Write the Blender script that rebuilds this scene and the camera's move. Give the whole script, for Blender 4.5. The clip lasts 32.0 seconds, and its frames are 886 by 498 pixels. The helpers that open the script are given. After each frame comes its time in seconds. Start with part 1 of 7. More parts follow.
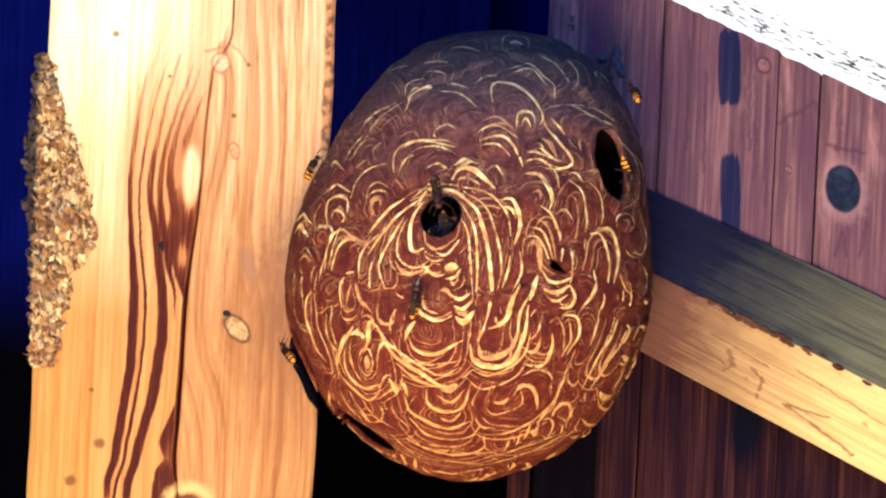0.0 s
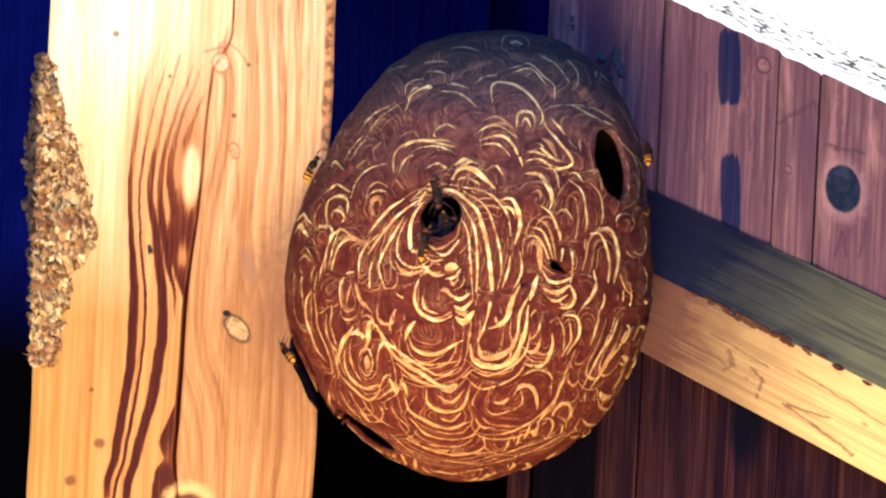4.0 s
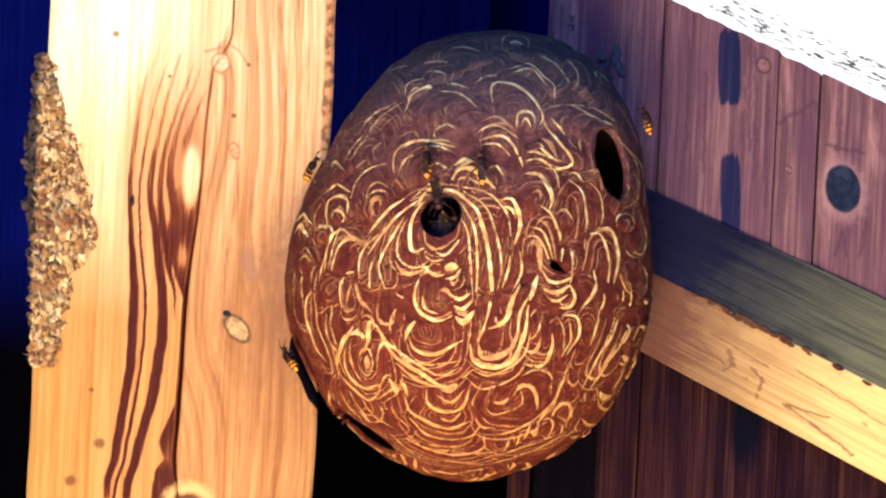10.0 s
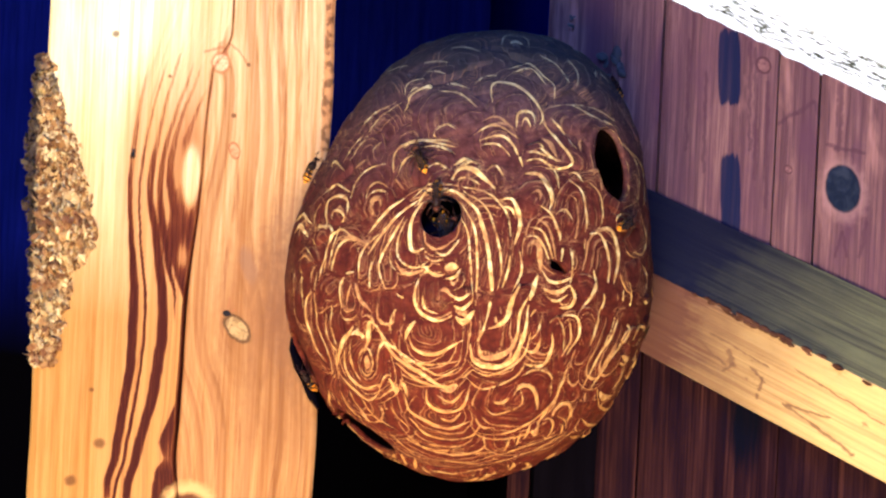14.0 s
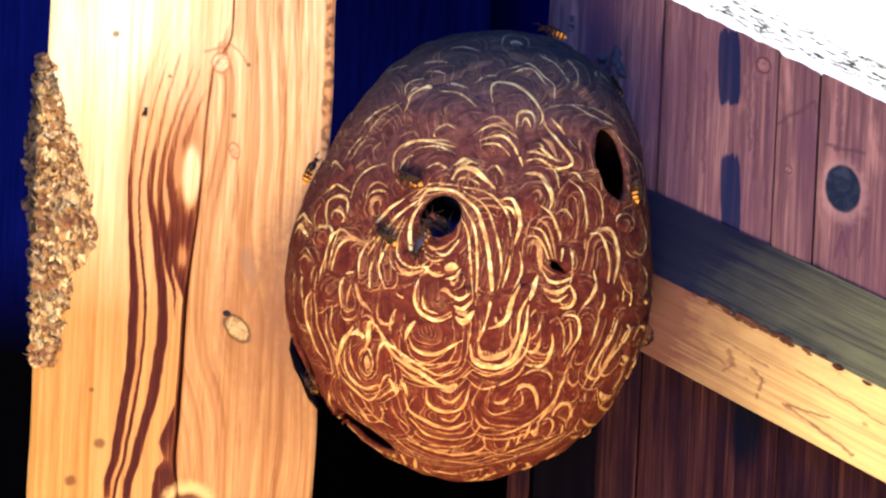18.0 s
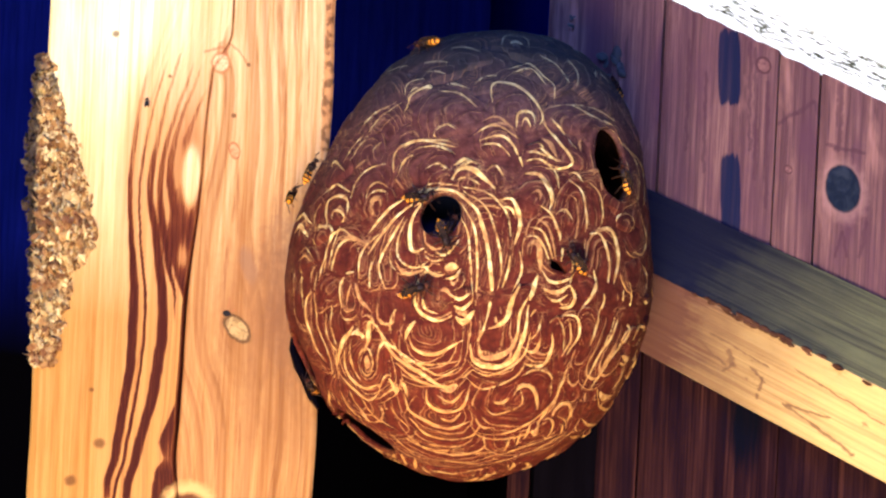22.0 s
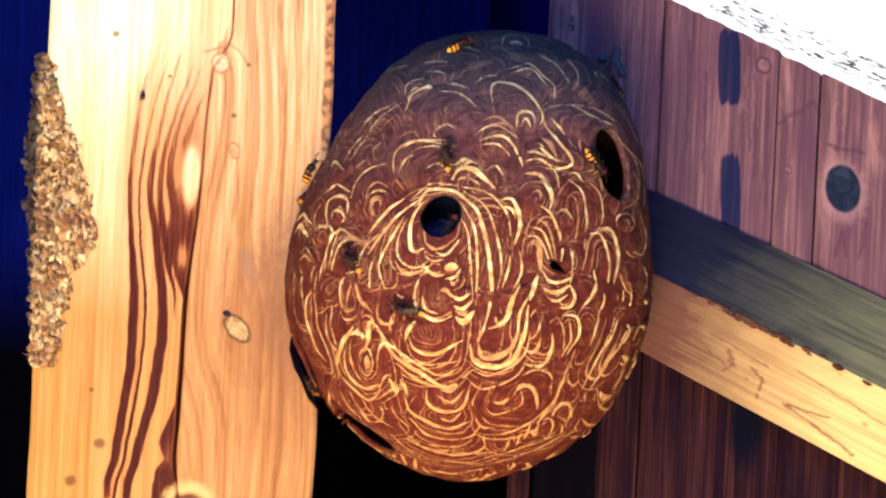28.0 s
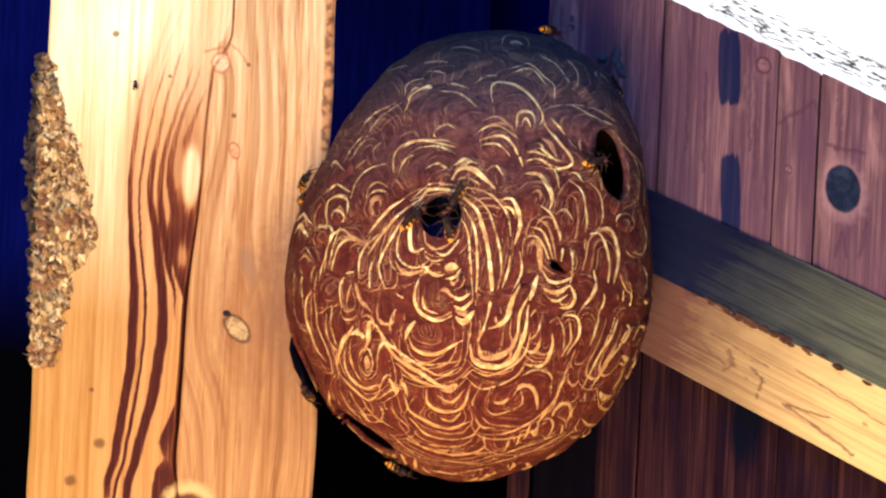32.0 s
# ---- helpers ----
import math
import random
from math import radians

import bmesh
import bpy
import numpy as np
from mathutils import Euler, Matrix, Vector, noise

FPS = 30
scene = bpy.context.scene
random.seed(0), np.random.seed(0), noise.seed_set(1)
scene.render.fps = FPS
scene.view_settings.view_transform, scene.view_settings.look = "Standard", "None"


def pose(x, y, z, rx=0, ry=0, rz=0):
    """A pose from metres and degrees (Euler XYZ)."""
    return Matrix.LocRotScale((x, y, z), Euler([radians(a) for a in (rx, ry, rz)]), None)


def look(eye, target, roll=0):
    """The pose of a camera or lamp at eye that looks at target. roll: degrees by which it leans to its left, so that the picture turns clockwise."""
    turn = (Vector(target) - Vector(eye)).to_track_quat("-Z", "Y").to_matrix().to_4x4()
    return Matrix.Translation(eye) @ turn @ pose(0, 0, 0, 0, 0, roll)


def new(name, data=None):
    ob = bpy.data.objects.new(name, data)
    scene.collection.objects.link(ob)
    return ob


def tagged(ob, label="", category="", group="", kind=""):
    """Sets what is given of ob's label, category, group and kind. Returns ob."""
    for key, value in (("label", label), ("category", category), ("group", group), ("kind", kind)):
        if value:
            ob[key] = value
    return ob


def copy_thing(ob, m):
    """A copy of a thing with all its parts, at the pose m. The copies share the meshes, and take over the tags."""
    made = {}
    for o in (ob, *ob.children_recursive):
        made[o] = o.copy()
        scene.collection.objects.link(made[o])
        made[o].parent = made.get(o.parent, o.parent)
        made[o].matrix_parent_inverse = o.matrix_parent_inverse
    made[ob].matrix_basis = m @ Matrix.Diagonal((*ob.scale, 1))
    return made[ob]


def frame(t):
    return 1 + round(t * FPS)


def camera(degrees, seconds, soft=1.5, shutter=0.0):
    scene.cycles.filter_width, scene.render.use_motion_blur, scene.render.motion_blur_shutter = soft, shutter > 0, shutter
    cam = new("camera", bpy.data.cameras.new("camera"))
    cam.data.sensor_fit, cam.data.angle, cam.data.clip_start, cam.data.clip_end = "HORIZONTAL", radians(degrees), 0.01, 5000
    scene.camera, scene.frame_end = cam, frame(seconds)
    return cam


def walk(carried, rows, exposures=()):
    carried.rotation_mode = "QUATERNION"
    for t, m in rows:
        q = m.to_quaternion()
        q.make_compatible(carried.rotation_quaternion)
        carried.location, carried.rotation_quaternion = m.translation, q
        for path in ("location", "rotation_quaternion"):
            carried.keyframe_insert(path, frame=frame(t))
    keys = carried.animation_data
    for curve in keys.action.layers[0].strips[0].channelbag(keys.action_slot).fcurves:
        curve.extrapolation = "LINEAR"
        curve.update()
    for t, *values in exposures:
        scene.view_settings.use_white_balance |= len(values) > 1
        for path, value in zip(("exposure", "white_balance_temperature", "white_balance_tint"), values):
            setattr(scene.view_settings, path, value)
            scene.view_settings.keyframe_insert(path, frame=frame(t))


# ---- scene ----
# The camera stands still on a tripod, a hand's breadth below head height under the roof.
cam = camera(45, 32.0, soft=2.5)
VIEW = look((0, 0, 2.2), (0, 1, 2.2), 2.8)
walk(cam, [(0.0, VIEW), (32.0, VIEW)], exposures=[(0.0, 0.51), (28.0, 0.51), (30.0, 0.46), (31.0, 0.34), (32.0, 0.28)])

# ---- world and light ----
world = bpy.data.worlds.new("sky")
scene.world = world
world.use_nodes = True
sky = world.node_tree.nodes.new("ShaderNodeTexSky")
sky.sky_type, sky.sun_disc = "NISHITA", False
sky.sun_elevation, sky.sun_rotation = radians(73), radians(180)
world.node_tree.links.new(sky.outputs["Color"], world.node_tree.nodes["Background"].inputs["Color"])
world.node_tree.nodes["Background"].inputs["Strength"].default_value = 0.08

SUN = bpy.data.lights.new("sun", "SUN")
SUN.energy, SUN.angle, SUN.color = 5.0, radians(0.5), (1.0, 0.95, 0.86)
new("sun", SUN).matrix_world = look((0.4, -0.3, 7), (0.4, 1.1, 2.5))


def opening_light(name, eye, target, wide, high, power, colour):
    """An area lamp that stands in for daylight at an unseen opening of that size."""
    lamp = bpy.data.lights.new(name, "AREA")
    lamp.shape, lamp.size, lamp.size_y, lamp.energy, lamp.color = "RECTANGLE", wide, high, power, colour
    new(name, lamp).matrix_world = look(eye, target)


# Added area lamps: warm light from below at the unseen hatch, and blue sky light at an unseen slot under the eaves.
opening_light("ground_light", (-0.26, -0.53, 1.40), (-0.05, 0.5, 1.97), 0.70, 0.95, 64, (0.985, 0.85, 0.615))
opening_light("eaves_light", (0.25, -0.53, 2.66), (0.25, 0.9, 2.45), 1.5, 0.24, 50.0, (0.17, 0.34, 1.0))


# ---- materials ----
class Nodes:
    """Short hand for a node material."""

    def __init__(self, name, rough=0.7, metal=0.0, gloss=0.10):
        self.mat = bpy.data.materials.new(name)
        self.mat.use_nodes = True
        self.tree = self.mat.node_tree
        self.shade = self.tree.nodes["Principled BSDF"]
        self.shade.inputs["Roughness"].default_value = rough
        self.shade.inputs["Metallic"].default_value = metal
        self.shade.inputs["Specular IOR Level"].default_value = gloss
        self.place = self.add("ShaderNodeTexCoord").outputs["Object"]
        split = self.add("ShaderNodeSeparateXYZ")
        self.put(split.inputs[0], self.place)
        self.x, self.z = split.outputs[0], split.outputs[2]
        self.known = {}

    def add(self, kind, **sets):
        n = self.tree.nodes.new(kind)
        for k, v in sets.items():
            setattr(n, k, v)
        return n

    def put(self, socket, value):
        if isinstance(value, bpy.types.NodeSocket):
            self.tree.links.new(value, socket)
        else:
            socket.default_value = value

    def sum(self, kind, a, b=0.0, c=0.0, clamp=False):
        n = self.add("ShaderNodeMath", operation=kind, use_clamp=clamp)
        for s, v in zip(n.inputs, (a, b, c)):
            self.put(s, v)
        return n.outputs[0]

    def attr(self, name):
        return self.add("ShaderNodeAttribute", attribute_name=name).outputs["Fac"]

    def stretch(self, sx, sy, sz, at=None):
        n = self.add("ShaderNodeMapping")
        self.put(n.inputs["Vector"], at or self.place)
        n.inputs["Scale"].default_value = (sx, sy, sz)
        return n.outputs[0]

    def shared(self, scale, detail=4, rough=0.55):
        """A noise of the object's space that several marks may use."""
        key = (scale, detail, rough)
        if key not in self.known:
            self.known[key] = self.sum("SUBTRACT", self.grain(scale, detail, rough), 0.5)
        return self.known[key]

    def grain(self, scale, detail=4, rough=0.55, at=None, warp=0.0):
        n = self.add("ShaderNodeTexNoise")
        self.put(n.inputs["Vector"], at or self.place)
        n.inputs["Scale"].default_value, n.inputs["Detail"].default_value = scale, detail
        n.inputs["Roughness"].default_value, n.inputs["Distortion"].default_value = rough, warp
        return n.outputs["Fac"]

    def line(self, w, scale, detail=2, rough=0.5):
        n = self.add("ShaderNodeTexNoise", noise_dimensions="1D")
        self.put(n.inputs["W"], w)
        n.inputs["Scale"].default_value, n.inputs["Detail"].default_value = scale, detail
        n.inputs["Roughness"].default_value = rough
        return n.outputs["Fac"]

    def ramp(self, fac, *stops):
        n = self.add("ShaderNodeValToRGB")
        self.put(n.inputs["Fac"], fac)
        e = n.color_ramp.elements
        while len(e) < len(stops):
            e.new(0.5)
        for el, (at, col) in zip(e, stops):
            el.position = at
            el.color = (*col, 1) if isinstance(col, tuple) else (col, col, col, 1)
        return n.outputs["Color"]

    def mix(self, fac, a, b, how="MIX"):
        n = self.add("ShaderNodeMix", data_type="RGBA", blend_type=how)
        self.put(n.inputs["Factor"], fac)
        for s, v in ((n.inputs["A"], a), (n.inputs["B"], b)):
            self.put(s, (*v, 1) if isinstance(v, tuple) else v)
        return n.outputs["Result"]

    def spot(self, x, z, rx, rz, soft=0.35, lean=0.0, ragged=0.7, at=None, power=2.0):
        """1 inside an ellipse of the object's xz plane, 0 outside."""
        dx, dz = self.sum("SUBTRACT", self.x, x), self.sum("SUBTRACT", self.z, z)
        if lean:
            dx = self.sum("ADD", dx, self.sum("MULTIPLY", dz, lean))
        q = self.sum("ADD", self.sum("POWER", self.sum("ABSOLUTE", self.sum("DIVIDE", dx, rx)), power),
                     self.sum("POWER", self.sum("ABSOLUTE", self.sum("DIVIDE", dz, rz)), power))
        q = self.sum("ADD", q, self.sum("MULTIPLY", self.sum("SUBTRACT", self.grain(1, at=at), 0.5) if at else self.shared(160), ragged))
        m = self.add("ShaderNodeMapRange", interpolation_type="SMOOTHSTEP")
        self.put(m.inputs["Value"], q)
        m.inputs["From Min"].default_value, m.inputs["From Max"].default_value = 1 + soft, 1 - soft
        return m.outputs[0]

    def stroke(self, x0, z0, x1, z1, wide, ragged=0.5):
        """1 along a line of the object's xz plane, 0 beside it."""
        long = math.hypot(x1 - x0, z1 - z0)
        ex, ez = (x1 - x0) / long, (z1 - z0) / long
        dx, dz = self.sum("SUBTRACT", self.x, x0), self.sum("SUBTRACT", self.z, z0)
        along = self.sum("ADD", self.sum("MULTIPLY", dx, ex), self.sum("MULTIPLY", dz, ez))
        off = self.sum("SUBTRACT", self.sum("MULTIPLY", dx, ez), self.sum("MULTIPLY", dz, ex))
        off = self.sum("ABSOLUTE", self.sum("ADD", off, self.sum("MULTIPLY", self.shared(70, 3, 0.6), 0.007)))
        past = self.sum("ABSOLUTE", self.sum("SUBTRACT", along, self.sum("MINIMUM", self.sum("MAXIMUM", along, 0.0), long)))
        d = self.sum("DIVIDE", self.sum("ADD", off, past), wide)
        d = self.sum("ADD", d, self.sum("MULTIPLY", self.shared(240, 3), ragged * 4))
        m = self.add("ShaderNodeMapRange", interpolation_type="SMOOTHSTEP")
        self.put(m.inputs["Value"], d)
        m.inputs["From Min"].default_value, m.inputs["From Max"].default_value = 1.5, 0.5
        return m.outputs[0]

    def eye(self, c, x, z, rx, rz, lean, rim, core, strength=0.8):
        """A knot: a thin dark rim round a core of its own colour."""
        c = self.mix(self.sum("MULTIPLY", self.spot(x, z, rx * 1.12, rz * 1.12, 0.25, lean, 0.8), strength), c, rim)
        inner = self.mix(self.ramp(self.grain(260, 3, warp=1.5), (0.45, 0.0), (0.62, 0.6)), core, rim)
        return self.mix(self.spot(x, z, rx * 0.86, rz * 0.86, 0.25, lean, 0.8), c, inner)

    def bump(self, height, depth, strength=0.6):
        n = self.add("ShaderNodeBump")
        n.inputs["Strength"].default_value, n.inputs["Distance"].default_value = strength, depth
        self.put(n.inputs["Height"], height)
        self.put(self.shade.inputs["Normal"], n.outputs[0])

    def colour(self, c):
        self.put(self.shade.inputs["Base Color"], (*c, 1) if isinstance(c, tuple) else c)
        return self.mat


def post_wood():
    """Planed softwood: pale sapwood, dark resinous grain following the grain field, a redder heart side."""
    m = Nodes("pine_post", 0.6, gloss=0.03)
    g, heart, side = m.attr("grain"), m.attr("heart"), m.attr("side")
    wob = m.sum("MULTIPLY", m.sum("SUBTRACT", m.grain(1, 3, at=m.stretch(60, 60, 9)), 0.5), 0.16)
    gw = m.sum("ADD", g, wob)
    scaled = m.sum("MULTIPLY_ADD", gw, 0.2, 0.4)
    fine = m.sum("ADD", m.sum("MULTIPLY", m.line(side, 75, 4, 0.65), 0.46), m.sum("MULTIPLY", m.grain(1, 4, 0.65, at=m.stretch(90, 40, 7), warp=1.0), 0.54))
    fibre = m.grain(1, 4, 0.6, at=m.stretch(900, 400, 22))
    cloud = m.grain(1, 3, 0.5, at=m.stretch(22, 22, 6))
    sap = m.ramp(cloud, (0.3, (0.80, 0.64, 0.32)), (0.7, (0.88, 0.78, 0.48)))
    red = m.ramp(fine, (0.38, (0.36, 0.17, 0.070)), (0.45, (0.56, 0.34, 0.155)), (0.62, (0.70, 0.48, 0.245)))
    base = m.mix(m.ramp(gw, (0.95, 0.0), (1.0, 1.0)), sap, red)
    # darker, redder base towards the foot: the light's falloff put into the colour
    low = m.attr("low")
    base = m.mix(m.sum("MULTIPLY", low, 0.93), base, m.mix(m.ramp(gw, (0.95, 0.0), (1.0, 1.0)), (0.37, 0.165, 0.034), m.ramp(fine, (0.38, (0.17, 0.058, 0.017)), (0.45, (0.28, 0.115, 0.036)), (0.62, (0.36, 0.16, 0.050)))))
    base = m.mix(m.ramp(fibre, (0.35, 0.5), (0.58, 0.0)), base, (0.74, 0.60, 0.40), "MULTIPLY")
    # wavy year rings of the heart side
    rings = m.line(m.sum("ADD", side, m.sum("MULTIPLY", m.shared(9, 2), 0.02)), 42, 2, 0.55)
    base = m.mix(m.sum("MULTIPLY", m.ramp(gw, (0.95, 0.0), (1.0, 1.0)), m.ramp(rings, (0.40, 0.50), (0.52, 0.0))), base, (0.24, 0.095, 0.032))
    base = m.mix(m.ramp(m.grain(1, 4, 0.6, at=m.stretch(260, 90, 1.6)), (0.34, 0.6), (0.49, 0.0)), base, (0.74, 0.58, 0.36), "MULTIPLY")
    run = m.grain(1, 4, 0.6, at=m.stretch(150, 60, 2.2))
    base = m.mix(m.ramp(run, (0.36, 0.65), (0.52, 0.0)), base, (0.72, 0.56, 0.34), "MULTIPLY")
    thin = m.sum("MULTIPLY", m.ramp(m.line(gw, 9, 3, 0.6), (0.50, 0.0), (0.58, 0.72)),
                 m.ramp(scaled, (0.36, 0.0), (0.39, 1.0), (0.60, 1.0), (0.64, 0.25)))
    torn = m.sum("MULTIPLY", heart, m.sum("MULTIPLY_ADD", m.sum("ADD", fibre, m.grain(1, 4, 0.6, at=m.stretch(420, 200, 30))), 0.9, 0.10))
    dark = m.sum("MAXIMUM", torn, m.sum("MULTIPLY", thin, m.sum("MULTIPLY_ADD", m.attr("strength"), 0.34, 0.14)))
    dark = m.sum("MULTIPLY", dark, m.ramp(fibre, (0.25, 0.8), (0.6, 1.0)))
    dark = m.sum("MULTIPLY", dark, m.ramp(m.line(m.sum("ADD", gw, m.sum("MULTIPLY", side, 0.6)), 26, 3, 0.65), (0.38, 0.78), (0.56, 1.0)))
    tint = m.sum("MULTIPLY", m.ramp(scaled, (0.34, 0.0), (0.40, 0.85), (0.58, 0.9), (0.605, 0.15)), m.attr("tint"))
    base = m.mix(tint, base, (0.46, 0.20, 0.065))
    base = m.mix(m.sum("MULTIPLY", m.attr("ring"), m.ramp(fibre, (0.3, 1.0), (0.65, 0.6))), base, (0.27, 0.095, 0.028))
    c = m.mix(m.ramp(dark, (0.08, 0.0), (0.45, 1.0)), base, m.ramp(dark, (0.2, (0.36, 0.13, 0.04)), (0.50, (0.105, 0.022, 0.009)), (0.8, (0.040, 0.0065, 0.0045))))
    shade_mottle = m.grain(1, 4, 0.65, at=m.stretch(90, 60, 22), warp=1.0)
    # soft shade of the nest on the post beside it, put into the colour
    c = m.mix(m.sum("MULTIPLY", m.spot(0.228, 2.165, 0.036, 0.080, 0.9, 0.0, 1.2), m.ramp(shade_mottle, (0.34, 1.0), (0.68, 0.5))), c, (0.13, 0.062, 0.038))
    c = m.mix(m.sum("MULTIPLY", m.spot(0.205, 2.11, 0.050, 0.085, 0.9, 0.2, 1.4), m.ramp(shade_mottle, (0.36, 0.65), (0.64, 0.25))), c, (0.19, 0.072, 0.026))
    c = m.mix(m.sum("MULTIPLY", m.spot(0.1785, 2.178, 0.0062, 0.0150, 0.8, 0.25, 2.2, m.stretch(160, 50, 60)), 0.55), c, (0.20, 0.10, 0.060))
    c = m.eye(c, 0.1472, 2.3476, 0.0076, 0.0084, 0.0, (0.34, 0.11, 0.040), (0.66, 0.42, 0.21), 0.7)
    c = m.eye(c, 0.1622, 2.2741, 0.0044, 0.0066, 0.2, (0.26, 0.085, 0.035), (0.52, 0.25, 0.11), 0.85)
    c = m.eye(c, 0.1719, 2.1246, 0.0096, 0.0108, 0.45, (0.075, 0.036, 0.016), (0.40, 0.235, 0.095), 0.9)
    for x0, z0, x1, z1, w in ((0.1400, 2.3400, 0.1545, 2.3640, 0.0009), (0.1330, 2.3560, 0.1490, 2.3600, 0.0010), (0.1545, 2.3640, 0.1700, 2.3480, 0.0008), (0.1622, 2.137, 0.1635, 2.150, 0.0006), (0.1622, 2.137, 0.170, 2.140, 0.0006)):
        c = m.mix(m.sum("MULTIPLY", m.stroke(x0, z0, x1, z1, w), 0.6), c, (0.30, 0.10, 0.04))
    c = m.mix(m.spot(0.1622, 2.1370, 0.0036, 0.0027, 0.35, 0.0, 0.9), c, (0.012, 0.010, 0.012))
    c = m.mix(m.spot(0.1383, 1.978, 0.021, 0.016, 0.5, 0.0, 1.0), c, (0.50, 0.28, 0.10))
    c = m.mix(m.spot(0.1375, 1.973, 0.016, 0.0115, 0.5, 0.0, 1.0), c, (0.10, 0.030, 0.012))
    c = m.mix(m.spot(0.1375, 1.970, 0.011, 0.0075, 0.5, 0.0, 1.0), c, (0.20, 0.085, 0.028))
    for x, z, r in ((0.0577, 2.3675, 0.0030), (0.105, 2.334, 0.0016), (0.0519, 2.0673, 0.0021), (0.0607, 2.0225, 0.0048), (0.038, 1.990, 0.0050), (0.1603, 2.3035, 0.0022), (0.1706, 2.3468, 0.0020)):
        c = m.mix(m.sum("MULTIPLY", m.spot(x, z, r, r * 0.9, 0.8, 0.0, 1.4), 0.8), c, (0.10, 0.034, 0.013))
    c = m.mix(m.sum("MULTIPLY", m.spot(0.2400, 2.355, 0.0065, 0.085, 0.7, 0.0, 2.4, None, 4.0), 0.8), c, m.ramp(m.grain(130, 4), (0.42, (0.10, 0.035, 0.014)), (0.55, (0.45, 0.19, 0.07))))
    m.put(m.shade.inputs["Roughness"], m.ramp(fibre, (0.3, 0.62), (0.7, 0.46)))
    m.bump(m.sum("MULTIPLY_ADD", dark, -0.5, fibre), 0.0006, 0.5)
    return m.colour(c)


def stained_boards():
    """Rough-sawn boards in worn red-brown stain, with black water marks."""
    m = Nodes("stained_boards", 0.75)
    pick = m.add("ShaderNodeObjectInfo").outputs["Random"]
    shift = m.add("ShaderNodeCombineXYZ")
    m.put(shift.inputs[0], m.sum("MULTIPLY", pick, 9.0))
    at = m.add("ShaderNodeVectorMath", operation="ADD")
    m.put(at.inputs[0], m.place), m.put(at.inputs[1], shift.outputs[0])
    at = at.outputs[0]
    fibre = m.grain(1, 5, 0.65, at=m.stretch(240, 200, 4.5, at))
    saw = m.grain(1, 3, 0.6, at=m.stretch(1000, 300, 14, at))
    cloud = m.grain(1, 4, 0.55, at=m.stretch(34, 30, 7, at), warp=0.6)
    c = m.ramp(fibre, (0.30, (0.055, 0.022, 0.028)), (0.44, (0.095, 0.042, 0.046)), (0.57, (0.145, 0.066, 0.066)), (0.74, (0.22, 0.112, 0.098)))
    c = m.mix(m.ramp(saw, (0.38, 0.7), (0.52, 0.0)), c, (0.06, 0.021, 0.03))
    c = m.mix(m.ramp(cloud, (0.46, 0.0), (0.66, 0.8)), c, (0.075, 0.028, 0.045))
    c = m.mix(m.ramp(cloud, (0.28, 0.5), (0.42, 0.0)), c, (0.36, 0.17, 0.145))
    mark = m.grain(1, 4, 0.6, at=m.stretch(30, 20, 4.5, at))
    c = m.mix(m.ramp(mark, (0.64, 0.0), (0.69, 0.8)), c, (0.018, 0.010, 0.024))
    for x, z, rx, rz in ((0.0502, 2.3740, 0.0098, 0.033), (0.0565, 2.2610, 0.0085, 0.036)):
        c = m.mix(m.sum("MULTIPLY", m.spot(x, z, rx, rz, 0.30, 0.06, 2.6, m.stretch(420, 100, 11), 5.0), m.ramp(fibre, (0.40, 1.0), (0.80, 0.85))), c, (0.004, 0.006, 0.028))
    for x0, z0, x1, z1, w in ((0.0720, 2.390, 0.0770, 2.275, 0.0013), (0.0670, 2.395, 0.0710, 2.30, 0.0009), (0.0840, 2.36, 0.0870, 2.25, 0.0011), (0.1439, 2.358, 0.1448, 2.300, 0.0016), (0.0133, 2.40, 0.0150, 2.30, 0.0009), (0.030, 2.37, 0.0315, 2.28, 0.0010),
                              (0.0936, 2.3237, 0.1097, 2.3324, 0.0013), (0.1097, 2.3324, 0.1231, 2.3420, 0.0014), (0.1231, 2.3420, 0.1274, 2.3300, 0.0011), (0.1349, 2.3056, 0.1658, 2.2985, 0.0011),
                              (0.1466, 2.2096, 0.1510, 2.2313, 0.0009), (0.1510, 2.2313, 0.1560, 2.2100, 0.0009), (0.1654, 2.2104, 0.1695, 2.2400, 0.0012)):
        c = m.mix(m.sum("MULTIPLY", m.stroke(x0, z0, x1, z1, w * 1.4, 0.45), 0.6), c, (0.055, 0.020, 0.030))
    c = m.mix(m.sum("MULTIPLY", m.spot(0.1500, 2.2665, 0.0185, 0.0260, 0.6, 0.12, 1.2), 0.35), c, (0.38, 0.20, 0.175))
    c = m.mix(m.spot(0.1497, 2.2680, 0.0142, 0.0205, 0.16, 0.12, 0.25), c, m.ramp(m.grain(90, 3, warp=1.0), (0.45, (0.004, 0.007, 0.018)), (0.75, (0.018, 0.022, 0.038))))
    for x, z, r in ((0.0793, 2.3748, 0.0058), (0.1049, 2.2835, 0.0030)):
        c = m.eye(c, x, z, r, r * 1.2, 0.2, (0.045, 0.014, 0.020), (0.17, 0.075, 0.074), 0.85)
    m.bump(m.sum("ADD", fibre, m.sum("MULTIPLY", saw, 0.6)), 0.0012, 0.8)
    return m.colour(c)


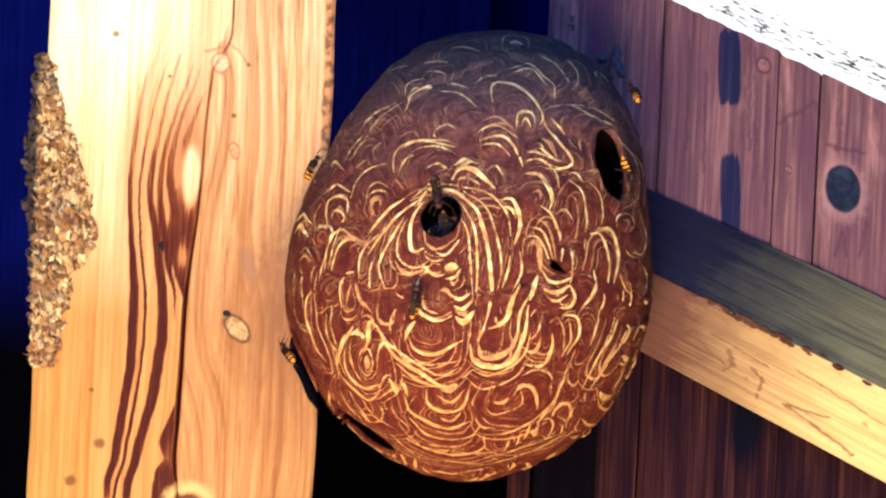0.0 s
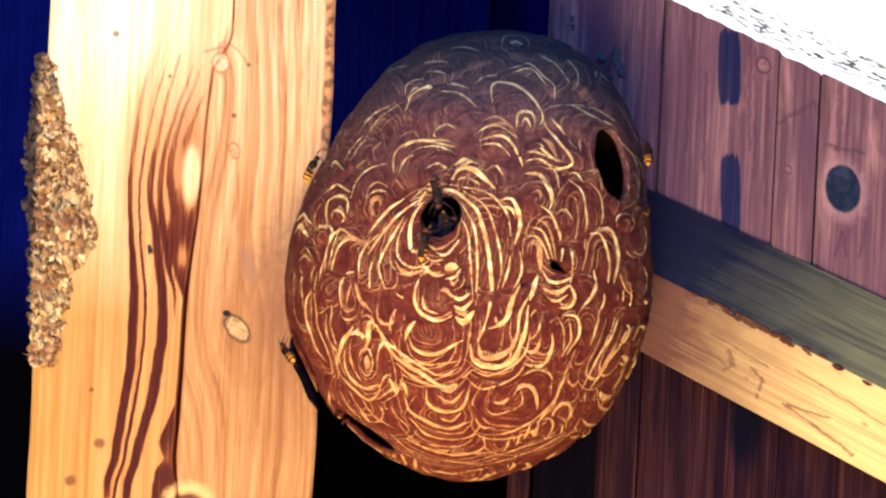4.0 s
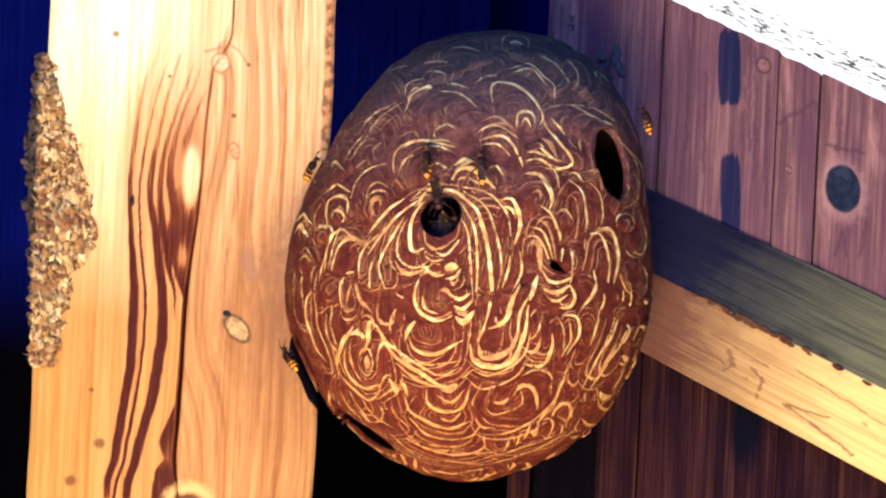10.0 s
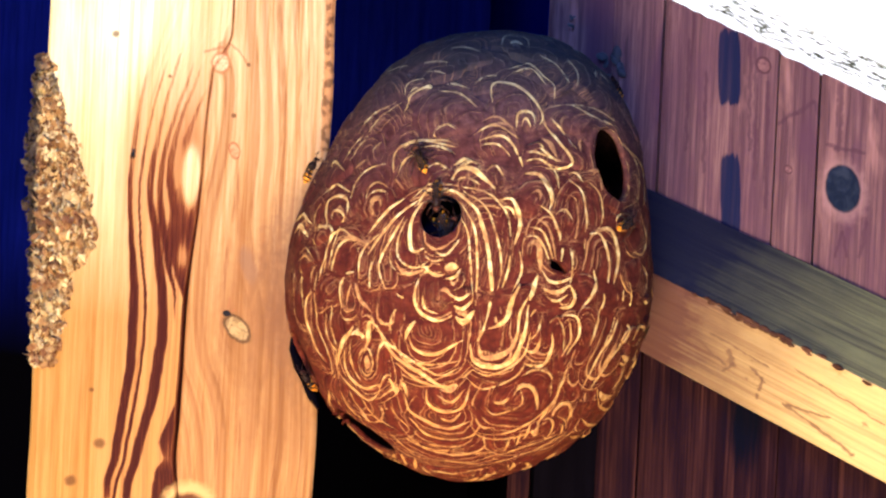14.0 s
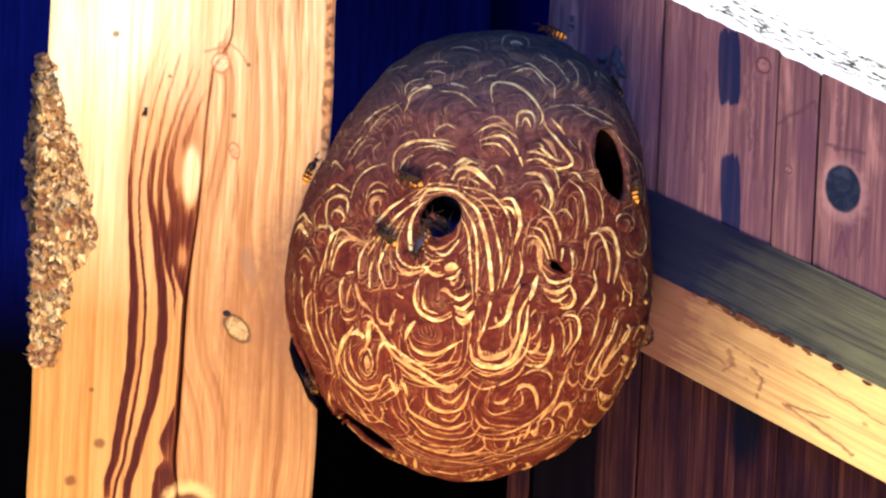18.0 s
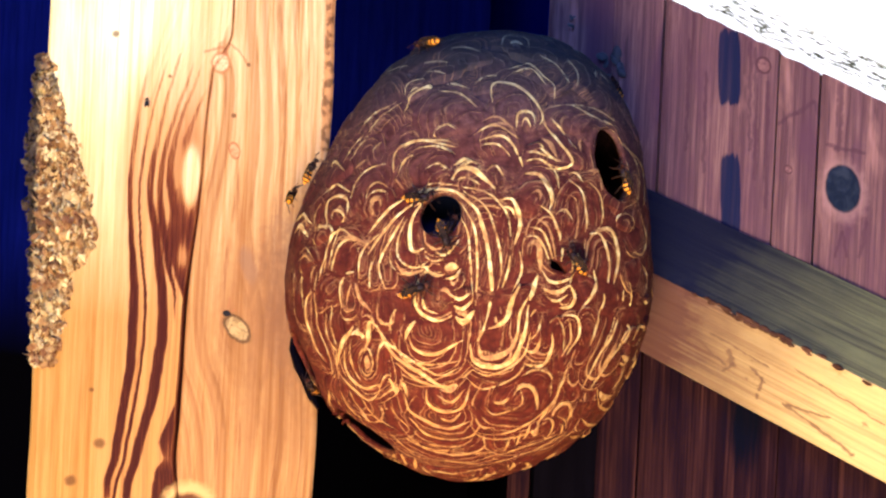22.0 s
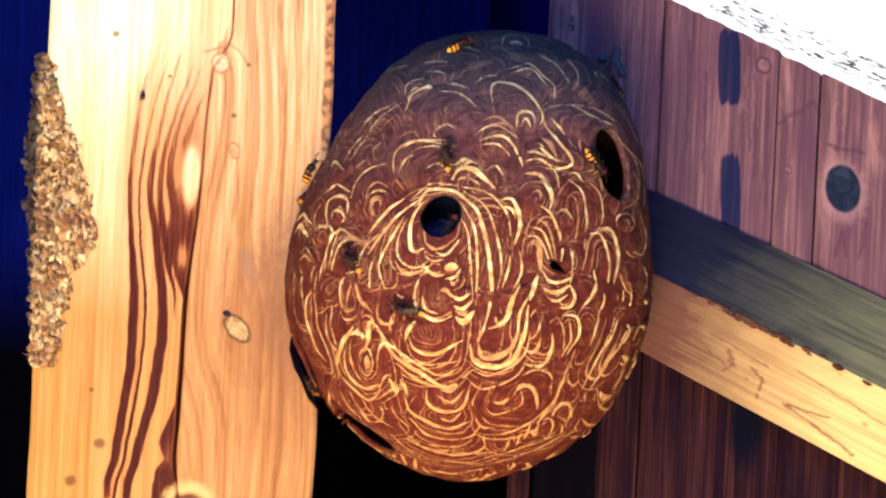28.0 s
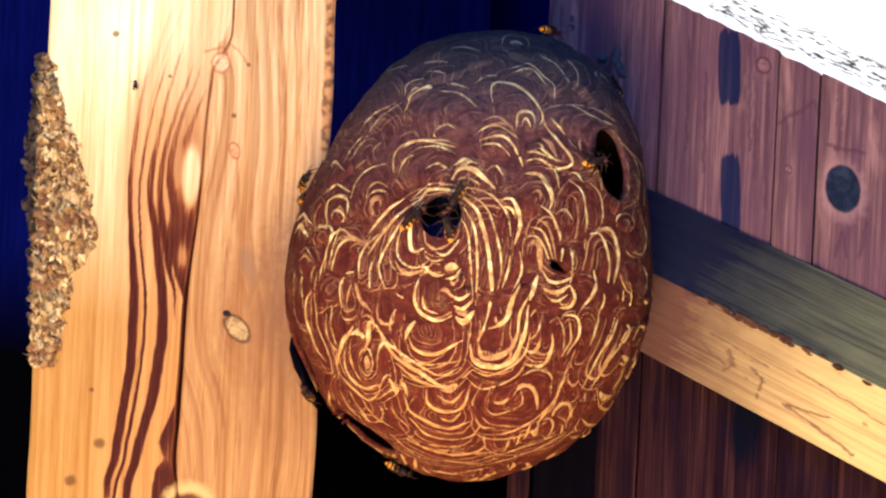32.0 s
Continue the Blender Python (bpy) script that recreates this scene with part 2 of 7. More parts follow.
def dim_boards():
    """Boards below the rail, nearly black with a red cast in the grain; their dimness is put into the colour."""
    m = Nodes("dim_boards", 1.0, gloss=0.0)
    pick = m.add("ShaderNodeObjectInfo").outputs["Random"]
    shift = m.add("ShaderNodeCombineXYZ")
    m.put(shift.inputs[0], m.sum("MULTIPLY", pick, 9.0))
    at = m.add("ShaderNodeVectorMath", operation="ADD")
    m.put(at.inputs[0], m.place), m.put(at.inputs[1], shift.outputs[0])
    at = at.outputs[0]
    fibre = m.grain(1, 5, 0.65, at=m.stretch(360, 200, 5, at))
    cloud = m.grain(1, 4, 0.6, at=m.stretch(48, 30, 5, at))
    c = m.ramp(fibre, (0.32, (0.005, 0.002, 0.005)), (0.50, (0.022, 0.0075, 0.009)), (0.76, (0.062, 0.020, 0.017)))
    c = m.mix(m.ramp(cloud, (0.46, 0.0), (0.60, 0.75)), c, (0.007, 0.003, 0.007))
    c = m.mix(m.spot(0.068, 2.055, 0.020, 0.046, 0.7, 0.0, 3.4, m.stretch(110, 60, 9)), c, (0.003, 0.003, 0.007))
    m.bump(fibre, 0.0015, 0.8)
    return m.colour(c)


def rail_wood(name, pale, mid, deep, nest_shade=0.0, shade_tone=(0.055, 0.013, 0.016), fade=0.92, marks=()):
    """Sawn timber with grain along its length (x)."""
    m = Nodes(name, 0.65)
    fibre = m.grain(1, 5, 0.6, at=m.stretch(9, 330, 330), warp=0.4)
    rings = m.grain(1, 2, 0.5, at=m.stretch(3.2, 150, 150), warp=1.2)
    cloud = m.grain(14, 4)
    c = m.mix(m.ramp(rings, (0.36, 0.7), (0.47, 0.0)), m.ramp(m.grain(1, 4, 0.6, at=m.stretch(12, 60, 60)), (0.35, mid), (0.62, pale)), deep)
    c = m.mix(m.ramp(fibre, (0.36, 0.45), (0.52, 0.0)), c, deep)
    c = m.mix(m.ramp(cloud, (0.56, 0.0), (0.74, 0.5)), c, mid)
    c = m.mix(m.ramp(m.grain(60, 5, 0.7), (0.66, 0.0), (0.70, 0.6)), c, (0.16, 0.08, 0.045))
    if nest_shade:
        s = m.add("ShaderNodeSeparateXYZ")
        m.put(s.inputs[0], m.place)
        # the nest's shade on the rail, put into the colour and fading along x
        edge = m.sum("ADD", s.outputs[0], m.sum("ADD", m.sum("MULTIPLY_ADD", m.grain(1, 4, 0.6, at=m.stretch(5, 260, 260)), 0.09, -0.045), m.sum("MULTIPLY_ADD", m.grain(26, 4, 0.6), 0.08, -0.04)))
        c = m.mix(m.ramp(m.sum("MULTIPLY_ADD", edge, 2.6, 0.4), (0.50, nest_shade), (fade, 0.0)), c, shade_tone)
    for x0, z0, x1, z1, w in marks:
        c = m.mix(m.sum("MULTIPLY", m.stroke(x0, z0, x1, z1, w * 1.3, 0.7), 0.75), c, (0.12, 0.056, 0.032))
    m.bump(m.sum("ADD", fibre, rings), 0.0009, 0.6)
    return m.colour(c)


def plain_wood(name, dark, light, low_shade=False):
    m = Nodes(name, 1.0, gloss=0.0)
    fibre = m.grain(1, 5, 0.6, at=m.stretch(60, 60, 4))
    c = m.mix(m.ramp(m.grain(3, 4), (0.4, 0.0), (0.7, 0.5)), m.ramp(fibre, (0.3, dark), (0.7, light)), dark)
    if low_shade:
        # shade of the lower shed put into the colour, up to shoulder height
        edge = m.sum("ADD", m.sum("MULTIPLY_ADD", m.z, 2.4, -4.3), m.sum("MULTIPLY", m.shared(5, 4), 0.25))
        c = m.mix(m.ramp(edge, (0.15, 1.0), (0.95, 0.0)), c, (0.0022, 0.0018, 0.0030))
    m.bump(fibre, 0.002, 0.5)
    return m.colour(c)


BROWNS = ((0.040, 0.0072, 0.0062), (0.068, 0.0132, 0.0094), (0.104, 0.0235, 0.0150))
GREYS = ((0.034, 0.022, 0.024), (0.060, 0.038, 0.040), (0.095, 0.064, 0.062))


def nest_paper(name, banded):
    """Chewed-wood paper: red-brown, with the strips of pale and ochre pulp that each flap was laid in."""
    m = Nodes(name, 0.82)
    if banded:
        pick = m.add("ShaderNodeObjectInfo").outputs["Random"]
        wob = m.sum("MULTIPLY", m.sum("SUBTRACT", m.grain(75, 3), 0.5), 0.0040)
        w = m.sum("ADD", m.sum("ADD", m.attr("band"), wob), m.sum("MULTIPLY", pick, 7.0))
    else:
        w = m.sum("MULTIPLY", m.grain(1, 3, at=m.stretch(26, 26, 70), warp=1.0), 0.05)
    mottle, fine = m.grain(180, 5, 0.65), m.grain(620, 4, 0.65)
    tone = m.line(w, 210, 2, 0.6)
    pulp = m.sum("ADD", m.sum("MULTIPLY", mottle, 0.7), m.sum("MULTIPLY", tone, 0.3))
    s = m.add("ShaderNodeSeparateXYZ")
    m.put(s.inputs[0], m.place)
    # the crown's dim grey light is put into the paper's colour
    crown_dim = m.sum("ADD", m.sum("MULTIPLY_ADD", s.outputs[2], 6.0, -13.35), m.sum("MULTIPLY_ADD", m.grain(22, 3), 0.7, -0.35))
    crown_dim = m.ramp(crown_dim, (0.0, 0.0), (0.9, 0.9))
    brown = m.mix(crown_dim, m.ramp(pulp, *zip((0.38, 0.50, 0.62), BROWNS)), m.ramp(pulp, *zip((0.38, 0.50, 0.62), GREYS)))
    # browns grow warmer and darker towards the bottom
    low_warm = m.ramp(m.sum("MULTIPLY_ADD", s.outputs[2], -5.0, 11.5), (0.0, 0.0), (0.9, 1.0))
    brown = m.mix(low_warm, brown, (1.00, 0.65, 0.41), "MULTIPLY")
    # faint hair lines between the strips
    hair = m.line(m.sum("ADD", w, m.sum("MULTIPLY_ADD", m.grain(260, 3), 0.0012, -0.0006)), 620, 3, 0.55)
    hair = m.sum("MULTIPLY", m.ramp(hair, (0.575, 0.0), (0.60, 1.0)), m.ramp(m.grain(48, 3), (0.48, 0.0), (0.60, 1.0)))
    # green-black shade of the topmost layers, put into the colour
    crown_dark = m.ramp(m.sum("ADD", m.sum("MULTIPLY_ADD", s.outputs[2], 12.0, -27.55), m.sum("MULTIPLY", m.shared(30, 4), 0.8)), (0.0, 0.0), (0.55, 0.85))
    brown = m.mix(crown_dark, brown, (0.013, 0.016, 0.020))
    # pale pulp grows more orange towards the bottom
    low_orange = m.ramp(m.sum("MULTIPLY_ADD", s.outputs[2], -7.0, 15.40), (0.0, 0.0), (0.80, 1.0))
    cream = m.ramp(m.grain(150, 4, 0.6), (0.36, (0.36, 0.155, 0.048)), (0.50, (0.62, 0.37, 0.115)), (0.64, (0.90, 0.70, 0.29)))
    cream = m.mix(m.sum("MULTIPLY", low_orange, 0.80), cream, m.ramp(m.grain(130, 4, 0.6), (0.38, (0.21, 0.066, 0.019)), (0.62, (0.53, 0.24, 0.062))))
    cream = m.mix(m.ramp(fine, (0.36, 0.45), (0.50, 0.0)), cream, (0.36, 0.15, 0.05))
    ochre = m.ramp(m.sum("ADD", m.sum("MULTIPLY", mottle, 0.6), m.sum("MULTIPLY", fine, 0.4)), (0.38, (0.20, 0.070, 0.028)), (0.52, (0.38, 0.175, 0.058)), (0.64, (0.56, 0.32, 0.105)))
    dim_cream, dim_ochre = (0.25, 0.195, 0.085), (0.10, 0.074, 0.055)
    c = m.mix(m.sum("MULTIPLY", hair, 0.48 if banded else 0.5), brown, m.mix(crown_dim, m.mix(low_orange, (0.44, 0.22, 0.085), (0.34, 0.125, 0.038)), dim_ochre))
    if banded:
        rag = m.sum("MULTIPLY", m.sum("ADD", m.sum("SUBTRACT", fine, 0.5), m.shared(190, 4, 0.6)), 0.75)
        on = lambda k: m.ramp(m.sum("ADD", m.attr(k), rag), (0.40, 0.0), (0.58, 1.0))
        c = m.mix(on("dull"), c, m.mix(crown_dark, m.mix(crown_dim, ochre, dim_ochre), (0.060, 0.070, 0.060)))
        c = m.mix(on("pale"), c, m.mix(crown_dark, m.mix(m.sum("MULTIPLY", crown_dim, 0.8), cream, dim_cream), (0.20, 0.21, 0.14)))
    m.bump(m.sum("ADD", m.sum("MULTIPLY", mottle, 0.7), m.sum("MULTIPLY", fine, 0.5)), 0.0009, 0.7)
    return m.colour(c)


def bark_crust():
    """Flaking bark: rust, grey-green and cream flakes; the dim side past the arris is put in as near black."""
    m = Nodes("bark", 0.9, gloss=0.03)
    n = m.grain(160, 5, 0.7)
    pick = m.add("ShaderNodeNewGeometry").outputs["Random Per Island"]
    tone = m.sum("ADD", m.sum("MULTIPLY", pick, 0.55), m.sum("MULTIPLY", n, 0.45))
    c = m.ramp(tone, (0.22, (0.10, 0.040, 0.016)), (0.42, (0.30, 0.14, 0.048)), (0.60, (0.46, 0.27, 0.105)), (0.80, (0.74, 0.56, 0.26)))
    c = m.mix(m.ramp(m.grain(55, 4), (0.50, 0.0), (0.62, 0.7)), c, (0.17, 0.062, 0.030))
    c = m.mix(m.ramp(m.grain(38, 3), (0.56, 0.0), (0.66, 0.5)), c, (0.20, 0.17, 0.10))
    s = m.add("ShaderNodeSeparateXYZ")
    m.put(s.inputs[0], m.place)
    # shade of the crumbs past the arris, put into the colour
    outer = m.ramp(m.sum("ADD", m.sum("MULTIPLY_ADD", s.outputs[0], 60.0, 0.6), m.sum("MULTIPLY_ADD", n, 0.4, -0.2)), (0.30, 0.92), (0.62, 0.0))
    c = m.mix(outer, c, (0.030, 0.022, 0.020))
    m.bump(n, 0.002, 0.8)
    return m.colour(c)


def roof_sheet():
    """White roofing sheet in full sun, with flecks of dirt."""
    m = Nodes("white_sheet", 0.5)
    tilt = m.add("ShaderNodeMapping")
    m.put(tilt.inputs["Vector"], m.place)
    tilt.inputs["Rotation"].default_value = (0, radians(-27), 0)
    tilt = m.stretch(75, 110, 380, tilt.outputs[0])
    n = m.grain(1, 4, 0.7, at=tilt)
    zone = m.grain(1, 2, 0.5, at=m.stretch(6, 16, 16))
    s = m.add("ShaderNodeSeparateXYZ")
    m.put(s.inputs[0], m.place)
    above = m.sum("ADD", m.sum("SUBTRACT", s.outputs[2], 2.4334), m.sum("MULTIPLY", s.outputs[0], 0.5106))
    strip = m.ramp(m.sum("MULTIPLY", above, 10.0), (0.10, 0.0), (0.22, 1.0), (0.46, 1.0), (0.62, 0.0))
    dirt = m.sum("MULTIPLY", strip, m.ramp(n, (0.525, 0.0), (0.55, 1.0)), m.ramp(zone, (0.34, 0.0), (0.44, 1.0)))
    c = m.mix(m.sum("MULTIPLY", strip, m.ramp(n, (0.50, 0.0), (0.55, 0.6))), (0.88, 0.88, 0.85), (0.80, 0.76, 0.42))
    c = m.mix(dirt, c, (0.030, 0.028, 0.012))
    t = m.add("ShaderNodeBsdfTranslucent")
    m.put(t.inputs["Color"], c)
    mixed = m.add("ShaderNodeMixShader")
    mixed.inputs[0].default_value = 0.12
    m.tree.links.new(m.shade.outputs[0], mixed.inputs[1])
    m.tree.links.new(t.outputs[0], mixed.inputs[2])
    m.tree.links.new(mixed.outputs[0], m.tree.nodes["Material Output"].inputs["Surface"])
    return m.colour(c)


POST_WOOD, BOARDS, DIM_BOARDS = post_wood(), stained_boards(), dim_boards()
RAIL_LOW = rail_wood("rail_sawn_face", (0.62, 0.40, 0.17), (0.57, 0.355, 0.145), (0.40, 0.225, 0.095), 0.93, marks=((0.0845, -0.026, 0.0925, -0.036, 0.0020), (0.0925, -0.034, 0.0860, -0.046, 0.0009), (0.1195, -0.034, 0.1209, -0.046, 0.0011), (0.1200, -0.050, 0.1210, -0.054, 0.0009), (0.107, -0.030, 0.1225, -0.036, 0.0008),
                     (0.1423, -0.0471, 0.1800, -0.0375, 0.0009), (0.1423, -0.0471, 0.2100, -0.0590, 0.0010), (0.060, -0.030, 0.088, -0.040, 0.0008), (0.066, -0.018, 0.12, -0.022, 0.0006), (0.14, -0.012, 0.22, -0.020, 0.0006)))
# Greenish upper face: its dimness and the nest's shade are in the colour.
RAIL_HIGH = rail_wood("rail_dim_face", (0.25, 0.225, 0.092), (0.165, 0.15, 0.066), (0.060, 0.056, 0.034), 0.97, (0.007, 0.007, 0.020), 0.97)
# The blue dusk of the background is put into this timber's base colour.
DUSK_WOOD = plain_wood("dusk_blue_timber", (0.002, 0.0055, 0.100), (0.007, 0.013, 0.220), True)
# Near black: deep shade put into the base colour.
SHADE_BLACK = plain_wood("shade_black_timber", (0.0012, 0.0009, 0.0018), (0.003, 0.0022, 0.0042))
EARTH = plain_wood("earth_floor", (0.16, 0.11, 0.07), (0.28, 0.20, 0.13))
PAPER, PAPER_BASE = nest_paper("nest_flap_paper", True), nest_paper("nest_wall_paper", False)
BARK, SHEET = bark_crust(), roof_sheet()
CRUMB = plain_wood("dark_crumbs", (0.030, 0.012, 0.008), (0.11, 0.045, 0.025))


def plain(name, col, rough=0.5, metal=0.0, bump=0.0):
    m = Nodes(name, rough, metal)
    n = m.grain(400, 4)
    if bump:
        m.bump(n, bump, 0.6)
    return m.colour(m.mix(m.ramp(n, (0.4, 0.0), (0.7, 0.5)), col, tuple(v * 0.6 for v in col)))


SCRAP = plain("grey_scrap", (0.060, 0.058, 0.066), 0.9, bump=0.001)
# The blue shade inside the nest is put into this base colour.
HOLLOW_SHADE = plain("nest_hollow_shade", (0.010, 0.016, 0.050), 0.9)


# ---- building helpers ----
def finish(ob, smooth=False):
    if smooth:
        ob.data.polygons.foreach_set("use_smooth", [True] * len(ob.data.polygons))
    return ob


def part(name, bm, material, parent=None, label="", smooth=False):
    """Links a bmesh as one mesh object, under a thing or part if one is given."""
    me = bpy.data.meshes.new(name)
    bm.to_mesh(me)
    bm.free()
    me.materials.append(material)
    ob = new(name, me)
    if parent:
        ob.parent = parent
    if label:
        ob["label"] = label
    return finish(ob, smooth)


def slab(bm, x0, x1, y0, y1, z0, z1):
    vs = [bm.verts.new(p) for p in ((x0, y0, z0), (x1, y0, z0), (x1, y1, z0), (x0, y1, z0), (x0, y0, z1), (x1, y0, z1), (x1, y1, z1), (x0, y1, z1))]
    for q in ((3, 2, 1, 0), (4, 5, 6, 7), (0, 1, 5, 4), (1, 2, 6, 5), (2, 3, 7, 6), (3, 0, 4, 7)):
        bm.faces.new([vs[i] for i in q])


def structure(name, boxes, material, label, category):
    bm = bmesh.new()
    for b in boxes:
        slab(bm, *b)
    return tagged(part(name, bm, material), label, category, kind="structure")


# ---- the shed shell, added to close the place and keep daylight off the inside ----
structure("ground", [(-30, 30, -30, 30, -0.2, 0.0)], EARTH, "bare trodden earth under and before the shed", "ground")
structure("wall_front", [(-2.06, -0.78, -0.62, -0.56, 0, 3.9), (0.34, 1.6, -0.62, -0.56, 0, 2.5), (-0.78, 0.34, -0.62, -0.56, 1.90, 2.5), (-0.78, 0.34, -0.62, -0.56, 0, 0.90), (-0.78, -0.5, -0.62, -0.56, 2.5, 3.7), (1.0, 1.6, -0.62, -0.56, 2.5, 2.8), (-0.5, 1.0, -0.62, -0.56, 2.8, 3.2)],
          DUSK_WOOD, "unseen timber front wall with a hatch left for the lamp", "wall")
structure("wall_west", [(-2.06, -2.0, -0.56, 3.0, 0, 3.9)], DUSK_WOOD, "unseen timber side wall in dusk blue", "wall")
structure("wall_back", [(-2.0, 0.10, 3.0, 3.06, 0, 3.9)], DUSK_WOOD, "back wall with dusk blue and lower shade in its colour", "wall")
structure("wall_return_1", [(0.10, 0.16, 1.05, 3.0, 0, 2.16)], SHADE_BLACK, "lower timber wall behind the boards, shade black in its colour", "wall")
structure("wall_return_2", [(0.10, 0.16, 1.05, 3.0, 2.16, 3.0)], DUSK_WOOD, "upper timber wall with dusk blue in its colour", "wall")
structure("wall_south", [(1.36, 1.42, -0.56, 0.46, 0, 2.4)], DUSK_WOOD, "unseen timber side wall in dusk blue", "wall")

# unseen roof, ended along the boards so sun reaches only the sheet
bm = bmesh.new()
slope = math.tan(radians(27))
for x0, x1, y0, y1, ridge in ((-2.1, 0.10, 3.1, 3.1, 2.95), (0.10, 1.7, 1.016, 0.271, 2.70)):
    vs = [bm.verts.new((x, y, ridge - slope * x + h)) for h in (0, 0.05) for x, y in ((x0, -0.7), (x1, -0.7), (x1, y1), (x0, y0))]
    for q in ((3, 2, 1, 0), (4, 5, 6, 7), (0, 1, 5, 4), (1, 2, 6, 5), (2, 3, 7, 6), (3, 0, 4, 7)):
        bm.faces.new([vs[i] for i in q])
# unseen riser that stops sky light leaking through the roof step
slab(bm, 0.10, 0.14, -0.7, 1.05, 2.66, 2.95)
tagged(part("ceiling", bm, DUSK_WOOD), "unseen boarded roof underside in dusk blue", "ceiling", kind="structure")

# ---- gable boards, standing askew to the view ----
WALL = Matrix.Translation((0.20, 0.97, 0)) @ Matrix.Rotation(radians(-25), 4, "Z")
gable = tagged(new("wall_gable"), "upright red-brown stained rough boards cut along the roof slope", "wall", kind="structure")
gable.matrix_world = WALL


def gable_top(s):
    return 2.4334 - math.tan(radians(27.05)) * s


def plank(s0, s1, set_back, material, low, high=None, thick=0.020):
    """One upright board with a ragged upper end and rounded arrises."""
    bm = bmesh.new()
    rnd = random.Random(int(s0 * 1e5))
    n = max(4, int((s1 - s0) / 0.006))
    chip = rnd.uniform(-0.0015, 0.0015)
    tops = [(high or gable_top(s0 + (s1 - s0) * i / n)) + rnd.uniform(-0.0008, 0.0008) + chip for i in range(n + 1)]
    rows = []
    for z in [low + ((high or 2.30 - 0.5 * s1) - low) * f for f in (0, 0.2, 0.4, 0.6, 0.8, 0.96)] + [None]:
        row = []
        for i in range(n + 1):
            e = 0.0025 if i in (0, n) else 0.0
            row.append(bm.verts.new((s0 + (s1 - s0) * i / n, set_back + e + rnd.uniform(0, 0.0003), tops[i] if z is None else z)))
        rows.append(row)
    for a, b in zip(rows, rows[1:]):
        for i in range(n):
            bm.faces.new((a[i], a[i + 1], b[i + 1], b[i]))
    edge = [e for e in bm.edges if e.is_boundary]
    out = bmesh.ops.extrude_edge_only(bm, edges=edge)
    bmesh.ops.translate(bm, verts=[v for v in out["geom"] if isinstance(v, bmesh.types.BMVert)], vec=(0, thick, 0))
    return part("plank", bm, material, gable)


joints = (-0.125, -0.0585, -0.0105, 0.0925, 0.1275, 0.215, 0.31, 0.40, 0.50, 0.60, 0.70, 0.80, 0.90, 1.0, 1.1, 1.2, 1.3)
for k, (a, b) in enumerate(zip(joints, joints[1:])):
    plank(a + 0.0008, b - 0.0008, (0.006, 0.0, 0.003, 0.001, 0.004)[k % 5], BOARDS, 2.155 - 0.4327 * b)
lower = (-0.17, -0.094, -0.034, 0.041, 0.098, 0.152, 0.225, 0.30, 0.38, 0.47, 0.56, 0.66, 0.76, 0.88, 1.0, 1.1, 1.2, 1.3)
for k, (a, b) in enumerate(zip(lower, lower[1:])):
    plank(a + 0.0004, b - 0.0004, 0.070 + (0.004, 0.0, 0.006, 0.002)[k % 4], DIM_BOARDS, 0.02, 2.20 - 0.4327 * a)

# the roofing sheet past the boards' upper ends
bm = bmesh.new()
vs = []
for s in np.linspace(-0.12, 1.3, 60):
    for k in range(6):
        vs.append(bm.verts.new((s, 0.03 + k * 0.10, gable_top(s) - 0.03 + k * 0.078 + 0.004 * math.sin(s * 60))))
for i in range(59):
    for k in range(5):
        bm.faces.new((vs[i * 6 + k], vs[i * 6 + 6 + k], vs[i * 6 + 7 + k], vs[i * 6 + k + 1]))
sheet = tagged(part("roof_sheet", bm, SHEET, smooth=True), "sunlit white roofing sheet beyond the boards, flecked with dirt", "roof sheet")
sheet.matrix_world = WALL

# ---- the three-cornered rail across the boards ----
RAIL_DROP = radians(23.4)


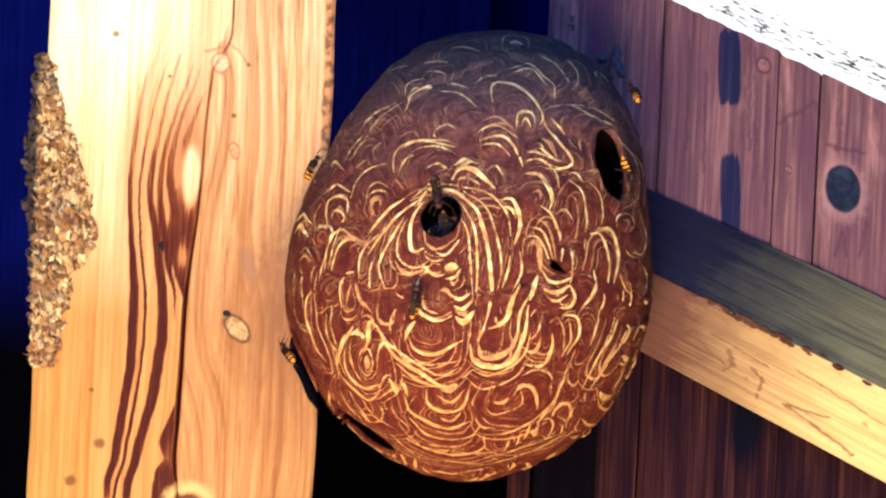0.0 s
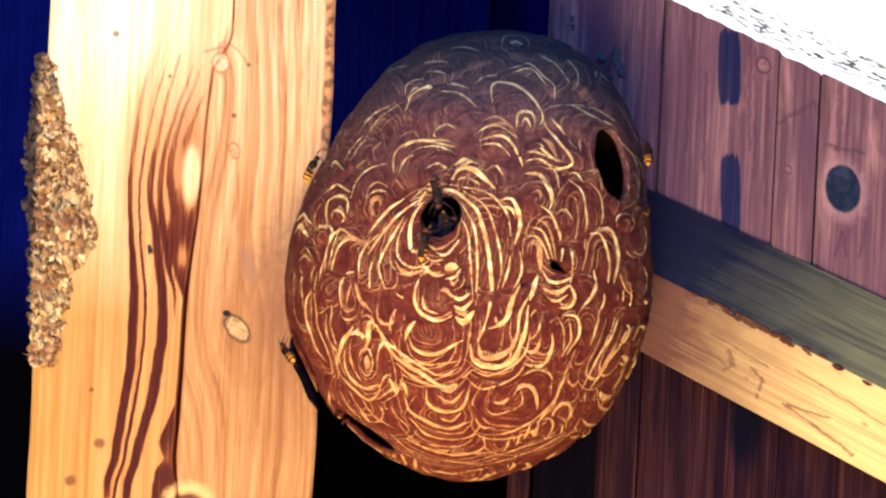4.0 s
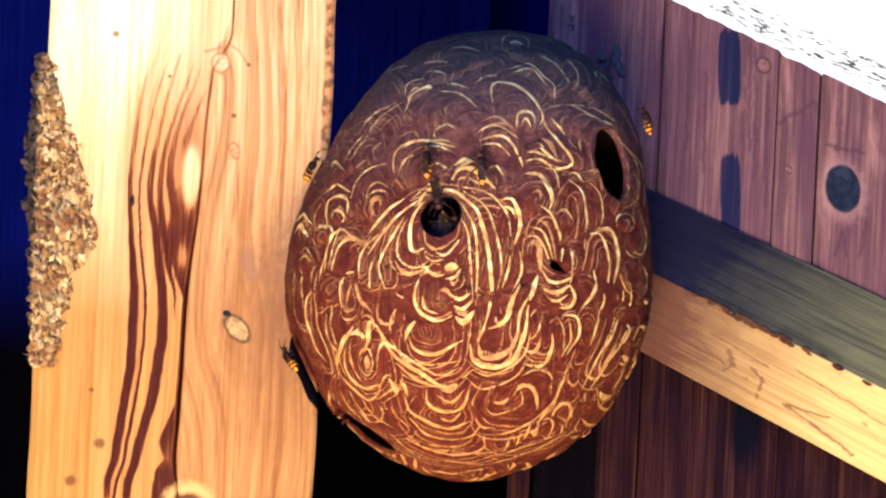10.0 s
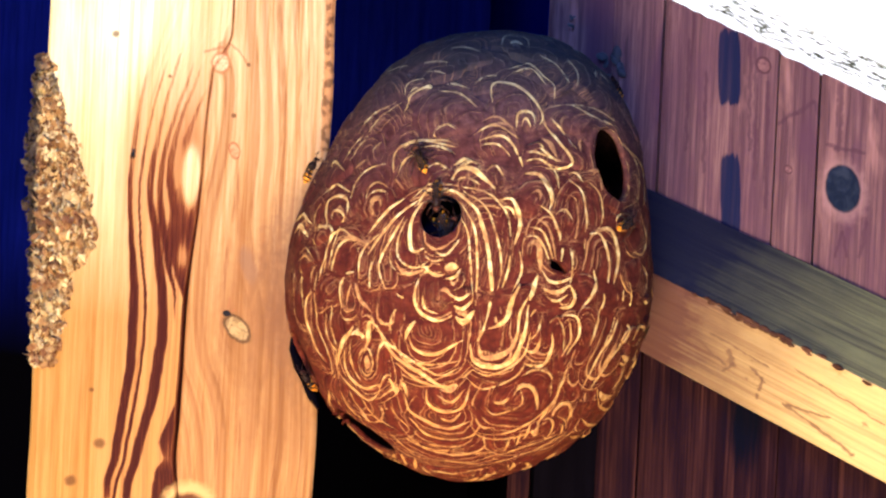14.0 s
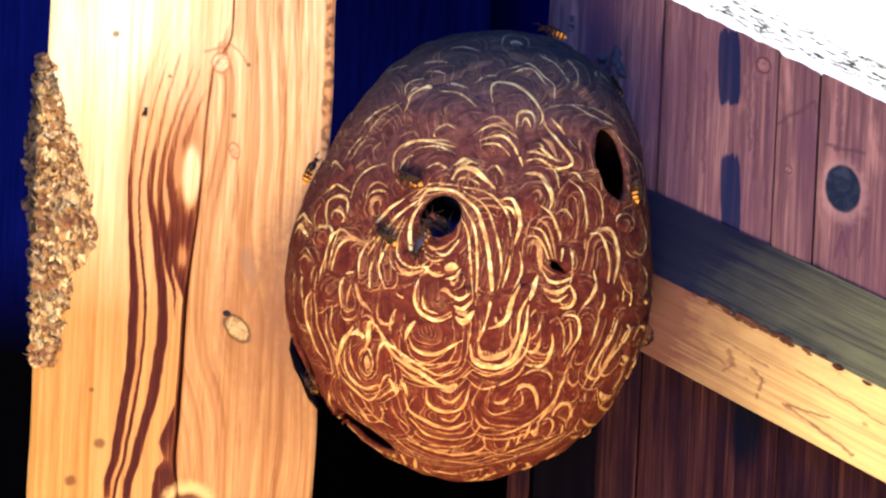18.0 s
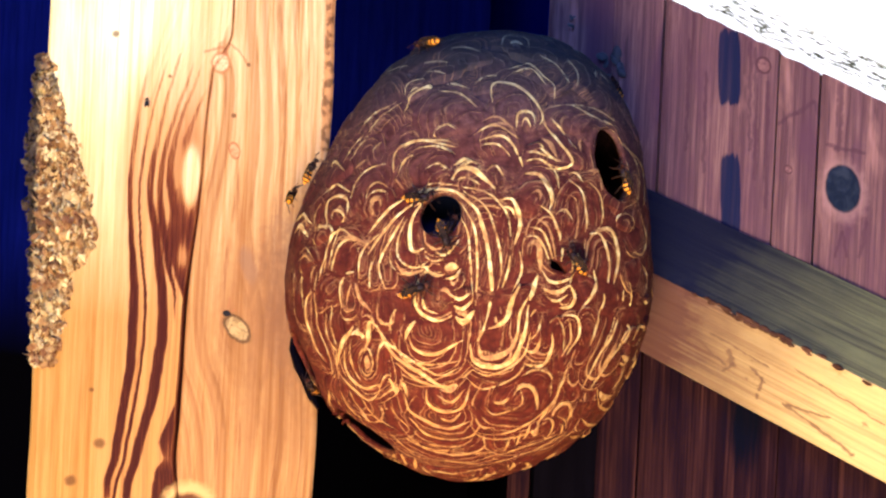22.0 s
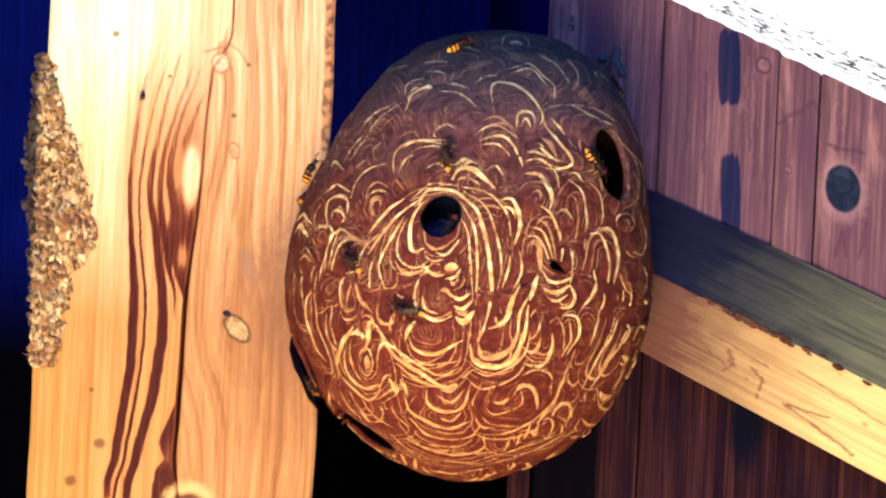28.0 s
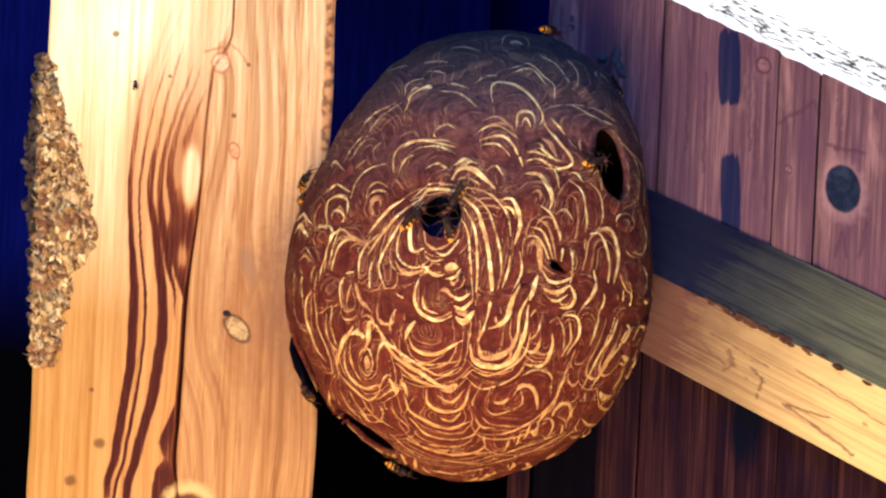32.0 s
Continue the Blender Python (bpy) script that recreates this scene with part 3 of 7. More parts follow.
def rail():
    top = tagged(new("arris_rail"), "sloping three-cornered timber rail, pale below and greenish above", "rail")
    top.matrix_world = WALL @ Matrix.Translation((0, -0.0005, 2.1826)) @ Matrix.Rotation(RAIL_DROP, 4, "Y")
    half, deep, x0, x1 = 0.0680, 0.060, -0.115, 1.35
    rnd = random.Random(4)
    n = 150
    for name, ends, mat, label in (("lower_face", ((-half, 0), (0.0075, -deep)), RAIL_LOW, "pale sawn lower face"), ("upper_face", ((0.0075, -deep), (half, 0)), RAIL_HIGH, "greenish upper face with its dimness in the colour")):
        bm = bmesh.new()
        grid = []
        for i in range(n + 1):
            x = x0 + (x1 - x0) * (i / n) ** 1.6
            chip = rnd.random() ** 6 * 0.0035
            row = []
            for k in range(9):
                f = k / 8
                z, y = ends[0][0] + (ends[1][0] - ends[0][0]) * f, ends[0][1] + (ends[1][1] - ends[0][1]) * f
                near = f if name == "lower_face" else 1 - f
                wave = 0.0008 * noise.noise((x * 22, f * 3, 1))
                y += chip * max(0, near * 6 - 5) + wave
                row.append(bm.verts.new((x, y, z)))
            row.append(bm.verts.new((x, 0.0, 0.0)))
            grid.append(row)
        for a, b in zip(grid, grid[1:]):
            for k in range(9):
                bm.faces.new((a[k], b[k], b[k + 1], a[k + 1]))
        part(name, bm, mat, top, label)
    bm = bmesh.new()
    for i in range(46):
        x = rnd.choice((rnd.uniform(0.02, 0.24), rnd.uniform(0.07, 0.13)))
        r = rnd.uniform(0.0012, 0.0032)
        bmesh.ops.create_icosphere(bm, subdivisions=1, radius=r, matrix=Matrix.Translation((x, -deep + rnd.uniform(0, 0.0015), 0.0075 + rnd.uniform(-0.0022, 0.0015))) @ Matrix.Diagonal((1.8, 0.6, 0.8, 1)))
    chips = part("bark_edge", bm, CRUMB, top, "dark crumbs of bark along the arris")
    chips["kind"] = "stuff"
    return top


rail()

# ---- the post ----
POST_X, POST_W, POST_Y, POST_D = -0.3415, 0.2415, 0.90, 0.16


# dark year rings and the drying crack: height, how far across the post, half width
RING_OUTER = ((1.992, 0.2853, 0.0138), (2.016, 0.3119, 0.0158), (2.040, 0.3209, 0.0158), (2.064, 0.3338, 0.0158), (2.088, 0.3467, 0.0167), (2.112, 0.3477, 0.0177), (2.136, 0.3488, 0.0177), (2.159, 0.3440, 0.0158), (2.183, 0.3353, 0.0118), (2.207, 0.3226, 0.0089), (2.230, 0.3158, 0.0069), (2.254, 0.3150, 0.0059), (2.278, 0.3219, 0.0059), (2.302, 0.3329, 0.0049), (2.326, 0.3458, 0.0039), (2.350, 0.3665, 0.0039))
RING_THIN = ((1.978, 0.3078, 0.0059), (2.016, 0.3434, 0.0069), (2.040, 0.3563, 0.0069), (2.064, 0.3692, 0.0059), (2.088, 0.3821, 0.0049), (2.112, 0.3871, 0.0059), (2.136, 0.3901, 0.0059), (2.160, 0.3814, 0.0049), (2.183, 0.3648, 0.0049), (2.207, 0.3541, 0.0039), (2.231, 0.3473, 0.0039), (2.255, 0.3504, 0.0039), (2.278, 0.3613, 0.0039), (2.303, 0.3801, 0.0030), (2.327, 0.4008, 0.0030), (2.351, 0.4294, 0.0030))
RING_BROAD = ((1.978, 0.3511, 0.0138), (1.993, 0.3600, 0.0158), (2.017, 0.3847, 0.0177), (2.041, 0.4054, 0.0177), (2.065, 0.4282, 0.0197), (2.089, 0.4411, 0.0197), (2.113, 0.4500, 0.0197), (2.137, 0.4511, 0.0177), (2.160, 0.4404, 0.0177), (2.184, 0.4238, 0.0167), (2.208, 0.4072, 0.0138), (2.231, 0.3847, 0.0089), (2.255, 0.3858, 0.0079), (2.279, 0.4006, 0.0059), (2.303, 0.4194, 0.0049), (2.327, 0.4402, 0.0039), (2.370, 0.4846, 0.0030))
RING_INNER = ((2.151, 0.4915, 0.0049), (2.170, 0.4660, 0.0098), (2.194, 0.4474, 0.0138), (2.213, 0.4318, 0.0138), (2.232, 0.4201, 0.0089), (2.255, 0.4192, 0.0069), (2.279, 0.4340, 0.0059), (2.303, 0.4627, 0.0049), (2.328, 0.4933, 0.0039), (2.357, 0.5307, 0.0030))
RING_CORE = ((2.218, 0.4800, 0.0138), (2.237, 0.4584, 0.0118), (2.256, 0.4487, 0.0089), (2.280, 0.4596, 0.0069), (2.304, 0.4882, 0.0049), (2.328, 0.5228, 0.0039), (2.357, 0.5583, 0.0030))
RING_EYE = ((2.280, 0.4989, 0.0098), (2.295, 0.5197, 0.0059), (2.314, 0.5473, 0.0039), (2.333, 0.5749, 0.0030))
CRACK = ((1.962, 0.5359, 0.0049), (1.981, 0.5300, 0.0049), (2.004, 0.5154, 0.0059), (2.018, 0.5105, 0.0064), (2.042, 0.5175, 0.0069), (2.066, 0.5186, 0.0069), (2.090, 0.5217, 0.0064), (2.114, 0.5228, 0.0059), (2.138, 0.5239, 0.0059), (2.161, 0.5289, 0.0054), (2.185, 0.5378, 0.0044), (2.209, 0.5488, 0.0039), (2.233, 0.5577, 0.0033), (2.257, 0.5627, 0.0030), (2.281, 0.5638, 0.0026), (2.305, 0.5689, 0.0024), (2.324, 0.5768, 0.0022), (2.341, 0.5833, 0.0020), (2.350, 0.5795, 0.0020), (2.354, 0.5904, 0.0020), (2.356, 0.6255, 0.0020), (2.360, 0.6404, 0.0022), (2.377, 0.6449, 0.0022), (2.401, 0.6460, 0.0020), (2.415, 0.6431, 0.0020))
RINGS = [np.array(r).T for r in (RING_OUTER, RING_THIN, RING_BROAD, RING_INNER, RING_CORE, RING_EYE)]
CRACK_Z, CRACK_U, CRACK_HALF = np.array(CRACK).T


def glide(z, heights, values, reach=1.0):
    """Smooth way through values given at heights."""
    return sum(w * float(np.interp(z + d * reach, heights, values)) for d, w in ((-0.022, 0.1), (-0.012, 0.2), (0.0, 0.4), (0.012, 0.2), (0.022, 0.1)))


def crack_at(z):
    """How far across the post its long drying crack lies."""
    return glide(z, CRACK_Z, CRACK_U, 0.55)


def first_ring(z):
    """How far across the first dark year ring lies."""
    return glide(z, (1.95, 1.991, 2.03, 2.077, 2.125, 2.173, 2.22, 2.268, 2.315, 2.362, 2.42), (0.28, 0.295, 0.318, 0.338, 0.359, 0.345, 0.32, 0.310, 0.335, 0.385, 0.46))


def ring_dark(u, z):
    """How dark the year rings make a place on the post's face."""
    best = 0.0
    for zs, us, halves in RINGS:
        if zs[0] - 0.03 < z < zs[-1] + 0.01:
            half = float(np.interp(z, zs, halves)) * float(np.interp(z, (2.20, 2.26), (1.12, 1.9)))
            off = abs(u - glide(z, zs, us, 0.5) - 0.0035 * noise.noise((u * 3, z * 60, 8)))
            ends = min(1.0, (z - zs[0] + 0.03) / 0.03, (zs[-1] + 0.01 - z) / 0.03)
            best = max(best, min(1.0, max(0.0, (half - off) / (0.55 * half) + 0.25)) * ends)
    return best * float(np.interp(z, (2.15, 2.20, 2.24, 2.29, 2.36), (1.0, 0.88, 0.62, 0.46, 0.30)))


# dark heart wood on the near side of the crack: height, its edge across the post, how dark
WEDGE_Z = (1.95, 1.985, 2.000, 2.012, 2.025, 2.037, 2.050, 2.069, 2.072, 2.140, 2.145, 2.165, 2.190, 2.205, 2.220, 2.240, 2.250)
WEDGE_U = (0.44, 0.440, 0.448, 0.475, 0.455, 0.470, 0.497, 0.514, 0.53, 0.53, 0.522, 0.490, 0.455, 0.452, 0.456, 0.475, 0.49)
WEDGE_D = (0.95, 0.95, 0.95, 0.55, 0.85, 0.95, 0.95, 0.95, 0.0, 0.0, 0.95, 0.95, 0.90, 0.75, 0.62, 0.45, 0.2)


def wedge_dark(u, z):
    left = float(np.interp(z, WEDGE_Z, WEDGE_U)) + 0.006 * noise.noise((z * 90, u * 20, 6))
    patch = 0.55 * blob(u, z, 0.509, 2.183, 0.022, 0.012, 2)
    return min(1.0, max(0.0, (u - left) / 0.010 + 0.5)) * (float(np.interp(z, WEDGE_Z, WEDGE_D)) - patch)


def blob(u, z, uc, zc, ru, rz, sharp=3.0):
    return 1 / (1 + (((u - uc) / ru) ** 2 + ((z - zc) / rz) ** 2) ** sharp)


def bark_reach(z):
    """How far the bark reaches over the face and out past the arris."""
    wide = float(np.interp(z, (2.085, 2.12, 2.165, 2.185, 2.20, 2.25, 2.30, 2.345), (0.018, 0.026, 0.031, 0.046, 0.050, 0.036, 0.018, 0.001)))
    outer = float(np.interp(z, (2.085, 2.15, 2.20, 2.25, 2.30, 2.345), (0.001, 0.004, 0.008, 0.014, 0.011, 0.006)))
    return wide + 0.005 * noise.noise((z * 90, 0, 0)), outer + 0.004 * noise.noise((z * 70, 3, 0))


def post():
    top = tagged(new("timber_post"), "pale pine post with dark swirling grain and a long crack", "post")
    top.matrix_world = Matrix.Translation((POST_X, POST_Y, 0))
    bm = bmesh.new()
    layers = {k: bm.verts.layers.float.new(k) for k in ("grain", "heart", "side", "strength", "low", "tint", "ring")}
    zs = [0, 0.6, 1.2, 1.6, 1.85] + list(np.linspace(1.93, 2.47, 210)) + [2.6, 2.8, 2.98]
    nl, nr = 120, 50
    rows = []
    for z in zs:
        cr, sl = crack_at(z), first_ring(z)
        soft = glide(z - 0.01, CRACK_Z, CRACK_U)
        half = float(np.interp(z, CRACK_Z, CRACK_HALF)) * float(np.interp(z, (2.20, 2.30), (1.35, 0.75)))
        us = [(cr - half) * i / nl for i in range(nl + 1)] + [cr - half * 0.8, cr, cr + half * 0.8] + [cr + half + (1 - cr - half) * i / nr for i in range(nr + 1)]
        row = []
        for j, u in enumerate(us):
            y = 0.030 if j == nl + 2 else (0.012 if j in (nl + 1, nl + 3) else 0.0)
            edge = min(u, 1 - u)
            y += 0.004 * max(0, 1 - edge / 0.012) ** 2 + 0.0006 * noise.noise((u * 9, z * 5, 0))
            v = bm.verts.new((u * POST_W + 0.0012 * noise.noise((z * 14, u > 0.5, 5)) * (edge < 0.01), y, z))
            g = (u - sl) / (soft - sl) if u < cr else 1 + (u - cr) / (cr - sl)
            g = g if u < cr or g > 1.06 else 1.06
            g = min(g, 0.995) if u < cr else g
            v[layers["grain"]] = g
            heart = max(ring_dark(u, z), wedge_dark(u, z)) if u < cr else 0.0
            eye = blob(u, z, 0.525, 2.251, 0.030, 0.026, 5)
            # crack walls and lips take full dark: the groove's shade put into the colour
            v[layers["heart"]] = float(np.interp(z, (2.26, 2.34), (1.0, 0.62))) if nl < j < nl + 4 else 0.5 if j in (nl, nl + 4) else heart * (1 - eye)
            v[layers["ring"]] = blob(u, z, 0.512, 2.246, 0.064, 0.060, 2.5) * (1 - eye) * (g < 1)
            v[layers["strength"]] = (1 - eye) * float(np.interp(z, (1.95, 2.15, 2.24, 2.30, 2.40), (1, 1, 0.66, 0.42, 0.25)))
            warp = 0.10 * blob(u, z, 0.60, 2.37, 0.06, 0.03) - 0.26 * (u - 0.70) / 0.1 * blob(u, z, 0.70, 2.13, 0.11, 0.055, 1.2) + 0.03 * math.sin(z * 21)
            v[layers["side"]] = (u + warp * (u - 0.3)) * 0.55 + 0.02 * noise.noise((u * 5, z * 7, 2)) - 0.075 * min(1.0, max(0.0, (2.09 - z) / 0.11)) * math.exp(-abs(u - 0.53) / 0.17)
            v[layers["tint"]] = (1 - eye) * float(np.interp(z, (1.95, 2.10, 2.20, 2.28, 2.34, 2.40), (0.45, 0.35, 0.75, 0.85, 0.5, 0.2)))
            # how far the downward dimming is put into the colour here
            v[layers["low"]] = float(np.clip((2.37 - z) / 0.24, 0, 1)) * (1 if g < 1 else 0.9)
            row.append(v)
        rows.append(row)
    for a, b in zip(rows, rows[1:]):
        for i in range(len(a) - 1):
            bm.faces.new((a[i], a[i + 1], b[i + 1], b[i]))
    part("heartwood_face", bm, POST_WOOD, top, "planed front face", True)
    bm = bmesh.new()
    slab(bm, 0.0012, POST_W - 0.0012, 0.0045, POST_D, 0, 2.98)
    for v in bm.verts:
        if v.co.y > 0.1 and v.co.x > 0.1:
            v.co.x -= 0.024
    bm.normal_update()
    bmesh.ops.delete(bm, geom=[f for f in bm.faces if f.normal.y < -0.9], context="FACES_ONLY")
    part("shaft", bm, RAIL_LOW, top, "sawn sides of the post")
    # crumbling bark left along one arris
    seed = bmesh.new()
    bmesh.ops.create_icosphere(seed, subdivisions=1, radius=1.0)
    shape, tris = np.array([v.co[:] for v in seed.verts]), np.array([[v.index for v in f.verts] for f in seed.faces])
    seed.free()
    rnd, grit = random.Random(11), np.random.default_rng(5)
    verts, faces = [], []

    def crumb(m, rough):
        pts = shape + grit.uniform(-rough, rough, shape.shape)
        faces.append(tris + len(verts) * len(shape))
        verts.append(pts @ np.array(m.to_3x3()).T + np.array(m.translation))

    for i in range(70):
        z = 2.088 + 0.255 * i / 69
        wide, outer = bark_reach(z)
        for f in np.linspace(0, 0.97, 11):
            crumb(Matrix.Translation((-outer + (wide + outer) * f + rnd.uniform(-0.002, 0.002), 0.004 + 0.012 * (f < 0.15), z)) @ Matrix.Diagonal((0.0046, 0.0052, 0.0056, 1)), 0.3)
    for i in range(3000):
        z = rnd.uniform(2.085, 2.346)
        wide, outer = bark_reach(z)
        f = rnd.random()
        x = -outer + (wide + outer) * f * 1.02
        r = (rnd.uniform(0.0018, 0.0034) if i % 4 == 0 else rnd.uniform(0.0008, 0.0026)) * (0.7 if f > 0.85 else 1.0)
        spin = Euler((rnd.gauss(0, 0.5), rnd.gauss(0, 0.5), rnd.random() * 6)).to_matrix().to_4x4()
        out = -rnd.uniform(0.0, 0.009) * (1 - f * 0.7) + (0.02 * rnd.random() if x < 0.002 else 0)
        crumb(Matrix.Translation((x, out, z)) @ spin @ Matrix.Diagonal((r * rnd.uniform(0.5, 1.8), r * rnd.uniform(0.2, 0.5), r * rnd.uniform(0.6, 2.2), 1)), 0.35)
    me = bpy.data.meshes.new("bark")
    me.from_pydata(np.concatenate(verts).tolist(), [], np.concatenate(faces).tolist())
    me.materials.append(BARK)
    crust = new("bark", me)
    crust.parent = top
    crust["label"] = "crumbling grey-brown bark along one edge"
    crust["kind"] = "stuff"
    return top


post()

# ---- the nest ----
from mathutils.bvhtree import BVHTree

NEST_Y = 0.875
PROFILE = np.array(((2.012, 0.0218, 0.001), (2.0135, 0.0218, 0.014), (2.020, 0.0220, 0.034), (2.032, 0.0232, 0.062), (2.045, 0.0240, 0.0828), (2.070, 0.0237, 0.1092), (2.095, 0.0224, 0.1265),
                    (2.12, 0.0207, 0.1381), (2.145, 0.0208, 0.1452), (2.17, 0.0215, 0.1484), (2.195, 0.0220, 0.1467), (2.22, 0.0235, 0.1429), (2.245, 0.0266, 0.1364), (2.27, 0.0305, 0.1285),
                    (2.295, 0.0338, 0.1202), (2.32, 0.0368, 0.1075), (2.345, 0.0391, 0.0880), (2.36, 0.0400, 0.068), (2.37, 0.0405, 0.0462), (2.375, 0.0405, 0.024), (2.3765, 0.0405, 0.001)))
ALONG = np.concatenate([[0], np.cumsum(np.hypot(np.diff(PROFILE[:, 0]), np.diff(PROFILE[:, 2])))])


STEPS = 4000
FINE = [np.interp(np.linspace(0, ALONG[-1], STEPS + 1), ALONG, PROFILE[:, k]).tolist() for k in range(3)]
REACH_UP = float(ALONG[-1])


def side_at(t, k):
    """Height, axis or half width of the nest at a way up its side."""
    return FINE[k][min(STEPS, max(0, int(t / REACH_UP * STEPS + 0.5)))]


def girth(t):
    return side_at(t, 2)


def on_nest(phi, t, out=0.0):
    """A place on the nest: the angle round it (0 towards the front), the way up its side, the height over it."""
    t = min(max(t, 0.0), REACH_UP)
    z, c, h = side_at(t, 0), side_at(t, 1), side_at(t, 2)
    z2, h2 = side_at(t + 0.006, 0), girth(t + 0.006)
    z1, h1 = side_at(t - 0.006, 0), girth(t - 0.006)
    s = math.hypot(z2 - z1, h2 - h1) or 1
    nr, nz = (z2 - z1) / s, -(h2 - h1) / s
    h, z = h + out * nr, z + out * nz
    return Vector((c + h * math.sin(phi), NEST_Y - h * math.cos(phi), z))


# flaps of the envelope: angle round in degrees, way up, half width, length (mm), which way each one grew, and the strips
# of pulp laid from its rim inwards, in hundredths of its length (w pale, o ochre, b brown)
CROWN = (
    (-23.5, 427, 27.0, 36.1, 120, "4o 17b 4o 17b 4o"),
    (16.0, 423, 23.9, 38.2, 68, "4o 18b 4o 16b 4o"),
    (-42.5, 417, 30.5, 39.2, 139, "4o 15b 4o 19b"),
    (-2.0, 438, 25.6, 39.0, 93, "4o 13b 4o 15b 4o"),
    (32.0, 408, 20.0, 42.8, 43, "4o 14b 4o"),
    (-19.5, 412, 24.3, 29.6, 108, "5w 21b 2o 21b 2o"),
    (-27.0, 399, 21.8, 26.6, 114, "5w 21b 3o"),
    (4.5, 433, 10.8, 23.3, 89, "13w 16b 45w"),
    (19.0, 399, 18.3, 41.1, 46, "3w 9b 3w 10b 3o"),
    (7.0, 390, 25.5, 38.5, 64, "3w 5b 4w 5b 3w 7b 3w 8b 1o"),
    (-44.0, 385, 18.0, 57.0, 151, "5w 8b 1o 11b 1o"),
    (-32.5, 385, 9.8, 19.2, 127, "10w 13b 13o"),
    (-4.5, 389, 11.8, 17.3, 106, "9w 15b 6o"),
    (42.5, 386, 21.2, 43.7, 39, "3o 14b 3o 10b 3o"),
    (32.0, 358, 20.5, 31.9, 43, "5o 10b 3w 10b 3o"),
)
SHOULDER = (
    (-39.5, 355, 22.3, 56.2, 147, "4w 5b 4o 5b 4w 6b 3o 5b 3w"),
    (-19.0, 367, 25.0, 44.2, 116, "7w 8b 2w 11b 1o 14b 1o"),
    (-14.5, 368, 20.2, 25.6, 92, "5w 18b 2o"),
    (5.5, 369, 20.8, 37.0, 104, "7w 11b 2o 15b 2o"),
    (29.0, 361, 32.5, 29.1, 75, "5o 10b 3w 11b 3w 13b 2o"),
    (-16.0, 349, 8.6, 12.0, 106, "15w"),
    (9.5, 359, 7.6, 18.0, 97, "18w 10b 10w 8b 13w"),
    (-9.0, 357, 13.8, 22.1, 101, "2o 18b 2o"),
    (-50.0, 341, 20.3, 43.9, 144, "3o 9b 3w 10b 3o"),
    (-52.5, 330, 15.1, 36.9, 148, "6o 10b 4o"),
    (38.0, 350, 21.6, 29.8, 54, "4w 13b 4o"),
)
UPPER_SIDE = (
    (1.0, 344, 18.2, 35.4, 103, "6o 9b 5w 10b 4w 8b 3w 11b 1o"),
    (-52.5, 316, 15.2, 26.9, 134, "10w 22b 5o"),
    (-45.0, 292, 20.2, 37.4, 117, "3w 18b"),
    (-44.0, 288, 14.2, 27.3, 117, "14w 23b 16w"),
    (-34.5, 308, 21.7, 39.2, 125, "3w 8b 3w 12b 1o"),
    (-31.0, 295, 14.9, 29.4, 107, "6w 12b 6w 8b 21o"),
    (-40.0, 331, 16.1, 41.7, 142, "5w 8b 3w 9b 3o"),
    (-30.5, 327, 10.2, 21.9, 125, "8o 18b 3o"),
    (-19.5, 320, 22.5, 44.1, 107, "6w 4b 3w 6b 2w 5b 2w 11b 2w 10b 1o"),
    (-12.0, 315, 11.4, 14.8, 109, "9w 23b 6o"),
    (-6.0, 321, 10.3, 16.0, 107, "21w 16b 5o"),
    (-3.0, 312, 14.1, 21.7, 109, "18w 12b 6w 18b 4o"),
    (2.5, 316, 6.8, 18.2, 101, "9w 21b 2o"),
    (-53.5, 288, 11.7, 37.5, 140, "4w 14b 4w"),
    (-64.0, 276, 20.9, 30.6, 141, "18w 11b 27w"),
    (-49.0, 270, 11.8, 16.0, 118, "19w 22b 6o"),
    (-38.0, 256, 19.3, 39.6, 90, "3w 9b 8o 5b 2w"),
    (-55.5, 251, 14.7, 17.4, 107, "7w 10b 5w 10b 5w"),
    (-34.0, 261, 12.8, 14.3, 100, "32o 16b 5w"),
    (-15.5, 325, 13.5, 20.8, 113, "7w 14b 5o 20b 2o"),
)
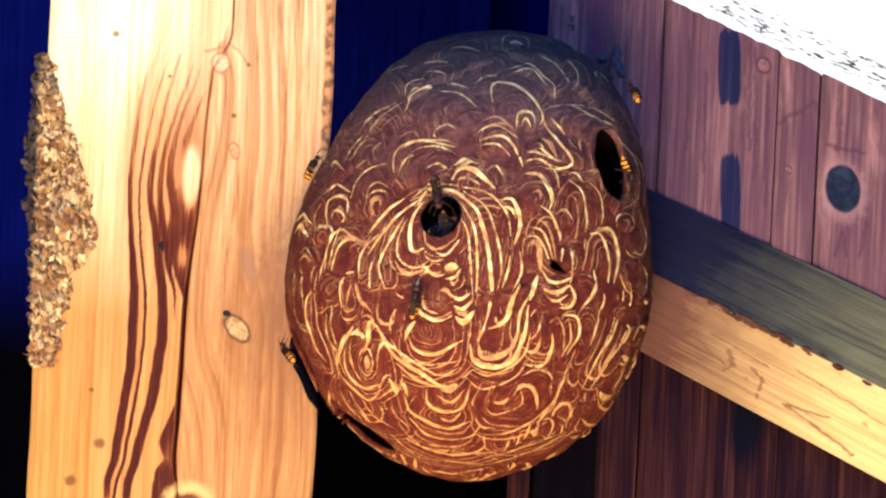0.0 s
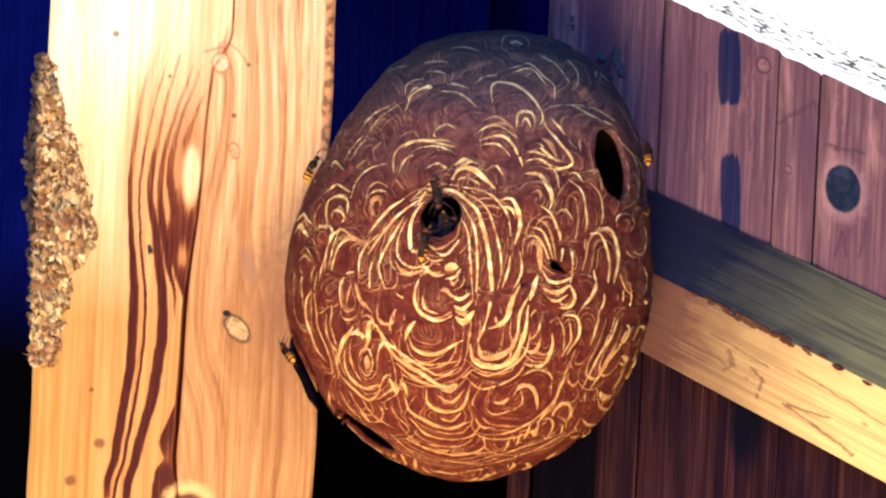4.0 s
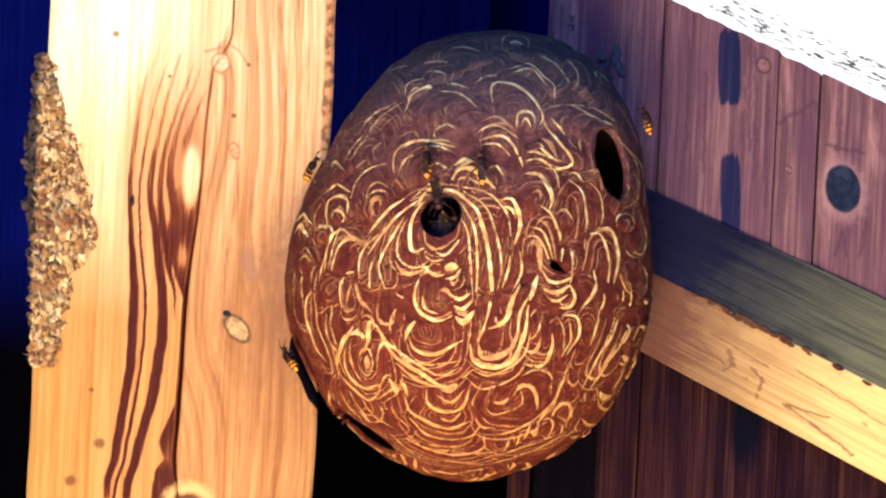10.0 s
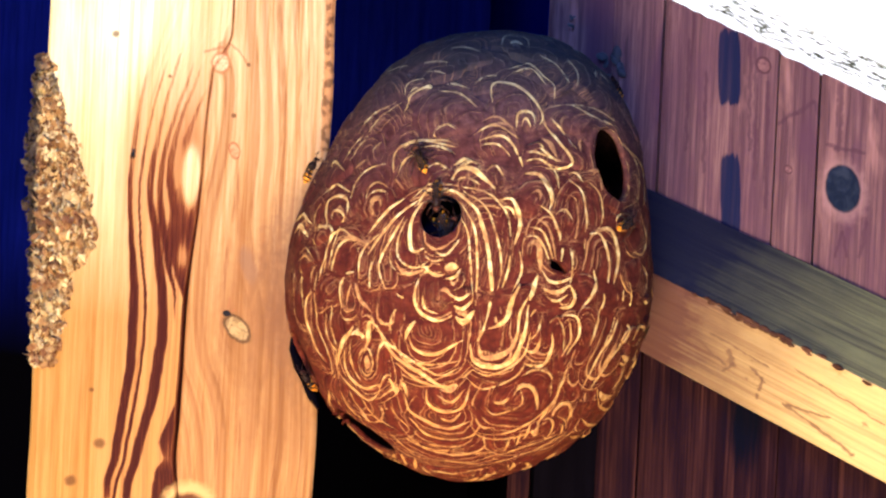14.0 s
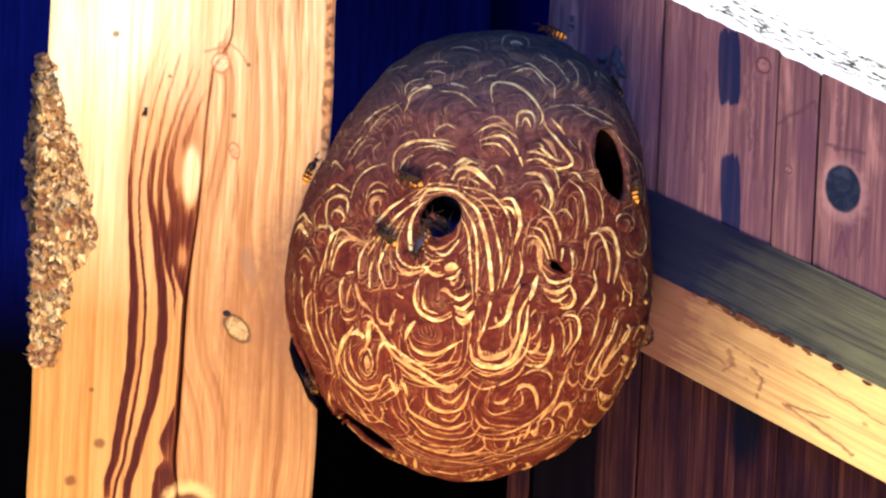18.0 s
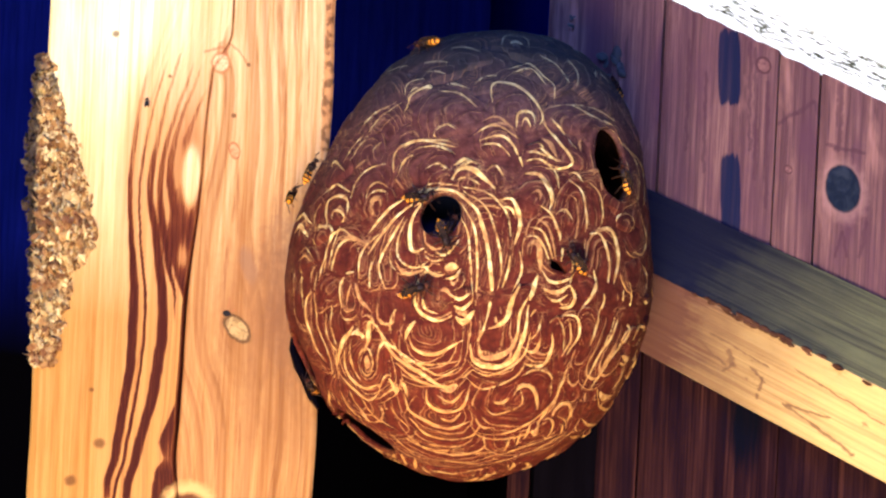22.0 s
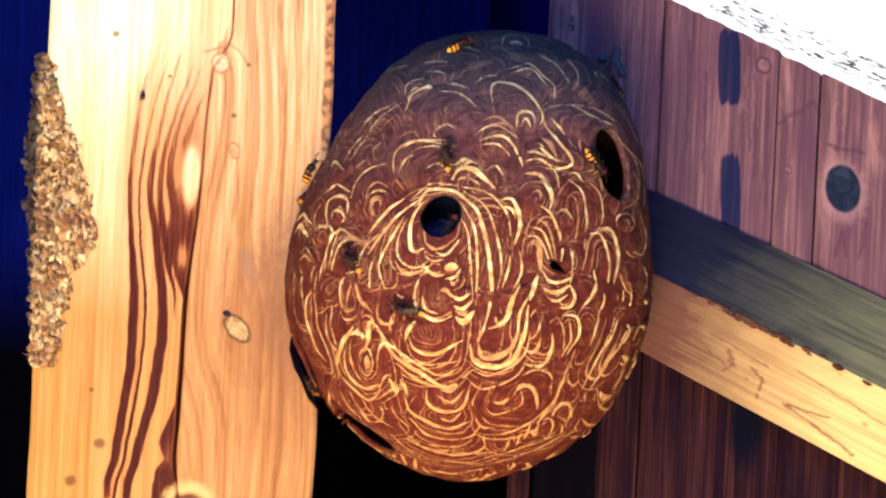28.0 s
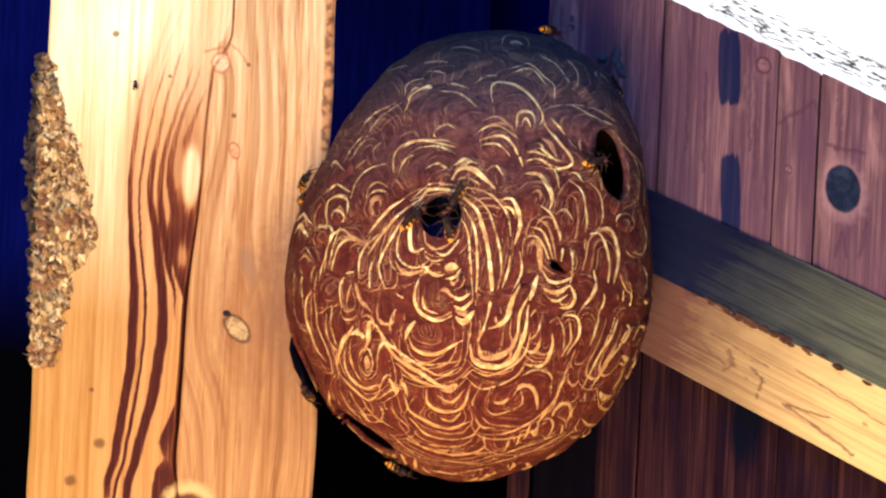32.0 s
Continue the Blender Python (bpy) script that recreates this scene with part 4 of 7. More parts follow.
RIGHT_SIDE = (
    (15.5, 334, 13.8, 19.2, 87, "7w 13b 7w 15b 4o"),
    (16.0, 315, 17.6, 29.3, 66, "4w 10b 4w 13b 3o"),
    (15.5, 304, 15.2, 24.5, 70, "18o 17b 3o"),
    (20.0, 344, 13.8, 35.9, -43, "7w 11b 11w"),
    (8.0, 281, 11.7, 37.1, 88, "11w 4b 3w 11b 1o"),
    (18.5, 274, 13.6, 40.1, 81, "8w 6b 6o 4b 4w"),
    (16.0, 267, 10.0, 24.3, 90, "8w 10b 18o"),
    (13.0, 298, 15.8, 24.4, 84, "3w 20b 3o"),
    (24.5, 289, 7.1, 12.8, 90, "13w"),
    (28.0, 292, 15.0, 55.0, 87, "4o 7b 2w 7b 2o"),
    (32.5, 299, 18.3, 52.4, 91, "2w 6b 2w 6b 2w 6b 2o"),
    (36.5, 321, 7.5, 15.4, 86, "33o"),
    (39.0, 260, 19.2, 49.0, 82, "10o 7b 3w 7b 2o"),
    (49.5, 290, 13.2, 14.3, 80, "9w 22b 6o"),
    (57.0, 281, 22.5, 29.1, -67, "11w 12b 3o"),
    (48.5, 312, 18.9, 22.0, -81, "10w 11b 6o"),
    (53.5, 254, 18.4, 30.4, -68, "4w 7b 3w 8b 3o"),
    (43.5, 302, 13.0, 18.5, 75, "10o 15b 5w"),
    (26.5, 334, 12.2, 18.5, 76, "8w 15b 5o"),
)
ARCH = (
    (-10.5, 269, 48.9, 87.8, 98, "1w 5b 2w 4b 3w 3b 2w 3b 2w 5b 1o"),
    (4.5, 260, 23.9, 89.7, 101, "2w 4b 2w 3b 4w 3b 2w 3b 1w"),
)
MOUTH = (
    (-10.0, 281, 26.1, 60.1, -89, "3w 7b 3w 6b 4w 3b 6w"),
    (-21.0, 290, 12.1, 26.0, -128, "10w 8b 4w"),
    (-6.5, 258, 7.4, 22.1, -80, "5b 27w"),
    (-0.5, 270, 8.2, 27.6, -77, "6w 10b 9w"),
    (-19.0, 257, 11.0, 21.9, -83, "9w 7b 12o"),
    (-13.0, 258, 6.1, 14.3, -80, "17w"),
    (-3.0, 234, 9.9, 15.6, -80, "12w 20b 7o"),
    (-2.5, 226, 9.2, 19.3, -82, "6o 6b 40w"),
    (-23.0, 248, 7.4, 25.6, -90, "8w 6b 5w"),
    (-27.5, 249, 6.4, 29.5, -85, "4w 7b 3w"),
    (-31.0, 253, 6.4, 26.9, -87, "3w 7b 3w"),
    (-5.0, 243, 6.8, 14.5, -80, "7w 15b 25o"),
)
BELLY = (
    (-9.0, 234, 18.5, 42.3, -86, "5o 6b 5w 10b 2w 8b 2w 7b 5o"),
    (-11.0, 208, 20.1, 30.8, -85, "9w 15b 4w 13b"),
    (7.0, 207, 30.8, 74.1, -91, "2w 5b 2w 7b 3w 4b 6w 3b 8o"),
    (8.0, 219, 7.5, 15.5, -99, "40o"),
    (18.0, 215, 11.1, 35.8, -90, "10w 9b 7o 7b 3w"),
    (20.5, 203, 15.5, 29.4, -92, "12w 15b 11o 8b 4w"),
    (26.0, 237, 7.4, 16.6, -90, "21w"),
    (23.0, 244, 12.9, 21.9, -83, "9o 9b 17w 7b"),
    (28.5, 206, 12.7, 35.9, 94, "8o 8b 5w 7b 3w"),
    (33.5, 240, 14.5, 18.0, 21, "22w"),
    (36.5, 207, 10.0, 43.4, 114, "3w 7b 2o"),
    (14.0, 231, 7.9, 24.7, 111, "5w 10b 3w 8b 3w"),
    (-12.0, 196, 36.9, 57.3, -79, "6w 3b 4w 3b 3w 6b 4w 6b 3w 7b 1o"),
    (-29.0, 205, 7.2, 23.3, 81, "16w 7b 4o"),
    (-32.5, 201, 7.2, 10.2, 90, "41w"),
    (-23.5, 187, 7.0, 23.0, 87, "8w 12b 4w"),
    (24.0, 205, 8.1, 33.3, 94, "10o 6b 4w"),
)
KEEL = (
    (-32.0, 179, 26.9, 60.2, -103, "5w 3b 5w 3b 3w 3b 2w 12b 3w 7b 11o"),
    (-35.0, 231, 11.1, 37.1, -92, "5w 8b 6o 3b 3w"),
    (-50.0, 201, 14.5, 74.2, -88, "3o 2b 2w 2b 1w 3b 1w"),
    (-57.5, 225, 15.6, 52.5, -93, "2w 3b 2w 3b 2w"),
    (-46.5, 230, 9.2, 34.1, -103, "4w 6b 2w"),
    (-40.0, 206, 9.2, 30.7, -88, "4w 7b 3w"),
    (44.5, 202, 23.2, 74.1, -101, "2w 3b 2w 2b 2w 3b 6o"),
    (49.5, 192, 17.0, 39.3, -129, "3w 3b 12o"),
    (57.5, 205, 18.7, 18.1, 82, "16w"),
    (56.5, 191, 11.5, 24.2, -31, "43w"),
    (54.5, 166, 29.7, 52.6, -56, "6w 9b 18w"),
    (18.5, 165, 9.9, 16.6, 90, "24o"),
    (22.0, 174, 12.3, 20.6, 83, "6w 19b 2o"),
    (13.5, 157, 44.7, 66.1, -100, "4w 5b 4w 4b 3w 10b 1w 15b 1w"),
    (34.5, 146, 12.2, 20.6, 96, "27o"),
    (34.5, 196, 9.2, 23.3, -99, "5w 9b 5w"),
    (-23.5, 165, 5.2, 14.1, -90, "37w"),
    (-20.0, 164, 5.2, 15.3, -90, "27w"),
    (-6.5, 157, 15.9, 34.7, -96, "10w 13b 7w 11b 10o"),
    (-9.5, 143, 30.0, 51.2, -87, "6w 12b 3w 5b 3w 13b 1o"),
)
RIM = (
    (-6.5, 129, 66.1, 116.4, -92, "3o 3b 2w 3b 1w 3b 2w 3b 1o 3b 3w 3b 1w 3b 2w"),
    (-39.5, 146, 23.3, 37.1, -92, "15o 8b 4w 8b 4w"),
    (-33.5, 132, 34.2, 53.7, -90, "3w 5b 2w 6b 3w 6b 2o"),
    (-48.5, 155, 15.9, 31.2, -100, "6w 9b 5w"),
    (27.0, 129, 48.2, 67.7, -71, "3w 5b 3w 6b 2w 7b 2w 5b 2o"),
    (59.5, 137, 28.4, 29.3, -74, "9w 14b 5w"),
    (46.5, 150, 18.5, 24.7, -80, "12w"),
    (-61.5, 131, 15.4, 20.3, -125, "19w"),
    (-57.0, 95, 17.6, 20.8, -121, "32w"),
    (-44.5, 82, 9.9, 19.6, -128, "42w"),
    (-39.5, 76, 8.8, 18.2, -118, "33w"),
    (-32.5, 70, 8.4, 18.4, -112, "37w"),
    (-22.0, 68, 7.6, 16.2, -108, "37w"),
    (11.5, 67, 5.6, 19.6, -68, "42w"),
    (19.5, 70, 7.6, 18.2, -64, "49w"),
    (30.0, 78, 7.8, 18.4, -60, "37w"),
    (36.5, 87, 8.1, 16.7, -48, "45w"),
    (17.0, 113, 4.7, 19.3, -82, "22w"),
    (21.0, 122, 5.0, 18.3, -78, "22w"),
    (23.0, 131, 3.6, 18.0, -84, "19w"),
    (25.5, 133, 3.7, 15.6, -79, "25w"),
    (32.0, 132, 5.0, 25.2, -74, "15w"),
    (39.0, 128, 4.9, 17.2, -63, "32w"),
    (61.5, 120, 5.3, 10.3, -95, "31w"),
    (70.5, 185, 3.0, 11.8, -102, "27w"),
    (63.5, 235, 7.7, 10.5, -76, "32w"),
    (68.5, 216, 8.8, 12.1, -72, "28w"),
)
# strips of pulp that run over several flaps: width (mm), then the turns of each (angle round, way up)
PALE_CROWN = (
    (1.6, (-68.4, 393.5), (-68.4, 409.6), (-48.0, 411.8)),
    (1.6, (-51.4, 349.8), (-49.6, 362.9), (-40.2, 374.6)),
    (1.6, (-46.2, 347.6), (-44.8, 360.7), (-37.2, 376.0)),
    (2.4, (-34.0, 366.5), (-34.0, 379.7), (-28.0, 387.7), (-19.4, 391.3), (-11.6, 385.5)),
    (1.6, (-37.6, 381.1), (-39.0, 391.3), (-31.8, 394.3)),
    (1.2, (-35.4, 378.9), (-34.0, 386.2), (-31.0, 384.8)),
    (1.2, (-23.8, 384.0), (-14.6, 381.1), (-7.2, 369.5)),
    (1.6, (-19.8, 352.7), (-16.4, 356.3), (-12.8, 352.0)),
    (0.8, (-38.4, 412.5), (-30.8, 413.2), (-24.4, 410.3)),
    (1.2, (-28.0, 428.5), (-20.4, 429.3), (-12.0, 422.0)),
    (0.8, (-33.0, 401.6), (-27.6, 401.6), (-23.0, 397.9)),
    (1.6, (-2.4, 433.7), (-1.2, 449.7), (6.6, 457.0), (13.0, 448.2), (12.2, 432.9)),
    (5.2, (2.0, 436.6), (5.2, 440.9), (8.8, 435.8)),
)
PALE_CROWN_2 = (
    (1.2, (1.4, 406.7), (10.4, 412.5), (16.4, 399.4), (19.8, 392.8), (20.2, 381.1)),
    (1.2, (3.2, 403.0), (11.4, 406.7), (16.8, 392.1)),
    (0.8, (16.2, 422.0), (23.8, 413.2), (27.6, 395.7)),
    (0.8, (30.6, 421.3), (33.8, 409.6), (30.8, 394.3)),
    (2.4, (-2.4, 374.6), (-3.8, 389.9), (1.2, 392.8), (8.8, 386.2), (14.2, 373.1), (15.6, 364.4), (14.6, 359.2)),
    (1.2, (-10.8, 389.9), (-8.0, 397.9), (-2.4, 399.4)),
    (2.4, (6.8, 354.9), (6.8, 366.5), (9.6, 368.7), (12.0, 366.5), (13.2, 356.3)),
    (2.0, (8.2, 356.3), (9.4, 363.6), (11.4, 356.3)),
    (1.6, (18.6, 373.8), (26.6, 378.2), (35.0, 370.9), (49.6, 364.4)),
    (1.2, (26.8, 378.9), (37.2, 378.2), (48.8, 369.5)),
    (1.6, (-6.6, 347.6), (-0.6, 356.3), (8.0, 346.8)),
)
PALE_CROWN_3 = (
    (2.0, (-4.4, 343.9), (2.4, 348.3), (7.2, 339.6), (10.4, 326.4)),
    (1.2, (-3.8, 340.3), (1.4, 341.7), (6.2, 333.7)),
    (2.4, (15.8, 361.4), (20.6, 349.0), (25.8, 335.9), (26.4, 330.1), (22.0, 326.4), (17.6, 326.4)),
    (1.2, (18.4, 364.4), (23.6, 354.1), (28.0, 342.5)),
    (1.6, (10.6, 342.5), (14.0, 345.4), (16.4, 340.3)),
    (2.0, (15.0, 341.0), (18.0, 335.9), (21.2, 331.5)),
    (1.6, (10.8, 330.1), (15.2, 332.3), (21.0, 324.2), (22.6, 311.8)),
    (1.2, (10.6, 336.6), (14.2, 337.4), (19.2, 333.0)),
)
PALE_RIGHT = (
    (4.0, (11.4, 321.3), (15.8, 321.3), (19.2, 310.4), (20.2, 302.3), (19.4, 295.8)),
    (1.6, (-0.2, 321.3), (1.8, 326.4), (6.0, 315.5)),
    (3.6, (5.0, 300.9), (8.2, 301.6), (10.8, 290.7), (11.6, 282.7), (10.2, 269.5)),
    (1.6, (5.2, 295.8), (8.4, 295.1), (10.0, 287.8)),
    (2.4, (16.6, 298.0), (20.2, 292.1), (23.0, 279.0), (24.6, 268.8), (23.6, 257.1)),
    (2.0, (14.2, 282.7), (17.6, 280.5), (20.2, 269.5), (21.8, 260.0)),
    (2.0, (13.4, 275.4), (16.4, 276.1), (20.4, 260.8)),
    (1.6, (22.0, 293.6), (24.6, 297.2), (27.2, 287.8)),
    (2.0, (25.2, 319.1), (30.2, 310.4), (32.2, 289.9), (31.8, 269.5)),
    (1.6, (25.6, 323.5), (28.0, 325.0), (30.4, 318.4)),
    (1.6, (32.8, 318.4), (37.4, 309.6), (38.4, 290.7), (36.0, 281.2)),
)
PALE_RIGHT_2 = (
    (4.4, (36.8, 284.8), (42.6, 284.1), (45.4, 267.3), (43.8, 246.2)),
    (2.8, (33.4, 280.5), (37.8, 280.5), (41.2, 262.2), (41.0, 238.2)),
    (1.6, (35.0, 346.1), (43.6, 354.1), (54.8, 349.8), (63.2, 334.4), (59.0, 310.4), (49.8, 301.6)),
    (2.0, (43.2, 311.1), (47.6, 310.4), (52.0, 315.5), (51.8, 324.2)),
    (1.2, (37.4, 341.7), (47.8, 342.5), (51.8, 324.2)),
    (1.2, (50.2, 352.0), (70.2, 335.9), (65.2, 302.3)),
    (2.0, (60.4, 298.0), (66.2, 281.2), (60.6, 268.1), (53.2, 269.5)),
    (1.2, (52.0, 295.1), (55.0, 290.7), (51.4, 285.6)),
    (1.6, (60.8, 259.3), (65.4, 251.3), (63.6, 238.2)),
)
PALE_LEFT = (
    (2.0, (-58.8, 316.2), (-58.8, 327.9), (-48.6, 319.1)),
    (2.8, (-46.8, 275.4), (-51.0, 294.3), (-47.0, 300.2), (-41.6, 295.8), (-40.0, 286.3)),
    (2.0, (-45.6, 281.9), (-46.2, 287.8), (-43.8, 288.5), (-40.8, 284.8), (-42.0, 280.5)),
    (1.2, (-55.0, 300.9), (-50.8, 308.9), (-41.6, 302.3)),
    (3.2, (-74.6, 280.5), (-66.8, 286.3), (-57.8, 279.0)),
    (4.8, (-72.2, 271.7), (-66.4, 277.5), (-57.8, 268.8)),
    (2.0, (-54.6, 274.6), (-51.0, 277.5), (-46.8, 274.6)),
    (1.6, (-41.0, 298.0), (-41.4, 311.8), (-38.2, 321.3), (-32.6, 324.2)),
    (1.2, (-44.4, 321.3), (-42.8, 325.0), (-41.0, 327.9)),
    (1.6, (-35.2, 298.0), (-35.2, 307.5), (-32.2, 310.4), (-28.2, 306.0)),
    (1.6, (-34.2, 300.9), (-32.2, 304.5), (-28.4, 303.1)),
    (1.6, (-51.6, 325.7), (-51.0, 338.1), (-47.6, 352.0)),
)
PALE_LEFT_2 = (
    (1.2, (-48.6, 327.9), (-48.0, 338.1), (-45.4, 346.8)),
    (1.6, (-40.2, 333.7), (-39.2, 338.8), (-37.6, 341.7)),
    (2.4, (-28.6, 317.7), (-30.6, 331.5), (-28.4, 339.6), (-22.4, 343.2), (-11.4, 338.8)),
    (1.6, (-23.4, 337.4), (-17.0, 338.8), (-10.8, 333.7)),
    (1.2, (-24.2, 342.5), (-16.6, 343.9), (-11.6, 341.7)),
    (1.2, (-27.0, 315.5), (-26.6, 327.2), (-24.2, 331.5)),
    (1.6, (-18.4, 321.3), (-15.4, 325.7), (-11.0, 319.9)),
    (3.2, (-10.2, 324.2), (-7.6, 330.1), (-4.4, 326.4)),
    (3.6, (-9.6, 313.3), (-8.4, 322.0), (-3.8, 321.3), (3.0, 308.9)),
    (1.2, (-8.8, 313.3), (-5.8, 316.2), (-1.2, 311.1)),
    (1.2, (-53.4, 268.1), (-55.2, 285.6), (-54.2, 294.3)),
    (2.0, (-46.0, 243.3), (-45.8, 265.1), (-42.2, 275.4), (-37.6, 271.7)),
    (2.0, (-43.0, 245.5), (-40.8, 264.4), (-35.8, 269.5)),
)
PALE_LEFT_3 = (
    (1.2, (-61.2, 255.7), (-57.2, 260.8), (-53.4, 256.4)),
    (1.2, (-59.8, 250.6), (-56.4, 254.9), (-52.8, 250.6)),
    (1.6, (-31.6, 237.4), (-32.0, 260.0), (-26.2, 277.5)),
)
PALE_MOUTH = (
    (2.4, (-30.2, 257.9), (-27.0, 273.2), (-22.8, 286.3), (-17.4, 300.2)),
    (2.4, (-31.4, 273.2), (-27.4, 287.8), (-22.6, 298.7)),
    (2.0, (-23.6, 235.2), (-26.2, 251.3), (-24.0, 268.8), (-20.8, 285.6)),
    (1.2, (-28.2, 234.5), (-28.6, 246.9), (-27.8, 257.1)),
    (1.6, (-19.8, 284.8), (-21.8, 269.5), (-20.2, 255.7), (-15.6, 250.6), (-11.6, 257.1)),
    (3.2, (-16.8, 297.2), (-18.6, 281.2), (-17.6, 264.4), (-16.0, 261.5), (-13.8, 264.4)),
    (2.4, (-18.0, 294.3), (-16.4, 305.3), (-10.6, 306.7), (-5.0, 303.1)),
    (1.2, (-20.0, 299.4), (-16.0, 309.6), (-9.4, 310.4)),
    (3.2, (-7.6, 304.5), (-1.2, 292.9), (2.4, 272.4), (4.4, 251.3), (5.0, 232.3), (4.0, 214.8)),
    (1.6, (-5.8, 306.0), (1.4, 295.1), (5.8, 271.0), (7.2, 251.3), (6.2, 235.2)),
)
PALE_MOUTH_2 = (
    (2.0, (-5.8, 297.2), (-1.2, 281.2), (0.6, 258.6), (1.0, 227.2)),
    (1.6, (-5.2, 287.0), (-2.6, 276.8), (-1.2, 257.9), (0.0, 235.2)),
    (1.6, (-6.0, 308.9), (1.4, 305.3), (7.4, 291.4), (9.2, 273.9)),
    (1.6, (-13.4, 259.3), (-11.0, 255.7), (-8.0, 257.9)),
    (2.0, (-10.6, 262.2), (-8.2, 260.0), (-6.2, 265.1), (-4.6, 271.7)),
    (6.8, (-7.4, 251.3), (-6.0, 253.5), (-4.2, 252.7)),
    (2.4, (-7.4, 244.7), (-4.8, 245.5), (-3.6, 252.0)),
    (2.4, (-13.6, 252.7), (-10.2, 246.2), (-7.4, 247.6)),
    (1.6, (-23.4, 263.0), (-23.0, 253.5), (-21.0, 248.4)),
    (2.4, (-5.8, 234.5), (-3.4, 230.9), (-0.6, 236.0)),
    (2.8, (-4.6, 227.2), (-2.4, 224.3), (0.4, 232.3)),
    (5.6, (-4.0, 219.2), (-1.6, 215.5), (0.8, 224.3)),
)
PALE_MOUTH_3 = (
    (2.8, (-14.4, 244.0), (-15.2, 233.1), (-13.8, 221.4), (-8.6, 215.5), (-4.8, 219.9)),
    (1.6, (-13.0, 234.5), (-12.2, 223.6), (-8.6, 220.6)),
    (1.6, (-14.6, 244.7), (-12.4, 249.1), (-9.2, 246.9)),
)
PALE_BELLY = (
    (3.2, (-17.4, 201.0), (-16.4, 209.0), (-14.6, 214.8)),
    (2.8, (-16.4, 203.9), (-14.8, 194.4), (-9.2, 191.5), (-1.4, 203.9)),
    (2.0, (-28.0, 215.5), (-22.2, 196.6), (-14.0, 183.4), (-7.8, 176.2), (-1.8, 184.2)),
    (3.2, (-26.4, 209.7), (-21.2, 189.3), (-13.6, 176.9), (-6.0, 165.9), (1.4, 182.0)),
    (2.4, (-21.0, 184.2), (-14.8, 171.0), (-6.0, 164.5)),
    (1.6, (-22.0, 203.9), (-21.6, 215.5), (-20.2, 222.1)),
    (1.6, (-21.8, 201.0), (-18.2, 187.1), (-10.8, 184.2), (-2.4, 187.8)),
    (2.0, (-27.0, 182.0), (-25.4, 193.7), (-23.8, 198.0), (-22.2, 194.4), (-21.6, 183.4)),
    (3.2, (-34.2, 206.8), (-38.8, 192.9), (-42.2, 177.6)),
    (2.4, (-41.8, 185.6), (-43.4, 168.1), (-37.8, 154.3), (-33.8, 149.9), (-28.8, 157.9)),
    (2.8, (-38.0, 189.3), (-39.6, 169.6), (-34.4, 160.1), (-27.8, 165.2)),
)
PALE_BELLY_2 = (
    (1.6, (-35.4, 197.3), (-36.2, 176.2), (-34.6, 165.9)),
    (3.6, (-30.8, 189.3), (-28.6, 203.1), (-28.0, 212.6), (-25.6, 208.2)),
    (4.0, (-35.0, 201.0), (-32.2, 203.9), (-30.2, 200.2)),
    (1.6, (-33.4, 180.5), (-31.6, 190.0), (-29.4, 191.5), (-28.0, 182.7), (-30.6, 172.5)),
    (1.6, (-33.2, 176.9), (-32.0, 170.3), (-28.6, 176.2)),
    (1.2, (-28.8, 159.4), (-25.4, 171.8), (-23.4, 173.2)),
    (2.0, (-38.0, 218.5), (-38.6, 236.7), (-36.6, 244.7), (-34.0, 245.5)),
    (1.2, (-38.4, 217.7), (-37.6, 211.2), (-34.0, 211.9)),
    (3.2, (-49.4, 231.6), (-54.2, 222.1), (-54.8, 203.9), (-52.8, 187.8), (-49.2, 176.2)),
    (1.2, (-49.0, 223.6), (-49.2, 203.1), (-46.2, 182.0), (-49.2, 161.6)),
    (1.6, (-44.6, 214.1), (-45.2, 195.1), (-40.8, 183.4)),
    (1.2, (-63.2, 242.5), (-63.6, 221.4), (-62.0, 203.1), (-57.6, 196.6)),
)
PALE_BELLY_3 = (
    (1.2, (-59.2, 246.9), (-57.0, 230.9), (-56.0, 213.4)),
    (1.6, (-48.0, 235.2), (-47.2, 248.4), (-45.8, 256.4)),
    (1.2, (-51.8, 235.2), (-52.0, 244.0), (-49.8, 249.1)),
    (3.6, (-23.8, 170.3), (-23.0, 163.8), (-22.6, 157.9)),
    (3.2, (-20.4, 170.3), (-19.6, 162.3), (-19.4, 155.0)),
)
PALE_SIDE = (
    (3.6, (0.4, 201.0), (1.6, 187.8), (6.8, 184.2), (12.4, 189.3), (14.8, 207.5), (15.2, 229.4)),
    (2.0, (1.6, 182.0), (5.6, 177.6), (11.2, 183.4), (15.6, 193.7), (16.6, 210.4)),
    (1.6, (-0.6, 176.2), (3.8, 166.7), (9.8, 171.0), (14.8, 179.1), (16.6, 189.3)),
    (3.6, (4.8, 211.9), (7.2, 214.1), (9.6, 219.2), (10.6, 233.1), (12.4, 243.3)),
    (2.0, (2.2, 202.4), (3.6, 210.4), (4.0, 217.0)),
    (2.0, (13.0, 204.6), (13.2, 224.3), (15.6, 239.6)),
    (3.6, (15.2, 232.3), (16.2, 239.6), (17.4, 249.8)),
    (2.0, (16.0, 221.4), (17.6, 226.5), (19.2, 230.1)),
    (2.4, (18.8, 252.7), (20.6, 246.2), (24.0, 245.5), (28.0, 249.8)),
    (3.6, (19.0, 241.1), (22.8, 238.2), (27.2, 244.0)),
    (2.0, (20.2, 235.2), (23.2, 232.3), (26.4, 237.4)),
)
